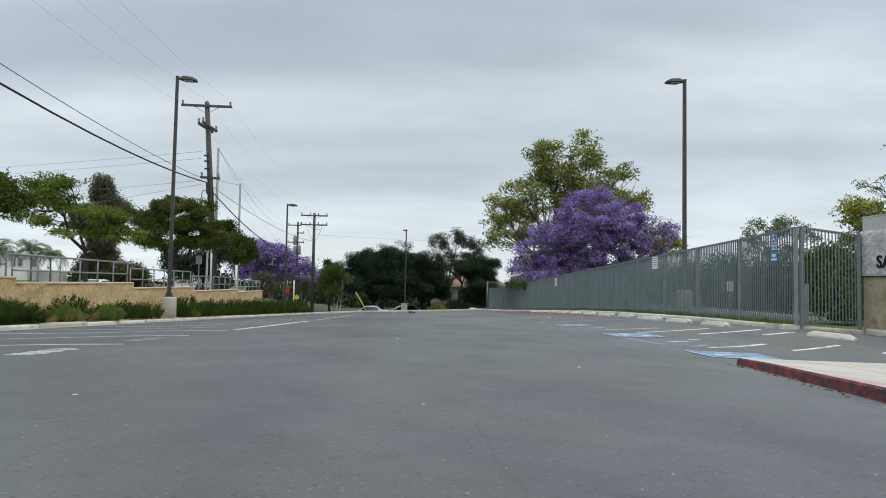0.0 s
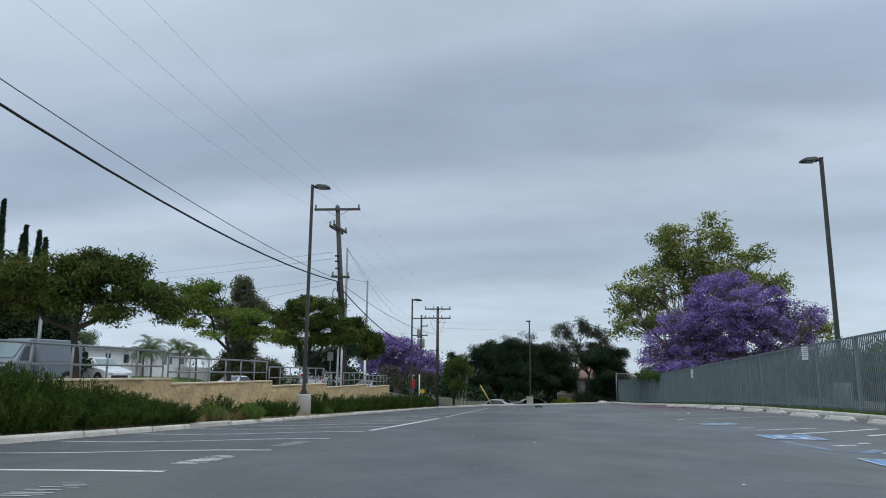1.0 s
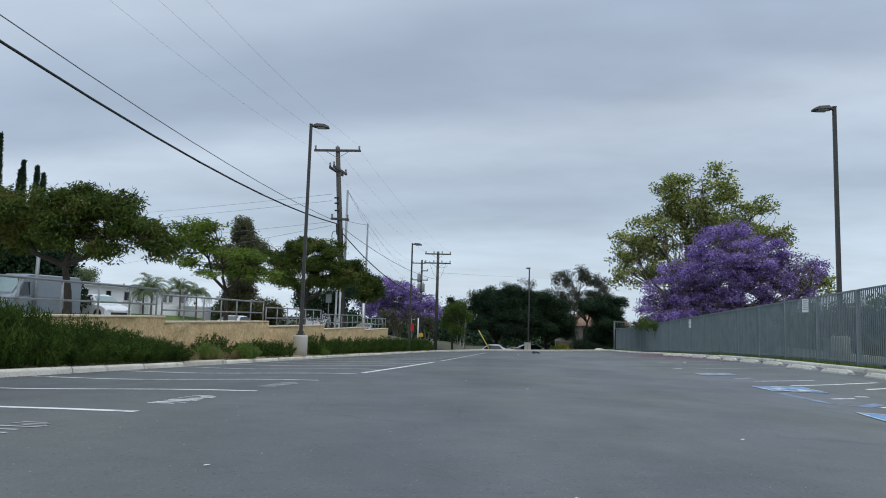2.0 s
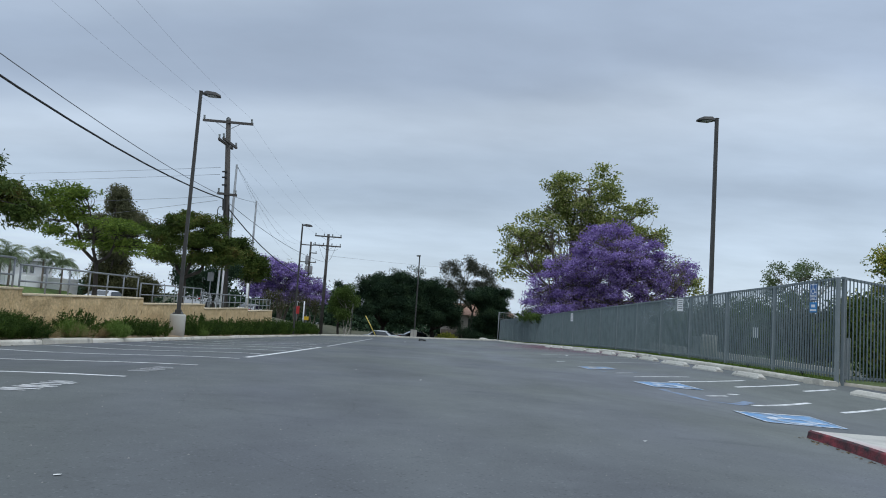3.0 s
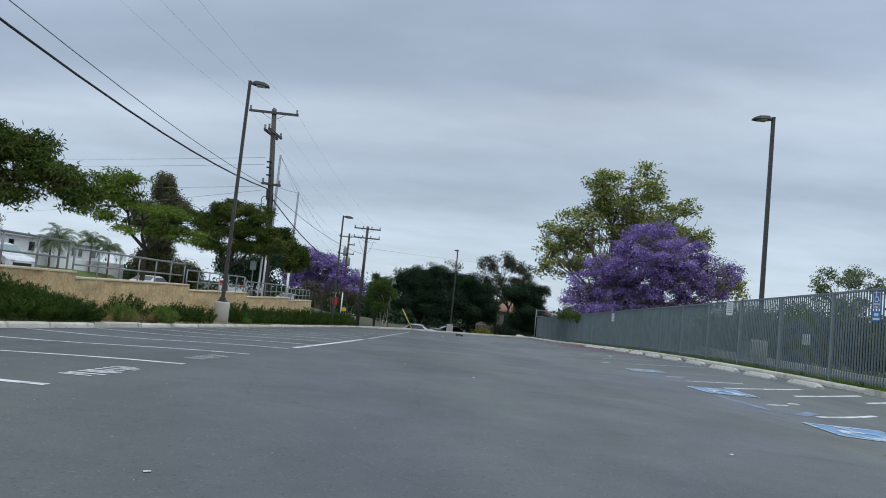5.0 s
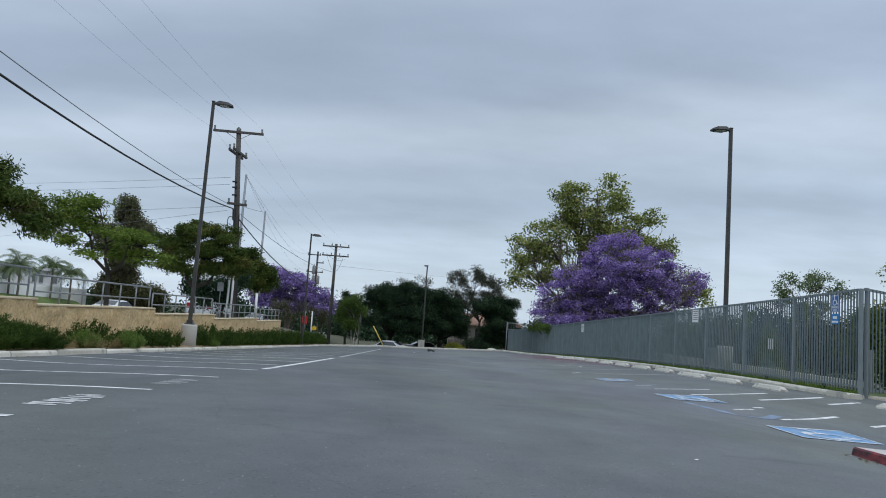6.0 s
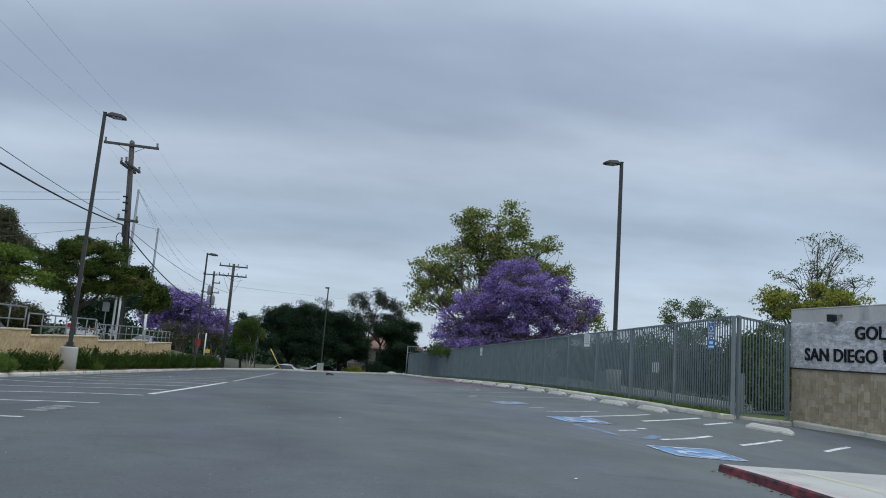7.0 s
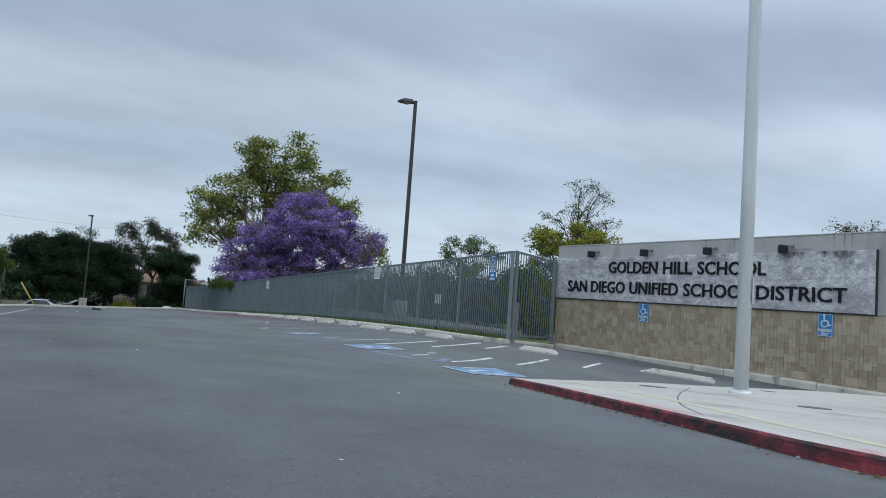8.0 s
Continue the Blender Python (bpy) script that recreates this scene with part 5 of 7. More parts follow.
cable("cable", sag((-9.7, 36.4, 5.55), (-9.6, -8.0, 7.9), 1.35), 0.03, CABLE, "thick black overhead cable between utility poles")
cable("cable", sag((-9.9, 36.4, 5.75), (-9.9, -8.0, 8.2), 0.95), 0.013, WIRE, "grey overhead wire between utility poles")
cable("cable", sag((-11.2, 36.3, 9.75), (-11.0, -8.0, 11.0), 1.3), 0.003, WIRE, "thin grey overhead wire between utility poles")
cable("cable", sag((-9.9, 36.3, 9.95), (-9.9, -8.0, 11.2), 1.35), 0.003, WIRE, "thin grey overhead wire between utility poles")
cable("cable", sag((-8.7, 36.3, 9.95), (-8.8, -8.0, 11.3), 1.2), 0.003, WIRE, "thin grey overhead wire between utility poles")
cable("cable", sag((-9.6, 36.5, 5.3), (-7.43, 65.9, 2.8), 1.2), 0.03, CABLE, "thick black overhead cable sagging to the next pole")
cable("cable", sag((-9.6, 36.5, 5.5), (-7.43, 65.9, 4.25), 0.5), 0.015, WIRE, "grey overhead wire to the next pole")
for x, z in ((-1.15, 6.2), (0, 6.2), (1.15, 6.2)):
    cable("cable", sag((-9.83 + x * 1.1, 36.5, 9.65), (-7.43 + x, 66, z + 0.65), 0.5), 0.0028, WIRE, "thin grey overhead wire to the next pole")
cable("cable", sag((-7.43, 65.85, 4.9), (16.5, 135, 8.9), 0.2), 0.01, WIRE, "grey overhead wire beyond the far pole")

for x0, x1, z in ((-1.1, 1.1, 5.55), (-1.1, 0.1, 4.3), (1.1, 0.1, 4.3)):
    cable("cable", sag((-7.43 + x0 * 0.75, 65.85, 6.0), (-7.43 + x1 * 0.9, 65.8, z), 0.35), 0.012, CABLE, "dark jumper wire looped on the far pole")
SIDE_WIRES = [((-10.0, 36.5, 7.20), (-53.40, 83.24, 12.43), 0.009), ((-10.0, 36.5, 6.83), (-53.40, 83.42, 11.60), 0.009), ((-10.0, 36.5, 5.66), (-53.40, 84.00, 9.02), 0.009), ((-10.0, 36.5, 5.45), (-53.40, 84.50, 5.94), 0.009)]
for a, b, r in SIDE_WIRES:
    cable("cable", sag(a, b, 0.12), r, WIRE, "grey overhead wire across the street")
cable("cable", sag((-11.3, 45, 6.9), (-10.93, 50, 7.3), 0.03), 0.012, WIRE, "grey wire between steel masts")
for dx, dz in ((-1.3, 8.6), (0.5, 8.6), (-1.3, 6.2), (0.8, 6.2)):
    cable("cable", sag((-11.3, 45, 8.95), (-13.65 + dx, 99.9, dz), 1.6), 0.0055, WIRE, "thin grey overhead wire from the steel mast")


# ---- street furniture beyond the retaining wall ----
def sign_post(place, height, label, plate=None, plate_mat=None, r=0.025, mat=None):
    ob = thing("sign_post", place, label, "sign post", "street signs")
    part("post", Geo().tube([(0, 0, 0), (0, 0, height)], r, 8), mat or STEEL, ob, smooth=True)
    if plate:
        w, h, z = plate
        part("plate", Geo().box(-w / 2, w / 2, -0.04, -0.03, z - h / 2, z + h / 2), plate_mat, ob, bevel=0.003)
    return ob


sign_post((-9.2, 35.2, street_z(35)), 2.0, "white pole beside the utility pole", mat=SIGN_WHITE, r=0.05)
sign_post((-9.2, 36.0, street_z(36)), 2.15, "white pole beside the utility pole", mat=SIGN_WHITE, r=0.05)
sign_post((-9.35, 34.3, street_z(34)), 1.75, "small street sign seen from behind on a steel post", (0.3, 0.42, 1.5), STEEL)
sign_post((-9.2, 41.8, street_z(42)), 1.6, "white pole on the street pavement", mat=SIGN_WHITE, r=0.07)
sign_post((-8.6, 58.0, -1.7), 2.15, "red sign on a steel post near the violet trees", (0.42, 0.62, 1.45), SIGN_RED)
sign_post((-7.85, 58.5, -1.85), 1.2, "yellow sign on a steel post near the violet trees", (0.38, 0.3, 0.95), SIGN_YELLOW)
sign_post((-7.9, 57.0, -2.0), 2.5, "white pole near the violet trees", mat=SIGN_WHITE, r=0.05)
sign_post((-24.0, 32.4, ground_z(-24, 32.4)), 3.65, "pale pole across the street beside the van", r=0.09, mat=STEEL)
sign_post((-4.4, 63.0, -2.6), 3.2, "slim dark pole at the far end", r=0.028, mat=LAMP_PAINT)


# ---- vehicles ----
def loft(rings):
    n = len(rings[0])
    g = Geo()
    faces = [(j * n + i, j * n + (i + 1) % n, (j + 1) * n + (i + 1) % n, (j + 1) * n + i) for j in range(len(rings) - 1) for i in range(n)]
    faces += [tuple(reversed(range(n))), tuple(range((len(rings) - 1) * n, len(rings) * n))]
    return g.add([p for r in rings for p in r], faces)


def vehicle(name, place, turn, length, width, stations, paint, label, category, glass, wheel_r=0.34, axles=(0.18, 0.8), lights=True):
    """A car: body lofted through (share of length, floor, waist, roof, roof half-width share); the nose points to local +x."""
    ob = thing(name, place, label, category, "parked vehicles", turn=turn)
    hw = width / 2
    rings = []
    for k, lo, waist, roof, rw in stations:
        x = length * (0.5 - k)
        e = 0.86 if k in (stations[0][0], stations[-1][0]) else 1.0
        rings.append([(x, -hw * e * 0.92, lo), (x, -hw * e, lo + 0.18), (x, -hw * e, waist), (x, -hw * rw, roof - 0.05), (x, -hw * rw * 0.85, roof),
                      (x, hw * rw * 0.85, roof), (x, hw * rw, roof - 0.05), (x, hw * e, waist), (x, hw * e, lo + 0.18), (x, hw * e * 0.92, lo)])
    part("body", loft(rings), paint, ob, smooth=False, bevel=0.03)
    for gname, quads in glass.items():
        for q in quads:
            pts = [(length * (0.5 - k), s * hw, z) for k, s, z in q]
            part(gname, Geo().add(pts, [tuple(range(len(pts)))]), WINDSCREEN if gname == "windscreen" else GLASS_DARK, ob)
    for k in axles:
        for s in (-1, 1):
            x = length * (0.5 - k)
            wh = part("wheel", Geo().tube([(x, s * (hw - 0.2), wheel_r), (x, s * (hw + 0.01), wheel_r)], wheel_r, 20), RUBBER, ob)
            part("rim", Geo().tube([(x, s * (hw + 0.0), wheel_r), (x, s * (hw + 0.02), wheel_r)], wheel_r * 0.6, 16), HUB, wh)
    for k in axles:
        for s in (-1, 1):
            part("wheel_arch", Geo().tube([(length * (0.5 - k), s * (hw - 0.12), wheel_r + 0.03), (length * (0.5 - k), s * (hw + 0.004), wheel_r + 0.03)], wheel_r + 0.075, 20), BLACK, ob)
    part("sill_trim", Geo().box(-length * 0.42, length * 0.42, -hw - 0.006, hw + 0.006, stations[1][1] - 0.02, stations[1][1] + 0.13), BLACK, ob, bevel=0.01)
    if lights:
        z = stations[1][2] - 0.12
        part("grille", Geo().box(length * 0.5 - 0.1, length * 0.5 + 0.012, -hw * 0.62, hw * 0.62, z - 0.36, z - 0.1), BLACK, ob, bevel=0.02)
        part("bumper", Geo().box(length * 0.5 - 0.12, length * 0.5 + 0.016, -hw * 0.8, hw * 0.8, stations[1][1], stations[1][1] + 0.14), BLACK, ob, bevel=0.02)
        for s in (-1, 1):
            part("headlamp", Geo().box(length * 0.5 - 0.12, length * 0.5 - 0.0, s * hw * 0.68 - 0.18, s * hw * 0.68 + 0.18, z - 0.09, z + 0.06), LIGHT_CLEAR, ob, bevel=0.02)
            part("tail_lamp", Geo().box(-length * 0.5 - 0.01, -length * 0.5 + 0.1, s * hw * 0.74 - 0.12, s * hw * 0.74 + 0.12, stations[-1][2] - 0.25, stations[-1][2] + 0.1), LIGHT_RED, ob, bevel=0.02)
    return ob


VAN_ST = [(0.0, 0.35, 0.85, 0.9, 0.9), (0.05, 0.3, 1.0, 1.12, 0.9), (0.17, 0.3, 1.15, 1.35, 0.88), (0.31, 0.3, 1.25, 2.3, 0.82), (0.36, 0.3, 1.3, 2.42, 0.84), (0.97, 0.3, 1.3, 2.42, 0.84), (1.0, 0.35, 1.3, 2.3, 0.84)]
VAN_GL = {"windscreen": [[(0.18, -0.82, 1.46), (0.18, 0.82, 1.46), (0.3, 0.76, 2.27), (0.3, -0.76, 2.27)]],
          "side_window": [[(0.22, s * 1.012, 1.32), (0.35, s * 1.012, 1.34), (0.35, s * 0.93, 2.0), (0.29, s * 0.93, 2.0)] for s in (-1, 1)]}
SUV_ST = [(0.0, 0.35, 0.64, 0.69, 0.88), (0.03, 0.28, 0.8, 0.85, 0.9), (0.1, 0.28, 0.92, 0.97, 0.9), (0.24, 0.28, 1.0, 1.09, 0.88), (0.38, 0.28, 1.05, 1.58, 0.76), (0.5, 0.28, 1.06, 1.68, 0.76), (0.85, 0.28, 1.08, 1.64, 0.74), (0.96, 0.3, 1.08, 1.2, 0.84), (1.0, 0.4, 0.95, 1.05, 0.84)]
SUV_GL = {"windscreen": [[(0.25, -0.78, 1.16), (0.25, 0.78, 1.16), (0.37, 0.68, 1.57), (0.37, -0.68, 1.57)]],
          "rear_window": [[(0.955, 0.76, 1.25), (0.955, -0.76, 1.25), (0.865, -0.68, 1.61), (0.865, 0.68, 1.61)]],
          "side_window": [[(0.31, s * 1.0, 1.1), (0.86, s * 1.0, 1.12), (0.82, s * 0.84, 1.54), (0.42, s * 0.84, 1.52)] for s in (-1, 1)]}
SEDAN_ST = [(0.0, 0.35, 0.6, 0.66, 0.9), (0.05, 0.25, 0.75, 0.8, 0.9), (0.28, 0.25, 0.88, 0.95, 0.88), (0.42, 0.25, 0.92, 1.38, 0.74), (0.55, 0.25, 0.93, 1.43, 0.74), (0.7, 0.25, 0.94, 1.36, 0.74), (0.85, 0.27, 0.95, 1.05, 0.86), (1.0, 0.4, 0.85, 0.95, 0.86)]
SEDAN_GL = {"windscreen": [[(0.29, -0.78, 1.01), (0.29, 0.78, 1.01), (0.41, 0.68, 1.38), (0.41, -0.68, 1.38)]],
            "rear_window": [[(0.84, 0.78, 1.1), (0.84, -0.78, 1.1), (0.71, -0.68, 1.37), (0.71, 0.68, 1.37)]],
            "side_window": [[(0.33, s * 0.995, 0.97), (0.78, s * 0.995, 0.99), (0.69, s * 0.8, 1.33), (0.44, s * 0.8, 1.35)] for s in (-1, 1)]}
vehicle("van", (-25.0, 33.2, ground_z(-25.0, 33)), -101, 5.2, 2.0, VAN_ST, CAR_GREY, "blue-grey panel van parked across the street", "van", VAN_GL)
vehicle("van", (-27.6, 32.6, ground_z(-27.6, 32.6)), -98, 5.2, 2.0, VAN_ST, CAR_GREY, "grey van parked beside another van", "van", VAN_GL)
vehicle("car", (-26.2, 41.2, -0.22), -24, 4.5, 1.85, SUV_ST, CAR_WHITE, "white sport utility car parked on the driveway behind the van", "car", SUV_GL)
vehicle("car", (-13.75, 49.0, ground_z(-13.75, 49.0)), 84, 4.5, 1.85, SUV_ST, CAR_WHITE, "white sport utility car parked with its red tail lamps showing", "car", SUV_GL)
vehicle("car", (-21.0, 51.0, ground_z(-21.0, 51)), 84, 4.4, 1.8, SEDAN_ST, CAR_WHITE, "white saloon car parked along the street", "car", SEDAN_GL)
vehicle("car", (-14.6, 68.5, ground_z(-14.6, 68.5) + 0.15), 84, 4.4, 1.8, SEDAN_ST, CAR_SILVER, "silver saloon car parked near the violet trees", "car", SEDAN_GL)
vehicle("car", (-2.1, 69.6, -3.3), 168, 4.4, 1.8, SEDAN_ST, CAR_SILVER, "silver car parked below the end of the lot", "car", SEDAN_GL)
vehicle("car", (2.0, 78.0, -3.45), 10, 4.4, 1.8, SEDAN_ST, CAR_BLACK, "dark saloon car parked under the far trees", "car", SEDAN_GL)


# ---- buildings ----
def low_building():
    ob = thing("white_building", (-32.3, 54.2, -0.9), "long low white stucco building with a flat roof", "building", turn=-94)
    L2, d, h = 8.6, 6.0, 3.25
    part("wall", Geo().box(-L2 - 1.7, L2, -d, 0, 0, h), WHITE_WALL, ob)
    part("roof", Geo().box(-L2 - 2.2, L2 + 0.5, -d - 0.5, 0.35, h, h + 0.2), ROOF_GREY, ob, bevel=0.02)
    part("fascia", Geo().box(-L2 - 2.2, L2 + 0.5, 0.352, 0.38, h - 0.02, h + 0.22), SIGN_WHITE, ob)
    for x, w2 in ((-9.2, 0.4), (-7.2, 0.3), (-6.2, 0.3), (-2.4, 0.32), (-0.6, 0.35), (1.8, 0.3), (4.6, 0.4), (7.0, 0.4)):
        w = part("window", Geo().box(x - w2, x + w2, -0.06, 0.012, 2.2, 2.9), GLASS_DARK, ob)
        fr = Geo()
        for x0, x1, z0, z1 in ((x - w2 - 0.07, x - w2, 2.13, 2.97), (x + w2, x + w2 + 0.07, 2.13, 2.97), (x - w2, x + w2, 2.9, 2.97), (x - w2, x + w2, 2.13, 2.2)):
            fr.box(x0, x1, -0.05, 0.03, z0, z1)
        part("window_frame", fr, SIGN_WHITE, w)
    for x, z in ((-3.0, 0.25), (2.5, 0.2)):
        part("roof_vent", Geo().tube([(x, -2.0, h + 0.2), (x, -2.0, h + 0.2 + z)], 0.08, 8), STEEL, ob)
    ob2 = thing("garden_wall", (-28.6, 53.0, -1.0), "low white garden wall before the building", "wall", turn=-94)
    for k in range(7):
        x = -8.8 + 2.5 * k
        part("wall_panel", Geo().box(x, x + 2.35, -0.16, 0, 0, 2.0), WHITE_WALL, ob2, bevel=0.02)
        part("pier", Geo().box(x + 2.352, x + 2.498, -0.2, 0.03, 0, 2.06), WHITE_WALL, ob2, bevel=0.01)
    bank = Geo().add([(-28.3, 47.5, 0.3), (-28.3, 60.0, 0.05), (-25.2, 60.0, -1.3), (-25.2, 47.5, -0.75), (-28.3, 47.5, -2.5), (-28.3, 60.0, -2.5), (-25.2, 60.0, -2.5), (-25.2, 47.5, -2.5)],
                     [(0, 3, 2, 1), (4, 5, 6, 7), (0, 1, 5, 4), (1, 2, 6, 5), (2, 3, 7, 6), (3, 0, 4, 7)])
    solid("lawn_bank", bank, LAWN, "sloping green lawn before the white garden wall", "lawn", kind="structure")
    drive = Geo().add([(-36.0, 37.4, 0.25), (-36.0, 47.3, 0.25), (-21.5, 47.3, -0.62), (-21.5, 37.4, -0.35), (-36.0, 37.4, -2.0), (-36.0, 47.3, -2.0), (-21.5, 47.3, -2.0), (-21.5, 37.4, -2.0)],
                      [(0, 3, 2, 1), (4, 5, 6, 7), (0, 1, 5, 4), (1, 2, 6, 5), (2, 3, 7, 6), (3, 0, 4, 7)])
    solid("driveway", drive, CONCRETE, "pale concrete driveway rising from the street", "driveway", kind="structure")


low_building()


def far_house():
    ob = thing("house", (9.0, 97.0, -4.0), "beige two-storey house with a terracotta tile roof", "house", turn=-4)
    part("wall", Geo().box(-3.5, 6.5, 0, 8, 0, 4.1), BEIGE_WALL, ob)
    g = Geo()
    g.add([(-4.3, -0.8, 4.05), (7.3, -0.8, 4.05), (7.3, 8.8, 4.05), (-4.3, 8.8, 4.05), (-2.0, 4, 5.7), (5.0, 4, 5.7)], [(0, 1, 5, 4), (1, 2, 5), (2, 3, 4, 5), (3, 0, 4), (3, 2, 1, 0)])
    part("roof", g, ROOF_TILE, ob)
    for x in (-2.2, 0.8):
        part("window", Geo().box(x - 0.5, x + 0.5, -0.04, 0.01, 2.4, 3.6), GLASS_DARK, ob)
    part("balcony", Geo().box(-3.4, 2.4, -1.1, -0.01, 1.2, 1.9), BARK_GREY, ob, bevel=0.02)


far_house()


# ---- things behind the fence and at the far end ----
def cabinet(place, w, d, h, label, turn=0.0, mat=None):
    ob = thing("utility_cabinet", place, label, "utility box", "utility cabinets", turn=turn)
    part("body", Geo().box(-w / 2, w / 2, -d / 2, d / 2, 0, h), mat or BOX_GREY, ob, bevel=0.02)
    part("lid", Geo().box(-w / 2 - 0.02, w / 2 + 0.02, -d / 2 - 0.02, d / 2 + 0.02, h, h + 0.04), mat or BOX_GREY, ob, bevel=0.01)
    part("door_seam", Geo().box(-0.008, 0.008, -d / 2 - 0.006, -d / 2 - 0.001, 0.08, h - 0.06), BLACK, ob)


cabinet((10.9, 24.4, ground_z(10.9, 24.4)), 0.75, 0.6, 0.78, "grey utility cabinet on grass behind the fence", 90)
cabinet((1.3, 68.0, -2.85), 0.6, 0.5, 1.25, "pale grey utility cabinet at the far end", mat=CONCRETE)


def far_clutter():
    ob = thing("leaning_bar", (-2.1, 64.0, -2.75), "yellow painted steel bar leaning at the lot's end", "bar")
    part("bar", Geo().tube([(0.1, 0, 0.2), (-1.15, 0, 2.3)], 0.045, 8), YELLOW_STEEL, ob, smooth=True)
    part("foot", Geo().box(-0.05, 0.3, -0.15, 0.15, 0, 0.35), CONCRETE, ob, bevel=0.02)
    rng = random.Random(4)
    for _ in range(5):
        g = Geo()
        r = rng.uniform(0.25, 0.5)
        g.ball((0, 0, r * 0.3), r, 9, 6, 0.5)
        rock = solid("rock", g, STOPS, "pale rubble stone at the end of the fence", "rock", "rubble stones")
        x, y = 8.2 + rng.uniform(-0.8, 0.6), 62.8 + rng.uniform(-0.3, 0.8)
        rock.matrix_world = pose(x, y, ground_z(x, y) + 0.1, rng.uniform(-20, 20), rng.uniform(-20, 20), rng.uniform(0, 360)) @ Matrix.Diagonal((1.5, 0.8, 0.7, 1))


far_clutter()


def wire_frame():
    """A pale tube frame with mesh wires that shows above the far end of the fence."""
    ob = thing("mesh_panel", (9.6, 63.4, ground_z(9.6, 63.4)), "pale steel tube frame with wire mesh beyond the fence", "fence panel")
    top = 0.72 - ground_z(9.6, 63.4)
    for x in (-0.72, 0.72):
        part("post", Geo().tube([(x, 0, -0.1), (x, 0, top)], 0.04, 8), STEEL, ob, smooth=True)
    for z in (top - 0.04, top - 0.62):
        part("rail", Geo().tube([(-0.72, 0, z), (0.72, 0, z)], 0.028, 8), STEEL, ob, smooth=True)
    for k in range(9):
        x = -0.6 + 0.15 * k
        part("mesh_wire", Geo().tube([(x, 0, top - 0.62), (x, 0, top - 0.04)], 0.008, 5), STEEL, ob)


wire_frame()


def yard_wall():
    """A low pale wall and a dark hedge line seen between the pickets."""
    ob = thing("yard_wall", (13.2, 24.0, ground_z(13.2, 24)), "low pale concrete wall inside the school yard", "wall")
    part("wall", Geo().box(-0.12, 0.12, -7.5, 13.0, -0.3, 0.2), CONCRETE, ob, bevel=0.01)
    sg = thing("notice_board", (12.95, 24.78, -0.39), "white notice plate on a post in the yard", "sign")
    part("plate", Geo().box(-0.02, 0.02, -0.22, 0.22, 0.74, 1.12), SIGN_WHITE, sg, bevel=0.004)
    part("post", Geo().tube([(0.04, 0, -0.3), (0.04, 0, 1.1)], 0.02, 8), LAMP_PAINT, sg)


yard_wall()

# signs on the fence
def fence_plate(y, z0, z1, w, label, bars):
    ob = thing("fence_sign", (FENCE_X - 0.044, y, z0), label, "sign", "fence signs", turn=90)
    h = z1 - z0
    part("plate", Geo().box(-w / 2, w / 2, 0, 0.005, 0, h), SIGN_WHITE, ob, bevel=0.002)
    for k in range(bars):
        z = h * (0.88 - 0.8 * k / bars)
        part("print_bar", Geo().box(-w * 0.4, w * (0.4 - 0.1 * (k % 2)), 0.005, 0.007, z - h * 0.045, z + h * 0.02), SIGN_GREY, ob)


fence_plate(21.78, 1.06, 1.46, 0.46, "white notice with unreadable grey print on the fence", 5)
fence_plate(36.0, 0.45, 0.86, 0.46, "white notice with unreadable grey print on the fence", 5)
parking_sign((FENCE_X - 0.046, 14.5, 1.34), 90, 0.26, 0.36, SIGN_FADED)
sub = thing("parking_sign", (FENCE_X - 0.046, 14.5, 1.08), "small blue van accessible plate on the fence", "sign", "accessible parking signs", turn=90)
part("plate", Geo().box(-0.13, 0.13, 0, 0.006, 0, 0.22), SIGN_BLUE, sub, bevel=0.002)
part("print_bar", Geo().box(-0.11, 0.11, 0.006, 0.008, 0.03, 0.07), SIGN_WHITE, sub)
part("print_bar", Geo().box(-0.07, 0.07, 0.006, 0.008, 0.11, 0.17), SIGN_WHITE, sub)


# ---- the toy buggy on the asphalt ----
def toy_buggy(place, turn):
    ob = thing("toy_car", place, "small black radio controlled buggy on asphalt", "toy car", turn=turn)
    part("chassis", Geo().box(-0.17, 0.17, -0.06, 0.06, 0.045, 0.075), BLACK, ob, bevel=0.01)
    body = [[(x, -w, 0.07), (x, w, 0.07), (x, w * 0.7, h), (x, -w * 0.7, h)] for x, w, h in ((-0.17, 0.05, 0.10), (-0.08, 0.07, 0.15), (0.02, 0.07, 0.145), (0.1, 0.05, 0.11), (0.2, 0.035, 0.085))]
    part("shell", loft(body), BLACK, ob, bevel=0.008)
    part("rear_wing", Geo().box(-0.23, -0.15, -0.1, 0.1, 0.16, 0.17), BLACK, ob)
    for s in (-1, 1):
        part("wing_stay", Geo().box(-0.19, -0.17, s * 0.05 - 0.006, s * 0.05 + 0.006, 0.1, 0.16), BLACK, ob)
        for x in (-0.15, 0.16):
            w = part("wheel", Geo().tube([(x, s * 0.09, 0.055), (x, s * 0.15, 0.055)], 0.055, 14), RUBBER, ob)
            part("hub", Geo().tube([(x, s * 0.15, 0.055), (x, s * 0.154, 0.055)], 0.025, 10), SIGN_GREY, w)
            part("suspension_arm", Geo().box(x - 0.012, x + 0.012, min(s * 0.05, s * 0.1), max(s * 0.05, s * 0.1), 0.05, 0.062), SIGN_GREY, ob)


BUGGY = (1.5, 46.5)
toy_buggy((BUGGY[0], BUGGY[1], lot_z(*BUGGY)), 15)


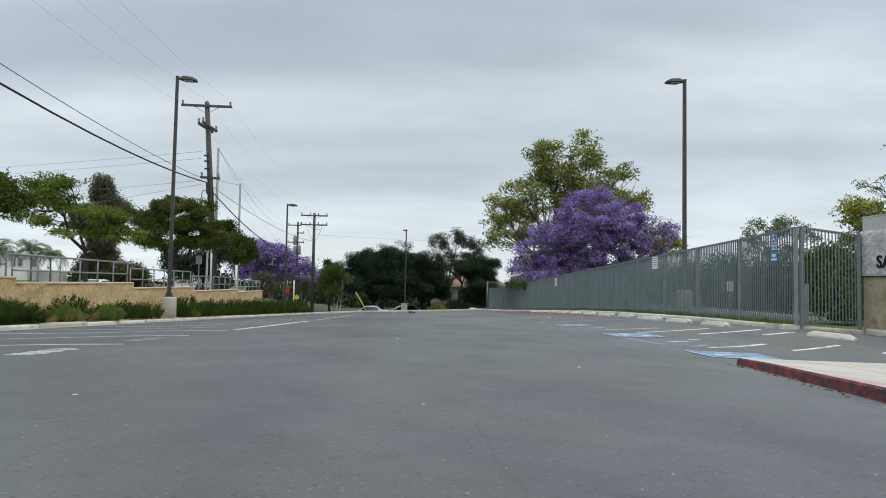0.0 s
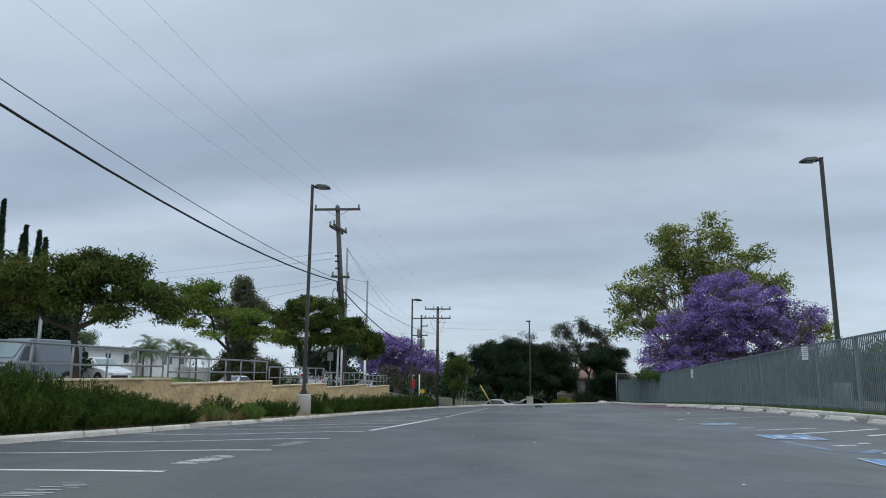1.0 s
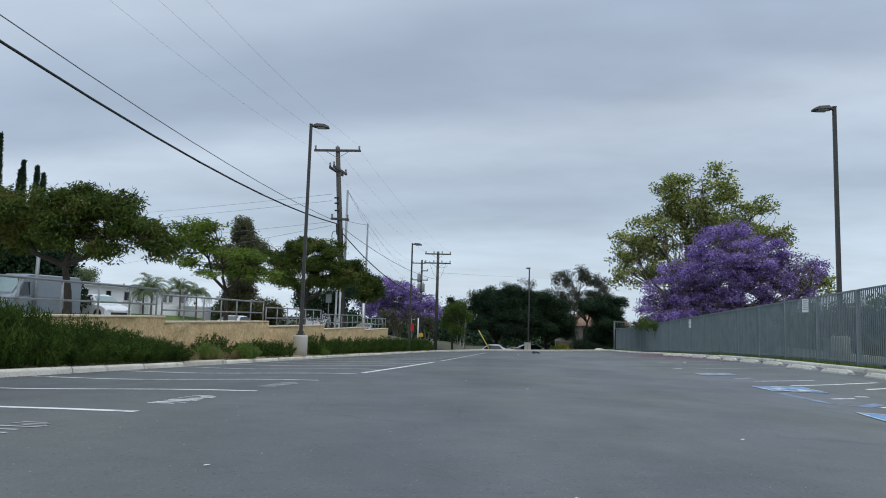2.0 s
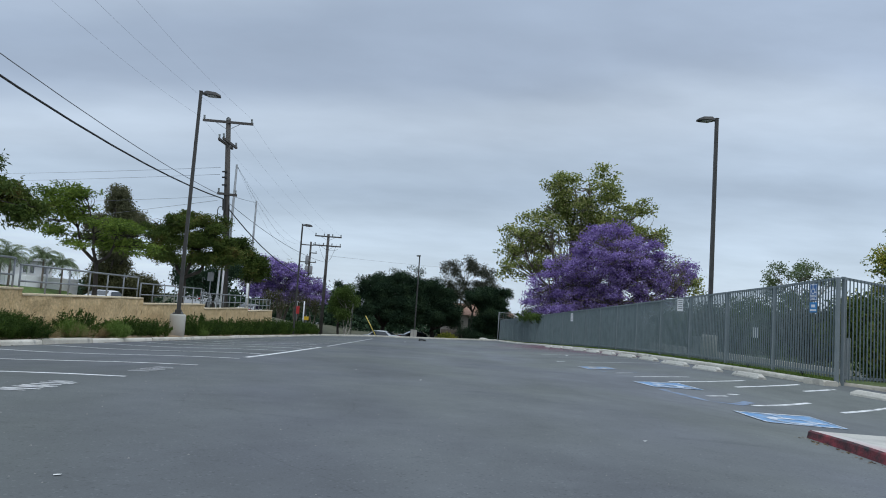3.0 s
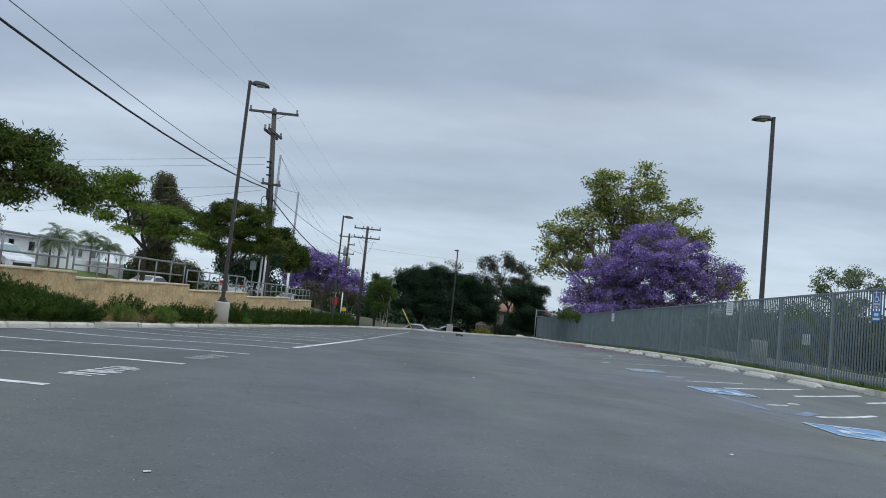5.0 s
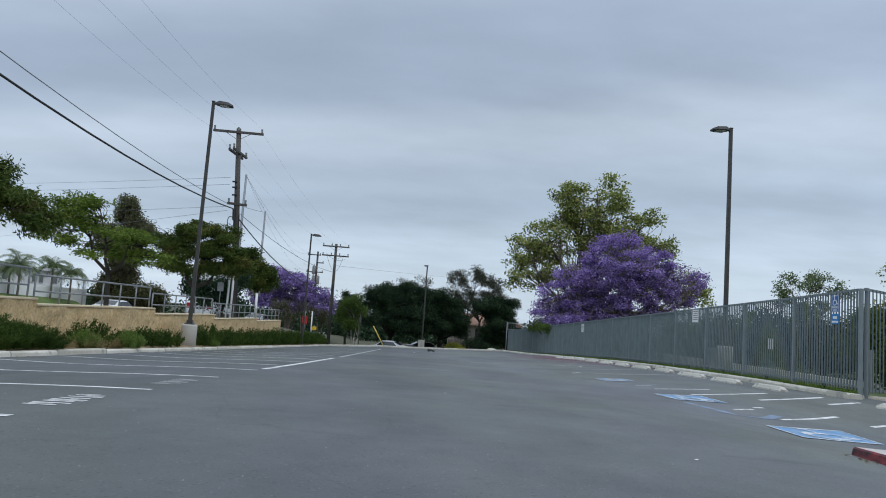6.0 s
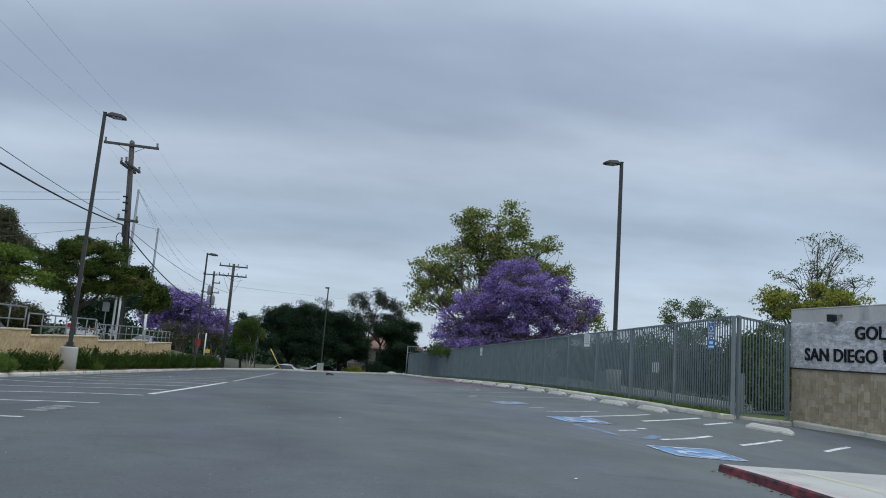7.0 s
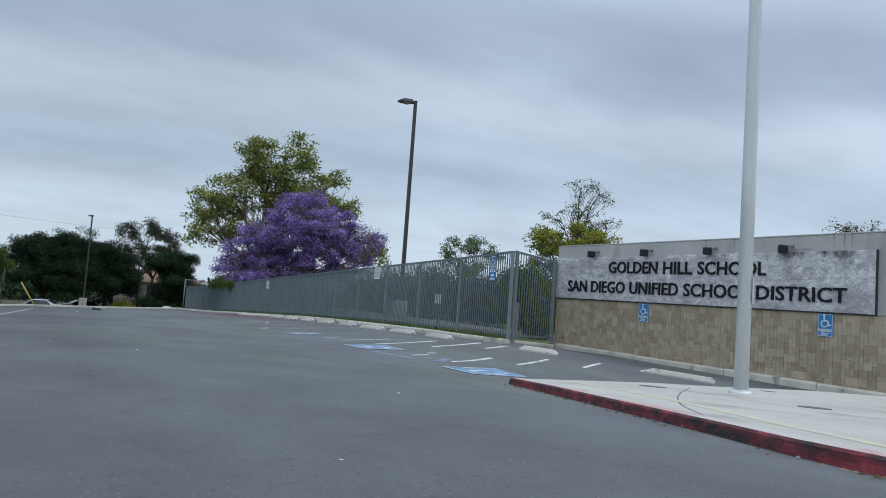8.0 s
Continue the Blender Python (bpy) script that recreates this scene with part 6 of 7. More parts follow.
# ---- planting ----
def clump_points(rng, lobes, n, shell=0.45, depth=1.0):
    """Points in the lobes (x, y, z, radius across, radius up), more towards their outside."""
    lb = np.array(lobes, float)
    w = lb[:, 3] ** 2 * lb[:, 4]
    pick = rng.choice(len(lb), n, p=w ** 0.7 / (w ** 0.7).sum())
    d = rng.normal(size=(n, 3))
    d /= np.linalg.norm(d, axis=1)[:, None]
    r = shell + (1 - shell) * rng.random(n) ** 0.7
    rad = np.stack([lb[pick, 3], lb[pick, 3] * depth, lb[pick, 4]], 1)
    return lb[pick, :3] + d * r[:, None] * rad


def refine(rng, lobes, k=6, shrink=0.46, depth=1.0, thick=1.05):
    """Each lobe broken into smaller ones round its surface, so that the crown's outline is uneven and has gaps."""
    out = []
    for x, y, z, a, b in lobes:
        for _ in range(k):
            d = rng.normal(size=3)
            d /= np.linalg.norm(d)
            q = shrink * rng.uniform(0.65, 1.25)
            r = rng.uniform(0.55, 0.95)
            out.append((x + d[0] * a * r, y + d[1] * a * r * depth, z + d[2] * b * r, a * q, b * q * thick))
    return out


def leaf_quads(rng, centres, per, spread, length, width, up=0.0, flat=0.0):
    """Leaf blades round the clump centres."""
    n = len(centres) * per
    p = np.repeat(centres, per, 0) + np.clip(rng.normal(size=(n, 3)), -1.7, 1.7) * np.asarray(spread)
    d = rng.normal(size=(n, 3))
    d[:, 2] = d[:, 2] * (1 - flat) + up
    d /= np.linalg.norm(d, axis=1)[:, None]
    s = np.cross(d, rng.normal(size=(n, 3)))
    s /= np.linalg.norm(s, axis=1)[:, None] + 1e-9
    ln = (length * rng.uniform(0.6, 1.3, n))[:, None]
    wd = (width * rng.uniform(0.7, 1.3, n))[:, None]
    mid = p + d * ln * 0.5
    return np.stack([p, mid + s * wd / 2, p + d * ln, mid - s * wd / 2], 1)


def limb(g, rng, a, b, r0, r1, n=6, bend=0.12):
    a, b = np.array(a, float), np.array(b, float)
    side = rng.normal(size=3) * np.linalg.norm(b - a) * bend
    lift = np.array((0, 0, np.linalg.norm(b[:2] - a[:2]) * 0.12))
    pts = [a + (b - a) * t + (side + lift) * math.sin(math.pi * t) for t in np.linspace(0, 1, 5)]
    g.tube(pts, list(np.linspace(r0, r1, 5)), n)
    return pts


def tree(name, label, category, foot, lobes, bark, leaf, clumps, per, spread, length, width, trunk_r, fork, seed, shell=0.45, depth=1.0,
         group="", up=0.0, flat=0.0, twigs=30, extra=None, stems=1, trunk_lean=(0, 0), break_up=6, shrink=0.46, core=0.0, thick=1.05, boughs=0):
    """A tapered trunk that may fork into boughs, limbs to every lobe, twigs, and a crown of loose leaves."""
    rng = np.random.default_rng(seed)
    ob = thing(name, foot, label, category, group)
    o = np.array(foot, float)
    lb = [(x - o[0], y - o[1], z - o[2], a, b) for x, y, z, a, b in lobes]
    bare = Geo()
    top = np.array((trunk_lean[0], trunk_lean[1], fork))
    tips = []
    for k in range(stems):
        off = np.array((math.cos(2.4 * k), math.sin(2.4 * k), 0)) * (0.0 if stems == 1 else trunk_r * 1.8)
        end = top + off * (1 if stems == 1 else 3)
        mid = (off + end) / 2 + rng.normal(size=3) * trunk_r * 0.5 * np.array((1, 1, 0))
        bare.tube([off + (0, 0, -0.15), off + (0, 0, 0.12), mid, end], [trunk_r * 1.35, trunk_r, trunk_r * 0.85, trunk_r * 0.72], 10)
        tips.append(end)
    part("trunk", bare, bark, ob, smooth=True)
    arms = Geo()
    forks = []
    if boughs:
        # neighbouring lobes share a bough that leaves the fork steeply
        order = sorted(range(len(lb)), key=lambda i: lb[i][0])
        for ids in np.array_split(order, boughs):
            mean = np.mean([lb[i][:3] for i in ids], axis=0)
            end = top + (mean - top) * np.array((0.5, 0.5, 0.62))
            knee = top + (end - top) * np.array((0.75, 0.75, 0.4))
            arms.tube([top - (0, 0, 0.05), knee, end], [trunk_r * 0.74, trunk_r * 0.6, trunk_r * 0.42], 8)
            forks.append((set(int(i) for i in ids), end))
    for i, (x, y, z, a, b) in enumerate(lb):
        start = next((end for ids, end in forks if i in ids), tips[i % stems])
        pts = limb(arms, rng, start, (x, y, z), trunk_r * (0.36 if boughs else 0.55), max(0.012, trunk_r * 0.13))
        for _ in range(max(2, twigs // len(lb))):
            q = clump_points(rng, [(x, y, z, a, b)], 1, 0.6, depth)[0]
            limb(arms, rng, pts[rng.integers(2, 5)], q, trunk_r * 0.16, 0.006, 4)
    part("branchwork", arms, bark, ob, smooth=True)
    if break_up:
        lb = refine(rng, lb, break_up, shrink, depth, thick) + [(x, y, z, a * core, b * core) for x, y, z, a, b in lb if core]
    c = clump_points(rng, lb, clumps, shell, depth)
    part("crown", quads_mesh("crown", leaf_quads(rng, c, per, spread, length, width, up, flat), leaf), leaf, ob)
    if extra:
        mat, n2, per2, spread2, ln2, wd2, nm = extra
        c2 = clump_points(rng, lb, n2, shell, depth)
        part(nm, quads_mesh(nm, leaf_quads(rng, c2, per2, spread2, ln2, wd2), mat), mat, ob)
    return ob


# street trees beyond the retaining wall
T1 = [(-10.57, 15.0, 3.3, 0.75, 0.36), (-11.45, 14.7, 2.9, 0.94, 0.53), (-12.59, 15.0, 2.81, 1.03, 0.6), (-13.79, 15.0, 2.75, 1.03, 0.6), (-9.97, 15.3, 2.9, 0.72, 0.46), (-9.3, 15.0, 3.05, 0.5, 0.3), (-10.49, 14.6, 2.45, 0.75, 0.42), (-9.58, 15.0, 2.17, 0.54, 0.36), (-8.4, 15.0, 2.4, 0.54, 0.34), (-8.2, 15.0, 2.08, 0.44, 0.25), (-8.95, 15.0, 2.65, 0.49, 0.3), (-11.92, 15.3, 2.28, 0.79, 0.34), (-13.4, 15.0, 2.11, 0.9, 0.39)]
tree("street_tree", "dark green umbrella-shaped tree with rusty tips on the street pavement", "tree", (-10.36, 15.0, street_z(15)), T1, BARK_DARK, LEAF_DARK, 720, 90, (0.13, 0.13, 0.085), 0.12, 0.036, 0.1, 1.35, 11, group="street trees", flat=0.2, up=-0.5, twigs=150, break_up=8, shrink=0.42, core=0.45, thick=0.8, trunk_lean=(-0.18, 0), boughs=3)
T2 = [(-11.66, 24.0, 3.72, 0.85, 0.45), (-12.18, 24.0, 3.2, 0.75, 0.45), (-11.5, 24.0, 3.3, 0.7, 0.35), (-12.06, 24.0, 2.49, 0.8, 0.26), (-11.25, 24.0, 3.09, 0.6, 0.36), (-10.22, 24.0, 2.71, 0.93, 0.36), (-9.47, 24.0, 2.34, 0.85, 0.4), (-10.58, 24.0, 2.13, 1.13, 0.28), (-8.8, 24.0, 1.88, 0.48, 0.22), (-11.0, 24.0, 3.68, 0.44, 0.24), (-9.7, 23.6, 2.55, 0.8, 0.34)]
tree("street_tree", "bright green open-crowned young tree on the street pavement", "tree", (-10.34, 24.0, street_z(24)), T2, BARK_DARK, LEAF_BRIGHT, 210, 48, (0.17, 0.17, 0.06), 0.15, 0.05, 0.085, 1.3, 12, group="street trees", flat=0.45, up=-0.25, twigs=170, break_up=7, shrink=0.36, thick=0.8, trunk_lean=(-0.05, 0), boughs=3)
T3 = [(-11.9, 34.0, 3.5, 0.85, 0.66), (-10.72, 34.0, 3.9, 1.1, 0.55), (-9.3, 34.0, 3.7, 1.15, 0.75), (-8.35, 34.0, 2.7, 0.85, 0.7), (-10.03, 34.0, 2.85, 1.3, 0.62), (-11.62, 34.0, 2.55, 0.75, 0.45), (-8.95, 34.0, 2.3, 0.95, 0.42), (-11.0, 34.0, 2.15, 0.8, 0.3)]
tree("street_tree", "dense dark green tree with spreading layers on the street pavement", "tree", (-10.55, 34.0, street_z(34)), T3, BARK_DARK, LEAF_DARK, 640, 80, (0.16, 0.16, 0.1), 0.14, 0.046, 0.13, 1.4, 13, group="street trees", flat=0.35, up=-0.3, twigs=90, break_up=9, shrink=0.4, core=0.35, thick=0.6, boughs=3)
T4 = [(-10.6, 47.0, 3.12, 0.8, 0.55), (-9.79, 47.0, 2.57, 0.75, 0.6), (-10.38, 47.0, 2.07, 0.85, 0.55), (-9.31, 47.0, 2.15, 0.42, 0.42), (-11.46, 47.0, 2.45, 0.7, 0.6)]
tree("street_tree", "small dense green tree on the street pavement", "tree", (-10.3, 47.0, street_z(47)), T4, BARK_PALE, LEAF_DARK, 420, 44, (0.18, 0.18, 0.11), 0.17, 0.07, 0.1, 1.6, 14, group="street trees", flat=0.3, twigs=24, break_up=9, shrink=0.4, core=0.7)
TD = [(-10.7, 42.0, 1.5, 1.0, 0.9), (-11.6, 41.0, 1.2, 1.0, 0.8), (-12.6, 42.0, 1.6, 0.9, 0.9)]
tree("street_tree", "dark shaded tree behind the utility pole", "tree", (-11.0, 41.5, street_z(41.5)), TD, BARK_DARK, LEAF_FICUS, 520, 18, 0.18, 0.16, 0.08, 0.09, 0.7, 15, group="street trees", twigs=16)
JL = [(-14.11, 72.0, 4.3, 1.6, 0.75), (-15.34, 72.0, 3.5, 1.3, 1.0), (-12.43, 72.0, 3.75, 1.8, 0.9), (-10.59, 72.0, 2.92, 1.75, 1.0), (-8.89, 72.0, 2.12, 1.05, 0.85), (-11.86, 71.5, 2.47, 2.1, 0.95), (-13.7, 71.5, 2.65, 1.8, 0.95), (-10.03, 71.5, 1.68, 1.9, 0.6), (-16.23, 72.0, 2.32, 0.95, 1.4), (-12.76, 71.5, 1.66, 2.2, 0.6), (-8.2, 72.0, 1.2, 0.8, 0.7), (-12.0, 71.5, 0.9, 2.2, 0.7), (-9.3, 71.5, 0.7, 1.4, 0.7), (-14.5, 71.5, 1.2, 1.6, 0.9)]
tree("jacaranda", "violet flowering jacaranda beside the street", "tree", (-12.4, 72.5, ground_z(-12.4, 72.5)), JL, BARK_GREY, BLOSSOM, 1500, 28, (0.26, 0.26, 0.12), 0.15, 0.1, 0.16, 2.2, 16, group="jacarandas", stems=3, twigs=120, break_up=16, shrink=0.28, core=0.4, flat=0.5,
     extra=(LEAF_OLIVE, 300, 14, 0.25, 0.2, 0.08, "brown_leaves"))
BR = [(-11.81, 68.0, 0.85, 1.15, 0.5), (-10.03, 68.0, 0.9, 1.25, 0.48), (-12.84, 68.0, 0.65, 0.7, 0.45), (-8.7, 68.5, 0.7, 0.8, 0.4)]
for k, (lobe, dx) in enumerate(zip(BR, (0.1, -0.2, 0.15, 0.0))):
    x, y = lobe[0] + dx, lobe[1]
    tree("young_tree", "thin brownish-leaved tree on bare grey stems", "tree", (x, y, ground_z(x, y)), [(lobe[0], y, lobe[2] - 0.35, lobe[3] * 0.75, 0.8), (lobe[0] + 0.35, y, lobe[2] - 1.1, lobe[3] * 0.5, 0.5)], BARK_GREY, LEAF_OLIVE, 90, 14, 0.2, 0.14, 0.06, 0.07, 1.7, 160 + k, group="brownish young trees", stems=2, twigs=40, break_up=7, shrink=0.4)

# the jacaranda and the tall tree behind the fence
JR = [(14.3, 49.5, 6.0, 2.6, 1.6), (12.1, 49.5, 4.4, 2.0, 1.4), (16.8, 49.5, 5.3, 2.3, 1.45), (10.4, 49.0, 2.5, 1.7, 1.4), (13.2, 48.2, 3.5, 2.7, 1.8), (16.2, 48.5, 3.8, 2.5, 1.3), (18.9, 49.5, 3.9, 2.0, 1.4), (9.3, 49.0, 1.5, 1.2, 0.95), (12.0, 48.0, 1.6, 1.9, 0.9), (20.4, 49.5, 4.8, 0.8, 0.6), (18.3, 49.5, 5.0, 1.4, 0.9), (15.3, 49.5, 7.2, 1.0, 0.7), (14.8, 47.2, 4.9, 2.2, 1.3), (11.2, 47.6, 0.9, 1.9, 0.9), (14.2, 47.4, 1.7, 2.1, 0.9), (17.4, 48.0, 2.3, 1.6, 0.6), (14.4, 50.6, 2.3, 2.8, 1.3), (11.8, 50.4, 2.0, 1.8, 1.1)]
tree("jacaranda", "large violet flowering jacaranda behind the steel fence", "tree", (14.6, 50.2, ground_z(14.6, 50)), JR, BARK_GREY, BLOSSOM, 2300, 32, (0.22, 0.22, 0.11), 0.13, 0.095, 0.26, 2.2, 21, group="jacarandas", stems=3, shell=0.45, twigs=560, break_up=34, shrink=0.18, flat=0.4, core=0.25,
     extra=(LEAF_OLIVE, 520, 12, 0.25, 0.2, 0.07, "brown_leaves"))
SY = [(16.8, 66.0, 10.6, 2.5, 1.8), (15.6, 66.0, 11.6, 1.9, 1.5), (17.3, 66.0, 13.2, 3.2, 2.2), (14.4, 66.0, 13.5, 2.0, 1.2), (19.6, 66.0, 10.8, 2.3, 1.8), (13.9, 66.0, 10.7, 1.7, 1.0), (12.6, 66.0, 8.6, 2.9, 1.6), (18.5, 66.0, 8.6, 3.8, 2.7), (22.0, 66.0, 8.6, 2.5, 1.9), (22.6, 66.0, 11.7, 1.3, 0.7), (10.8, 66.0, 7.9, 2.2, 1.5), (10.2, 66.0, 5.8, 1.7, 1.9), (24.1, 66.0, 8.6, 1.3, 1.4), (15.3, 66.0, 5.7, 3.3, 2.6), (26.6, 66.0, 5.2, 1.8, 1.4), (27.6, 66.0, 4.4, 1.2, 1.0)]
tree("sycamore", "tall olive-green sycamore with an open ragged crown", "tree", (17.5, 66.5, ground_z(17.5, 66)), SY, BARK_GREY, LEAF_SYC, 1150, 30, (0.34, 0.34, 0.2), 0.24, 0.17, 0.3, 4.0, 22, shell=0.3, twigs=420, break_up=22, shrink=0.27, flat=0.45, core=0.2)
VN = [(8.95, 47.4, 0.6, 0.6, 0.3), (8.95, 44.6, 0.5, 0.5, 0.22), (8.95, 50.3, 0.5, 0.5, 0.22)]
tree("creeper", "green creeper growing over the steel fence", "shrub", (9.35, 46.5, ground_z(9.35, 46.5)), VN, BARK_DARK, LEAF_SOFT, 150, 14, (0.1, 0.22, 0.1), 0.14, 0.07, 0.05, 1.2, 23, depth=2.0, twigs=16)

# far end of the lot
F1 = [(-2.71, 75.0, 2.5, 2.3, 1.75), (0.3, 75.0, 3.2, 2.5, 1.55), (-0.65, 75.0, 0.75, 4.1, 1.75), (-3.8, 75.0, 0.8, 1.6, 1.6), (-0.8, 74.5, 1.6, 3.4, 1.6)]
tree("ficus", "broad dark green tree with a dense round crown", "tree", (-1.9, 75.2, -3.1), F1, BARK_DARK, LEAF_FICUS, 950, 130, (0.34, 0.34, 0.2), 0.15, 0.09, 0.32, 1.5, 31, shell=0.7, group="far dark trees", twigs=60, break_up=15, shrink=0.3, core=0.75, flat=0.3, up=0.3)
F2 = [(2.7, 77.0, 2.4, 2.2, 1.6), (4.4, 77.0, 2.0, 1.3, 1.1), (4.1, 77.0, 0.6, 2.3, 1.8), (2.4, 76.5, 0.4, 2.6, 1.4), (5.2, 77.5, 0.0, 1.3, 1.4)]
tree("ficus", "broad dark green tree with a dense round crown", "tree", (3.4, 77.3, -3.2), F2, BARK_DARK, LEAF_FICUS, 850, 120, (0.34, 0.34, 0.2), 0.15, 0.09, 0.3, 1.5, 32, shell=0.7, group="far dark trees", twigs=60, break_up=15, shrink=0.3, core=0.75, flat=0.3, up=0.3)
EU = [(6.19, 95.0, 6.1, 1.25, 1.4), (9.08, 95.0, 6.6, 1.95, 1.4), (11.33, 95.0, 5.3, 1.4, 1.7), (7.29, 95.0, 4.1, 2.0, 1.4), (9.57, 95.0, 3.8, 1.7, 1.1), (11.9, 95.0, 3.2, 1.2, 1.4), (6.9, 95.0, 2.5, 1.5, 1.1), (9.2, 95.0, 2.2, 1.6, 1.0)]
tree("eucalyptus", "tall grey-green eucalyptus with gaps in its crown", "tree", (8.6, 95.4, -4.0), EU, BARK_DARK, LEAF_EUC, 520, 40, (0.3, 0.3, 0.24), 0.2, 0.1, 0.2, 4.5, 33, shell=0.4, twigs=140, break_up=16, shrink=0.25, core=0.15, stems=2)
D3 = [(10.0, 85.0, 2.2, 1.8, 1.5), (11.6, 85.0, 1.9, 1.6, 1.8), (10.4, 85.0, -1.2, 2.1, 1.9), (8.9, 85.0, 2.6, 1.2, 1.0), (12.9, 85.0, -0.8, 1.5, 1.8), (10.6, 84.5, 0.4, 1.9, 1.3)]
tree("ficus", "dark green tree beside the far house", "tree", (10.9, 85.3, -3.6), D3, BARK_DARK, LEAF_FICUS, 750, 110, (0.34, 0.34, 0.2), 0.16, 0.1, 0.28, 1.8, 34, shell=0.65, group="far dark trees", twigs=60, break_up=12, shrink=0.32, core=0.7)
GT = [(-5.49, 66.0, 1.1, 0.95, 0.75), (-5.76, 66.0, 0.2, 1.05, 0.65), (-5.13, 66.0, 1.6, 0.6, 0.5), (-4.6, 66.0, 0.65, 0.55, 0.55), (-5.6, 66.0, -0.6, 0.8, 0.5)]
tree("young_tree", "slender mid-green tree at the far end", "tree", (-5.1, 66.2, -2.9), GT, BARK_PALE, LEAF_SOFT, 900, 18, 0.2, 0.14, 0.07, 0.07, 1.2, 35, twigs=30, stems=3)
PN = [(-6.9, 78.0, 2.4, 0.7, 0.5), (-7.3, 78.0, 1.7, 0.7, 0.5), (-6.5, 78.0, 1.8, 0.7, 0.5), (-7.0, 78.0, 0.7, 1.0, 0.9)]
tree("pine", "dark pine behind the slender tree", "tree", (-6.9, 78.0, -3.1), PN, BARK_DARK, LEAF_FICUS, 170, 40, (0.22, 0.22, 0.12), 0.26, 0.07, 0.14, 2.6, 36, twigs=20)

SH = [(8.2, 82.0, -2.3, 1.5, 1.1), (9.6, 82.0, -2.7, 1.2, 0.8)]
tree("large_shrub", "dark green shrub before the far house", "shrub", (8.6, 82.2, ground_z(8.6, 82.2)), SH, BARK_DARK, LEAF_FICUS, 520, 16, 0.22, 0.16, 0.08, 0.08, 0.4, 37, twigs=16, core=0.5)

# across the street
PI = [(-24.98, 60.5, 8.1, 0.94, 1.5), (-23.28, 60.5, 6.4, 1.15, 1.1), (-26.62, 60.5, 5.9, 0.85, 0.9), (-24.21, 60.5, 5.9, 1.25, 1.3), (-24.6, 60.5, 4.0, 1.6, 1.5)]
tree("conifer", "tall narrow brownish-green tree across the street", "tree", (-25.0, 60.5, ground_z(-25, 60)), PI, BARK_DARK, LEAF_CONIFER, 2200, 18, 0.2, 0.2, 0.09, 0.2, 3.0, 41, twigs=30, core=0.8)
BD = [(-24.21, 61.0, 1.4, 1.8, 1.3), (-22.4, 61.0, 0.9, 1.5, 1.1), (-26.0, 61.0, 1.1, 1.5, 1.2), (-24.0, 61.5, 0.0, 2.8, 1.0), (-25.0, 61.3, 2.4, 1.5, 1.0)]
tree("large_shrub", "large brownish-olive shrub across the street", "shrub", (-24.4, 61.0, ground_z(-24.4, 61)), BD, BARK_DARK, LEAF_OLIVE, 1900, 22, 0.24, 0.18, 0.09, 0.14, 0.5, 42, twigs=20, core=0.75)
DL = [(-28.6, 38.5, 3.0, 2.4, 2.2), (-30.0, 37.0, 3.6, 2.6, 2.4), (-32.5, 32.0, 3.8, 2.6, 2.4), (-28.5, 38.5, 1.2, 2.4, 1.3)]
tree("large_shrub", "dark dense trees behind the parked vans", "tree", (-29.0, 36.0, ground_z(-29, 36)), DL, BARK_DARK, LEAF_FICUS, 2600, 22, 0.3, 0.26, 0.13, 0.2, 1.5, 43, shell=0.6, twigs=20, core=0.8)
LT = [(-40.2, 58.0, 4.2, 1.3, 0.9), (-38.4, 58.0, 3.8, 1.3, 0.8), (-39.3, 58.0, 3.0, 1.9, 0.8)]
tree("garden_tree", "light green tree behind the white building", "tree", (-39.3, 58.3, ground_z(-39.3, 58.3)), LT, BARK_GREY, LEAF_PALM, 420, 18, 0.2, 0.16, 0.09, 0.12, 2.6, 44, twigs=40, break_up=9, shrink=0.36)
for cx, cy, top in ((-39.4, 48.0, 13.6), (-37.9, 48.5, 10.9), (-37.3, 48.0, 11.5), (-36.3, 48.2, 11.1), (-35.6, 48.0, 10.5)):
    rng = np.random.default_rng(int(top * 100))
    z0 = ground_z(cx, cy)
    ob = thing("cypress", (cx, cy, z0), "tall narrow dark green cypress", "tree", "cypresses")
    h = top - z0
    part("trunk", Geo().tube([(0, 0, -0.1), (0, 0, h * 0.9)], [0.16, 0.02], 8), BARK_DARK, ob, smooth=True)
    t = rng.random(1500) ** 0.8
    a = rng.random(1500) * 6.283
    r = (0.95 * (1 - t) ** 0.9 + 0.01) * rng.uniform(0.6, 1.0, 1500)
    c = np.stack([r * np.cos(a), r * np.sin(a), 0.5 + t * (h - 0.5)], 1)
    part("crown", quads_mesh("crown", leaf_quads(rng, c, 10, 0.05, 0.2, 0.06, up=2.4), LEAF_FICUS), LEAF_FICUS, ob)


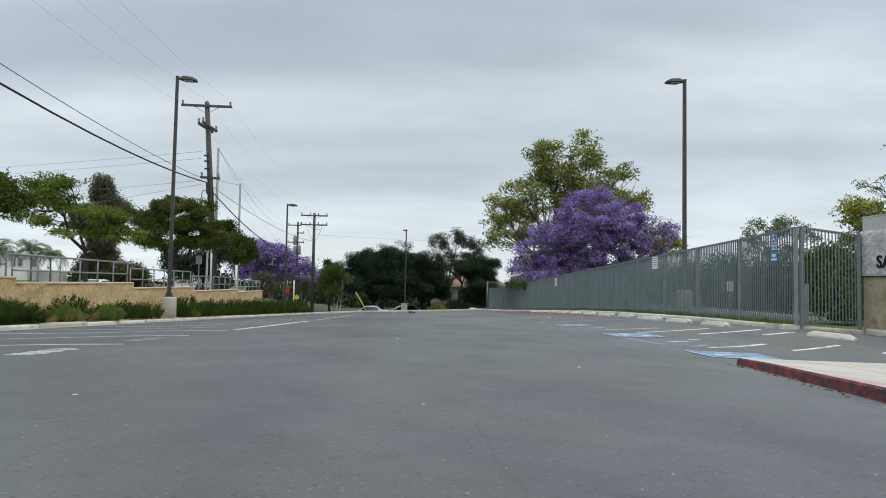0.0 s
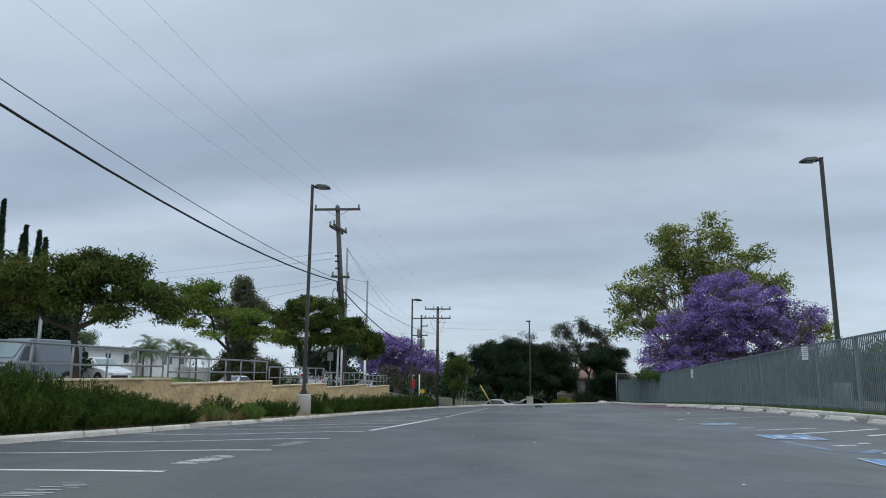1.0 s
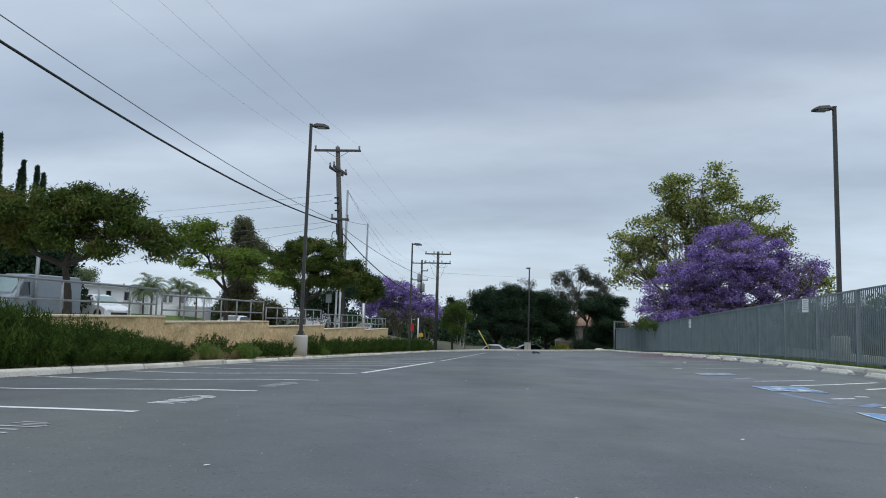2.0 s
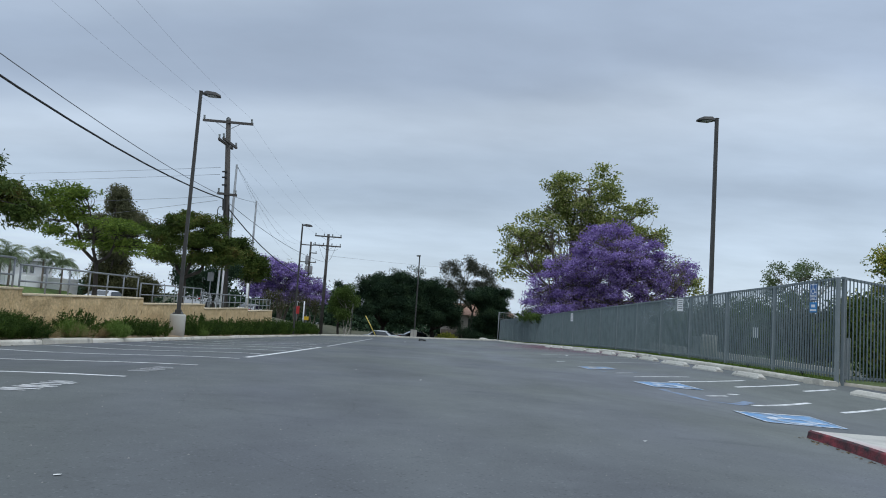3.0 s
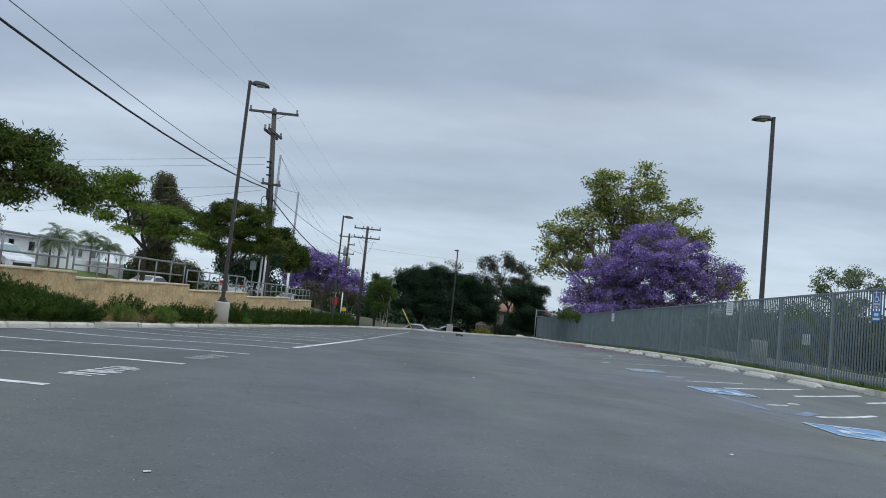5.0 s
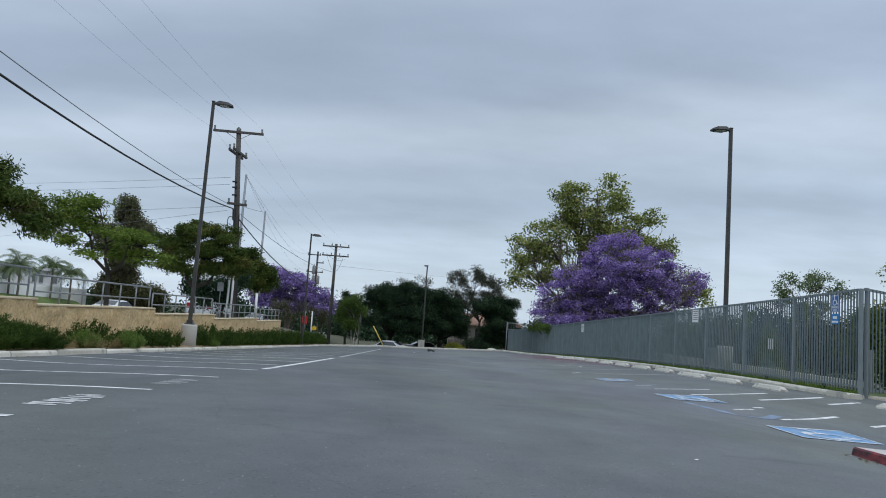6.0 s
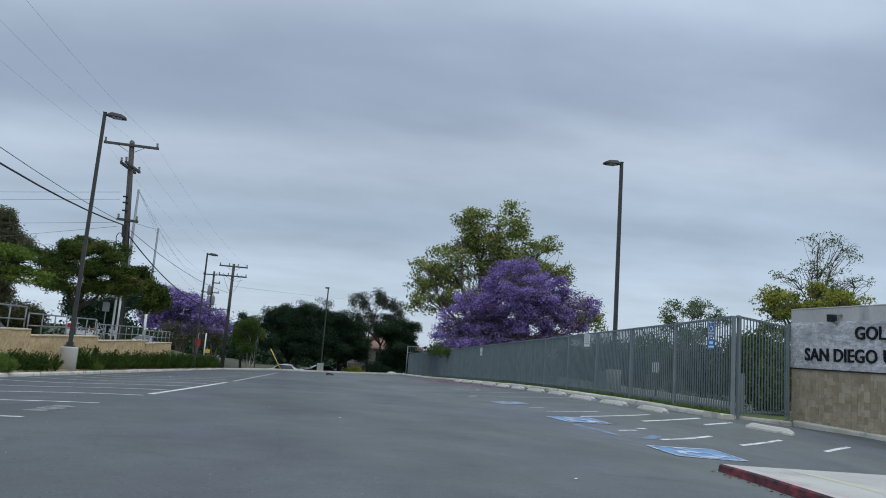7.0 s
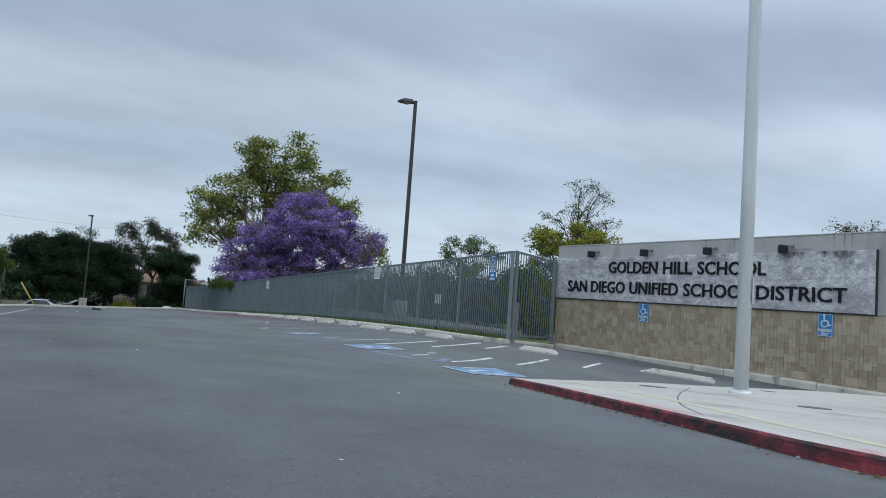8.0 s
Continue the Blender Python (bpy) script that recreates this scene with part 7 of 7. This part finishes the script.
def palm(place, height, seed):
    rng = np.random.default_rng(seed)
    ob = thing("palm", place, "feather palm with drooping green fronds across the street", "palm", "palms")
    part("trunk", Geo().tube([(0, 0, -0.1), (0.05, 0, height * 0.5), (0, 0, height)], [0.1, 0.075, 0.065], 10), BARK_GREY, ob, smooth=True)
    for k in range(26):
        a = 2.4 * k + rng.uniform(-0.2, 0.2)
        tilt = rng.uniform(0.15, 1.45)
        ln = rng.uniform(1.1, 1.75)
        rib = [np.array((0, 0, height))]
        d = np.array((math.cos(a) * math.cos(tilt), math.sin(a) * math.cos(tilt), math.sin(tilt)))
        for i in range(7):
            rib.append(rib[-1] + d * ln / 7)
            d = d + np.array((0, 0, -0.34))
            d /= np.linalg.norm(d)
        g = Geo()
        g.tube(rib, list(np.linspace(0.03, 0.008, 8)), 4)
        side = np.array((-math.sin(a), math.cos(a), 0))
        for i in range(1, 8):
            for s in (-1, 1):
                for j in range(4):
                    p = rib[i] + (rib[i] - rib[i - 1]) * (j / 4 - 0.6)
                    tip = p + side * s * rng.uniform(0.25, 0.42) + np.array((0, 0, -0.2)) + (rib[i] - rib[i - 1]) * 0.8
                    m = (p + tip) / 2
                    w = (rib[i] - rib[i - 1]) * 0.08
                    g.add([p, m + w, tip, m - w], [(0, 1, 2, 3)])
        part("frond", g, LEAF_PALM, ob)


for (x, y), top, sd in (((-27.45, 50.0), 2.6, 1), ((-28.6, 50.9), 2.35, 5), ((-28.2, 56.0), 2.9, 2), ((-27.3, 57.2), 2.55, 3), ((-26.2, 86.0), 2.6, 4)):
    z = ground_z(x, y)
    palm((x, y, z), top - 0.45 - z, sd)

# inside the school yard
YT = [(18.9, 24.0, 3.5, 1.4, 0.6), (17.8, 24.0, 3.2, 1.1, 0.5), (20.2, 24.0, 3.55, 0.9, 0.4), (17.2, 24.0, 3.6, 0.6, 0.35), (18.8, 24.0, 2.6, 1.5, 0.7), (19.8, 24.0, 4.0, 0.75, 0.4), (19.1, 24.0, 4.1, 0.5, 0.3), (20.9, 24.0, 3.6, 0.6, 0.35)]
tree("yard_tree", "yellow-green tree in the school yard", "tree", (18.9, 24.2, ground_z(18.9, 24)), YT, BARK_GREY, LEAF_YELLOW, 640, 18, (0.12, 0.13, 0.08), 0.11, 0.065, 0.1, 1.8, 51, twigs=140, break_up=10, shrink=0.3, shell=0.3,
     extra=(LEAF_MID, 150, 14, 0.12, 0.12, 0.07, "green_leaves"))
BT = [(x + 0.3, y, z - 0.05, a, b) for x, y, z, a, b in [(21.5, 27.0, 6.6, 0.9, 0.6), (22.7, 27.0, 6.4, 0.8, 0.6), (21.0, 27.0, 5.3, 0.7, 0.35), (23.2, 27.0, 5.0, 0.9, 0.4), (21.9, 27.0, 5.2, 0.9, 0.5), (22.4, 27.0, 4.5, 1.0, 0.5), (19.8, 27.0, 4.9, 0.5, 0.3)]]
tree("yard_tree", "thin-crowned tree with bare grey twigs in the yard", "tree", (22.0, 27.0, ground_z(22, 27)), BT, BARK_GREY, LEAF_SOFT, 150, 13, (0.1, 0.1, 0.06), 0.10, 0.05, 0.08, 3.2, 52, twigs=170, shell=0.2)
FG = [(26.4, 48.0, 4.6, 1.2, 0.7), (28.7, 48.0, 5.0, 1.2, 0.8), (27.6, 48.0, 3.6, 2.0, 1.0), (30.5, 48.0, 4.5, 0.9, 0.6)]
tree("yard_tree", "small light green trees far back in the yard", "tree", (28.0, 48.3, ground_z(28, 48)), FG, BARK_GREY, LEAF_PALM, 330, 16, 0.15, 0.15, 0.1, 0.12, 3.0, 53, twigs=50, break_up=8, shrink=0.36)
GA = [(13.8, 19.5, 1.1, 1.1, 0.8), (13.3, 19.5, 1.5, 0.7, 0.45), (14.5, 19.5, 0.4, 0.8, 0.6), (13.6, 19.5, 0.3, 0.9, 0.5), (15.4, 20.0, 0.9, 0.9, 0.8)]
tree("yard_shrub", "leafy green shrub behind the gate", "shrub", (13.9, 19.7, ground_z(13.9, 19.7)), GA, BARK_DARK, LEAF_DARK, 420, 14, (0.14, 0.14, 0.1), 0.13, 0.05, 0.06, 0.5, 54, twigs=60, extra=(LEAF_YELLOW, 90, 14, 0.12, 0.12, 0.05, "yellow_leaves"))
RT = [(26.0, 16.1, 4.4, 0.6, 0.25), (26.0, 15.4, 4.15, 0.6, 0.2), (26.0, 15.0, 4.3, 0.45, 0.2)]
tree("yard_tree", "thin grey-green treetop behind the sign wall", "tree", (26.0, 15.6, -0.6), RT, BARK_GREY, LEAF_EUC, 34, 10, 0.09, 0.11, 0.05, 0.09, 3.0, 55, twigs=50)
for i, (x, y, top, r) in enumerate(((13.3, 18.6, 0.1, 0.7), (16.0, 19.6, 0.6, 1.0), (16.0, 29.0, 1.9, 1.9), (16.6, 33.0, 2.0, 2.1), (16.8, 37.5, 1.9, 2.2), (15.4, 25.6, 1.6, 1.7), (17.0, 42.5, 1.7, 2.2), (15.6, 22.0, 1.5, 1.6), (17.8, 19.0, 1.2, 1.6), (14.4, 31.0, 0.6, 1.2), (14.6, 35.5, 0.6, 1.3), (18.5, 26.5, 2.0, 1.9), (18.6, 36.0, 2.1, 2.4), (18.8, 31.0, 2.1, 2.2), (18.6, 41.0, 2.0, 2.4), (16.6, 53.0, 2.6, 2.2), (18.6, 51.0, 2.6, 2.4), (20.6, 48.0, 2.6, 2.4))):
    z = ground_z(x, y)
    lobes = [(x, y, z + 1.0, r, 0.9), (x, y + 0.8, z + 1.5, r * 0.8, 0.6), (x - 0.4, y - 0.6, z + (top + 0.3 - z) * 0.7, r * 0.7, 0.6)]
    tree("yard_shrub", "dark leafy shrub inside the school yard", "shrub", (x, y, z), lobes, BARK_DARK, LEAF_DARK if y < 23 else (LEAF_MID, LEAF_EUC, LEAF_MID, LEAF_SOFT)[i % 4], 330, 14, 0.2, 0.16, 0.08, 0.08, 0.6, 60 + i, group="yard shrubs", twigs=16)


# rosemary along the planting bed
def rosemary_mesh(seed, r, h, n, tone, ln=0.12, wd=0.012, stalk=26):
    rng = np.random.default_rng(seed)
    a, k = rng.random(n) * 6.283, np.sqrt(rng.random(n))
    base = np.stack([k * r * np.cos(a), k * r * np.sin(a), np.zeros(n)], 1)
    tip_h = h * (1 - 0.55 * k ** 2) * rng.uniform(0.6, 1.1, n)
    lean = base * np.array((0.45, 0.45, 0)) + rng.normal(size=(n, 3)) * np.array((0.06, 0.06, 0))
    cs = []
    for t in np.linspace(0.12, 1, stalk):
        cs.append(base + lean * t + np.stack([np.zeros(n), np.zeros(n), tip_h * t], 1))
    c = np.concatenate(cs)
    return quads_mesh("leaves", leaf_quads(rng, c, 2, 0.02, ln, wd, up=1.5), tone)


def bed_shrub(name, label, mesh, place, scale, turn, group, tall=1.0):
    ob = thing(name, place, label, "shrub", group)
    p = new("leaves", mesh)
    p.parent = ob
    ob.matrix_world = pose(*place, 0, 0, turn) @ Matrix.Diagonal((scale, scale, scale * tall, 1))
    return ob


def sprig_mesh(seed, r, h, n, nodes, ln, wd):
    """Upright bottle-brush sprigs leaning outwards from a crown."""
    rng = np.random.default_rng(seed)
    a, k = rng.random(n) * 6.283, np.sqrt(rng.random(n))
    out = np.stack([np.cos(a), np.sin(a), np.zeros(n)], 1)
    base = out * (k * r * 0.85)[:, None]
    tip_h = h * (1 - 0.62 * k ** 2.4) * rng.uniform(0.8, 1.1, n)
    reach = (0.05 + 0.2 * k * r)[:, None] * out + rng.normal(size=(n, 3)) * np.array((0.05, 0.05, 0))
    cs = []
    for t in np.linspace(0.1, 1, nodes):
        cs.append(base + reach * t ** 1.6 + np.stack([np.zeros(n), np.zeros(n), tip_h * t], 1))
    return quads_mesh("leaves", leaf_quads(rng, np.concatenate(cs), 3, 0.014, ln, wd, up=1.5), LEAF_ROSEMARY)


ROSE_NEAR = [sprig_mesh(s, 0.5, 0.64, 170, 16, 0.075, 0.014) for s in (1, 2, 3)]
ROSE = [sprig_mesh(s, 0.5, 0.6, 100, 9, 0.075, 0.03) for s in (4, 5, 6)]
FRESH = rosemary_mesh(7, 0.3, 0.5, 150, LEAF_FRESH, 0.11, 0.014, 14)
DRY = rosemary_mesh(8, 0.4, 0.45, 90, LEAF_DRY, 0.14, 0.008, 12)
rng_bed = random.Random(9)


def rosemary(px, py, s, tall):
    mesh = rng_bed.choice(ROSE_NEAR if py < 15.5 else ROSE)
    bed_shrub("rosemary_bush", "dark green rosemary bush in the planting bed", mesh, (px, py, ground_z(-7.5, py) - 0.02), s, rng_bed.uniform(0, 360), "rosemary bushes", tall)


y = 3.0
while y < 14.4:
    # a tall, uneven bank of bushes that hides most of the wall
    high = lerp_table(y, (3, 9, 12.0, 13.4, 14.5), (0.76, 0.76, 0.68, 0.56, 0.5)) * rng_bed.uniform(0.78, 1.2)
    s = rng_bed.uniform(0.95, 1.4)
    rosemary(-7.58 + rng_bed.uniform(-0.1, 0.12), y, s, high / (0.6 * s))
    s2 = rng_bed.uniform(0.8, 1.1)
    rosemary(-8.05, y + rng_bed.uniform(0.3, 0.6), s2, high * rng_bed.uniform(0.9, 1.2) / (0.6 * s2))
    y += rng_bed.uniform(0.7, 1.0)
for y, s, high in ((16.9, 1.0, 0.6), (18.9, 0.75, 0.42), (20.3, 1.0, 0.52), (21.4, 0.95, 0.5), (22.4, 0.9, 0.5)):
    rosemary(-7.65, y, s, high / (0.6 * s))
y = 25.6
while y < 61.5:
    s = rng_bed.uniform(0.85, 1.2)
    rosemary(-7.62 + rng_bed.uniform(-0.1, 0.1), y, s, lerp_table(y, (25, 40, 60), (0.66, 0.78, 0.88)) * rng_bed.uniform(0.75, 1.15) / (0.6 * s))
    if rng_bed.random() < 0.5:
        rosemary(-8.0, y + 0.5, s * 0.8, 0.8 * rng_bed.uniform(0.7, 1.0) / s)
    y += rng_bed.uniform(1.0, 1.45)
for px, py, s in ((-7.45, 16.2, 0.8), (-7.2, 18.1, 0.85), (-7.6, 19.3, 0.6), (-7.3, 26.4, 0.5), (-7.9, 15.7, 0.6)):
    bed_shrub("grass_tuft", "fresh light green grass tuft in the planting bed", FRESH, (px, py, ground_z(-7.4, py) - 0.02), s, 40 * px, "green tufts")
for i in range(16):
    px, py = rng_bed.uniform(-8.25, -7.3), rng_bed.uniform(14.6, 18.4)
    bed_shrub("dry_grass_tuft", "dry straw-coloured grass tuft in the planting bed", DRY, (px, py, ground_z(-7.5, py) - 0.02), rng_bed.uniform(0.4, 0.75), rng_bed.uniform(0, 360), "dry tufts")
bed_shrub("yellow_shrub", "yellow-green shrub at the far end of the lot", rosemary_mesh(17, 0.9, 1.1, 260, LEAF_YELLOW, 0.2, 0.08, 12), (5.0, 75.0, -3.0), 1.0, 0, "far shrubs")


def grass_strip():
    rng = np.random.default_rng(77)
    n = 15000
    y = 13.6 + 36 * rng.random(n) ** 1.5
    x = rng.uniform(8.78, 10.4, n)
    x = np.where(rng.random(n) < 0.5, rng.uniform(8.78, 9.2, n), x)
    ok = np.array([in_yard(a, b) and not (a > 9.15 and b < 17) for a, b in zip(x, y)])
    x, y = x[ok], y[ok]
    c = np.stack([x, y, [ground_z(a, b) for a, b in zip(x, y)]], 1)
    solid("grass", quads_mesh("grass", leaf_quads(rng, c, 2, 0.015, 0.06, 0.012, up=1.6), LEAF_FRESH), LEAF_FRESH, "short green grass strip along the fence", "grass", kind="stuff")


grass_strip()


def fallen_petals():
    """Petals dropped by the jacaranda, thickest along the kerb."""
    rng = np.random.default_rng(79)
    n = 30000
    y = np.clip(rng.normal(33.0, 5.0, n), 23.5, 56.0)
    x = 8.42 - np.abs(rng.normal(0, 1.35, n)) - 0.01
    keep = rng.random(n) < 0.55 + 0.45 * np.sin(x * 5.1 + y * 1.7) * np.sin(y * 0.9)
    x, y = x[keep], y[keep]
    c = np.stack([x, y, [lot_z(a, b) + 0.006 for a, b in zip(x, y)]], 1)
    q = leaf_quads(rng, c, 1, (0.02, 0.02, 0.0), 0.06, 0.04)
    q[:, :, 2] = c[:, 2][:, None] + rng.uniform(0, 0.008, len(c))[:, None] + rng.uniform(0, 0.006, (len(c), 4))
    solid("fallen_petals", quads_mesh("fallen_petals", q, PETAL), PETAL, "fallen violet blossom scattered on asphalt by the kerb", "fallen petals", kind="stuff")


fallen_petals()


def far_woods():
    """The line of distant trees that closes the view beyond the streets."""
    rng = np.random.default_rng(88)
    quads = []
    for x0, x1, y0, y1, h, n in ((-140, -36, 95, 125, 5.5, 520), (-36, -8, 120, 150, 5.0, 240), (-12, 16, 100, 130, 4.6, 260), (14, 40, 80, 110, 4.6, 260), (30, 130, 60, 110, 4.5, 420)):
        c = np.stack([rng.uniform(x0, x1, n), rng.uniform(y0, y1, n), np.zeros(n)], 1)
        c[:, 2] = -3.8 + h * rng.random(n) ** 1.2 * (0.75 + 0.25 * np.sin(c[:, 0] * 0.35))
        quads.append(leaf_quads(rng, c, 30, (0.9, 0.9, 0.7), 0.7, 0.45))
    solid("far_woods", quads_mesh("far_woods", np.concatenate(quads), LEAF_FICUS), LEAF_FICUS, "distant dark green woods beyond the streets", "woods", kind="stuff")


far_woods()


# ---- small things on the asphalt ----
rng_small = random.Random(33)
for x, y, s in ((-1.16, 2.48, 0.014), (1.67, 4.4, 0.018), (5.7, 23.4, 0.06), (0.3, 39.0, 0.10), (0.33, 8.9, 0.02), (0.4, 2.2, 0.008), (-0.6, 10.5, 0.012)):
    g = Geo().add([(-1, -0.5, 0.01), (0.9, -0.6, 0.03), (1.0, 0.5, 0.015), (-0.8, 0.6, 0.12), (0.1, 0.0, 0.2)], [(0, 1, 4), (1, 2, 4), (2, 3, 4), (3, 0, 4), (3, 2, 1, 0)])
    ob = solid("litter_scrap", g, LITTER, "small pale scrap of litter on asphalt", "litter", "litter scraps")
    ob.matrix_world = pose(x, y, lot_z(x, y) + 0.004, 0, 0, rng_small.uniform(0, 360)) @ Matrix.Diagonal((s, s, s, 1))


GRIT = plain("grey_grit", (0.26, 0.255, 0.245), 0.9)


def gravel():
    """Loose grit on the worn asphalt near the camera's ground and along the red kerb."""
    rng = np.random.default_rng(5)
    n = 500
    x, y = rng.uniform(-4, 5, n), rng.uniform(0.5, 12, n)
    z = np.array([lot_z(a, b) for a, b in zip(x, y)])
    r = rng.uniform(0.002, 0.0055, n)
    g = Geo()
    for a, b, c, s in zip(x, y, z, r):
        g.add([(a - s, b - s, c), (a + s, b - s * 0.7, c), (a + s * 0.6, b + s, c), (a - s * 0.8, b + s * 0.7, c), (a, b, c + s * 1.1)], [(0, 1, 4), (1, 2, 4), (2, 3, 4), (3, 0, 4)])
    solid("gravel", g, GRIT, "loose pale grit scattered on the asphalt", "gravel", kind="stuff")


gravel()


LEAF_LITTER = leafy("dry_leaf_litter", ((0.10, 0.07, 0.04), (0.24, 0.17, 0.09), (0.42, 0.36, 0.26)), trans=0.1)


def leaf_litter():
    """Dry leaves and twigs swept against the foot of the red kerb and the kerbs of the planting beds."""
    rng = np.random.default_rng(61)
    lines = [([(3.58, 5.8), (3.44, 5.1), (3.23, 4.3), (3.01, 3.5), (2.78, 2.6), (2.6, 2.0), (2.49, 1.3), (2.47, 0.0)], 150, 0.05), ([(-6.9, 6.0), (-6.9, 40.0)], 420, 0.06), ([(8.4, 40.0), (8.4, 13.6)], 220, 0.06), ([(11.2, 14.9), (12.6, 6.9)], 160, 0.06)]
    pts = []
    for line, n, spread in lines:
        for _ in range(n):
            x, y = point_on(line, rng.random() ** 1.1)
            x += -abs(rng.normal()) * spread if x > 0 else abs(rng.normal()) * spread
            pts.append((x, y, lot_z(x, y) + 0.006))
    q = leaf_quads(rng, np.array(pts), 1, 0.003, 0.035, 0.014, flat=0.93)
    q[:, :, 2] = np.maximum(q[:, :, 2], np.array([lot_z(a, b) for a, b in q[:, 0, :2]])[:, None] + 0.003)
    solid("leaf_litter", quads_mesh("leaf_litter", q, LEAF_LITTER), LEAF_LITTER, "dry leaves and twigs swept against the kerbs", "leaf litter", kind="stuff")


leaf_litter()
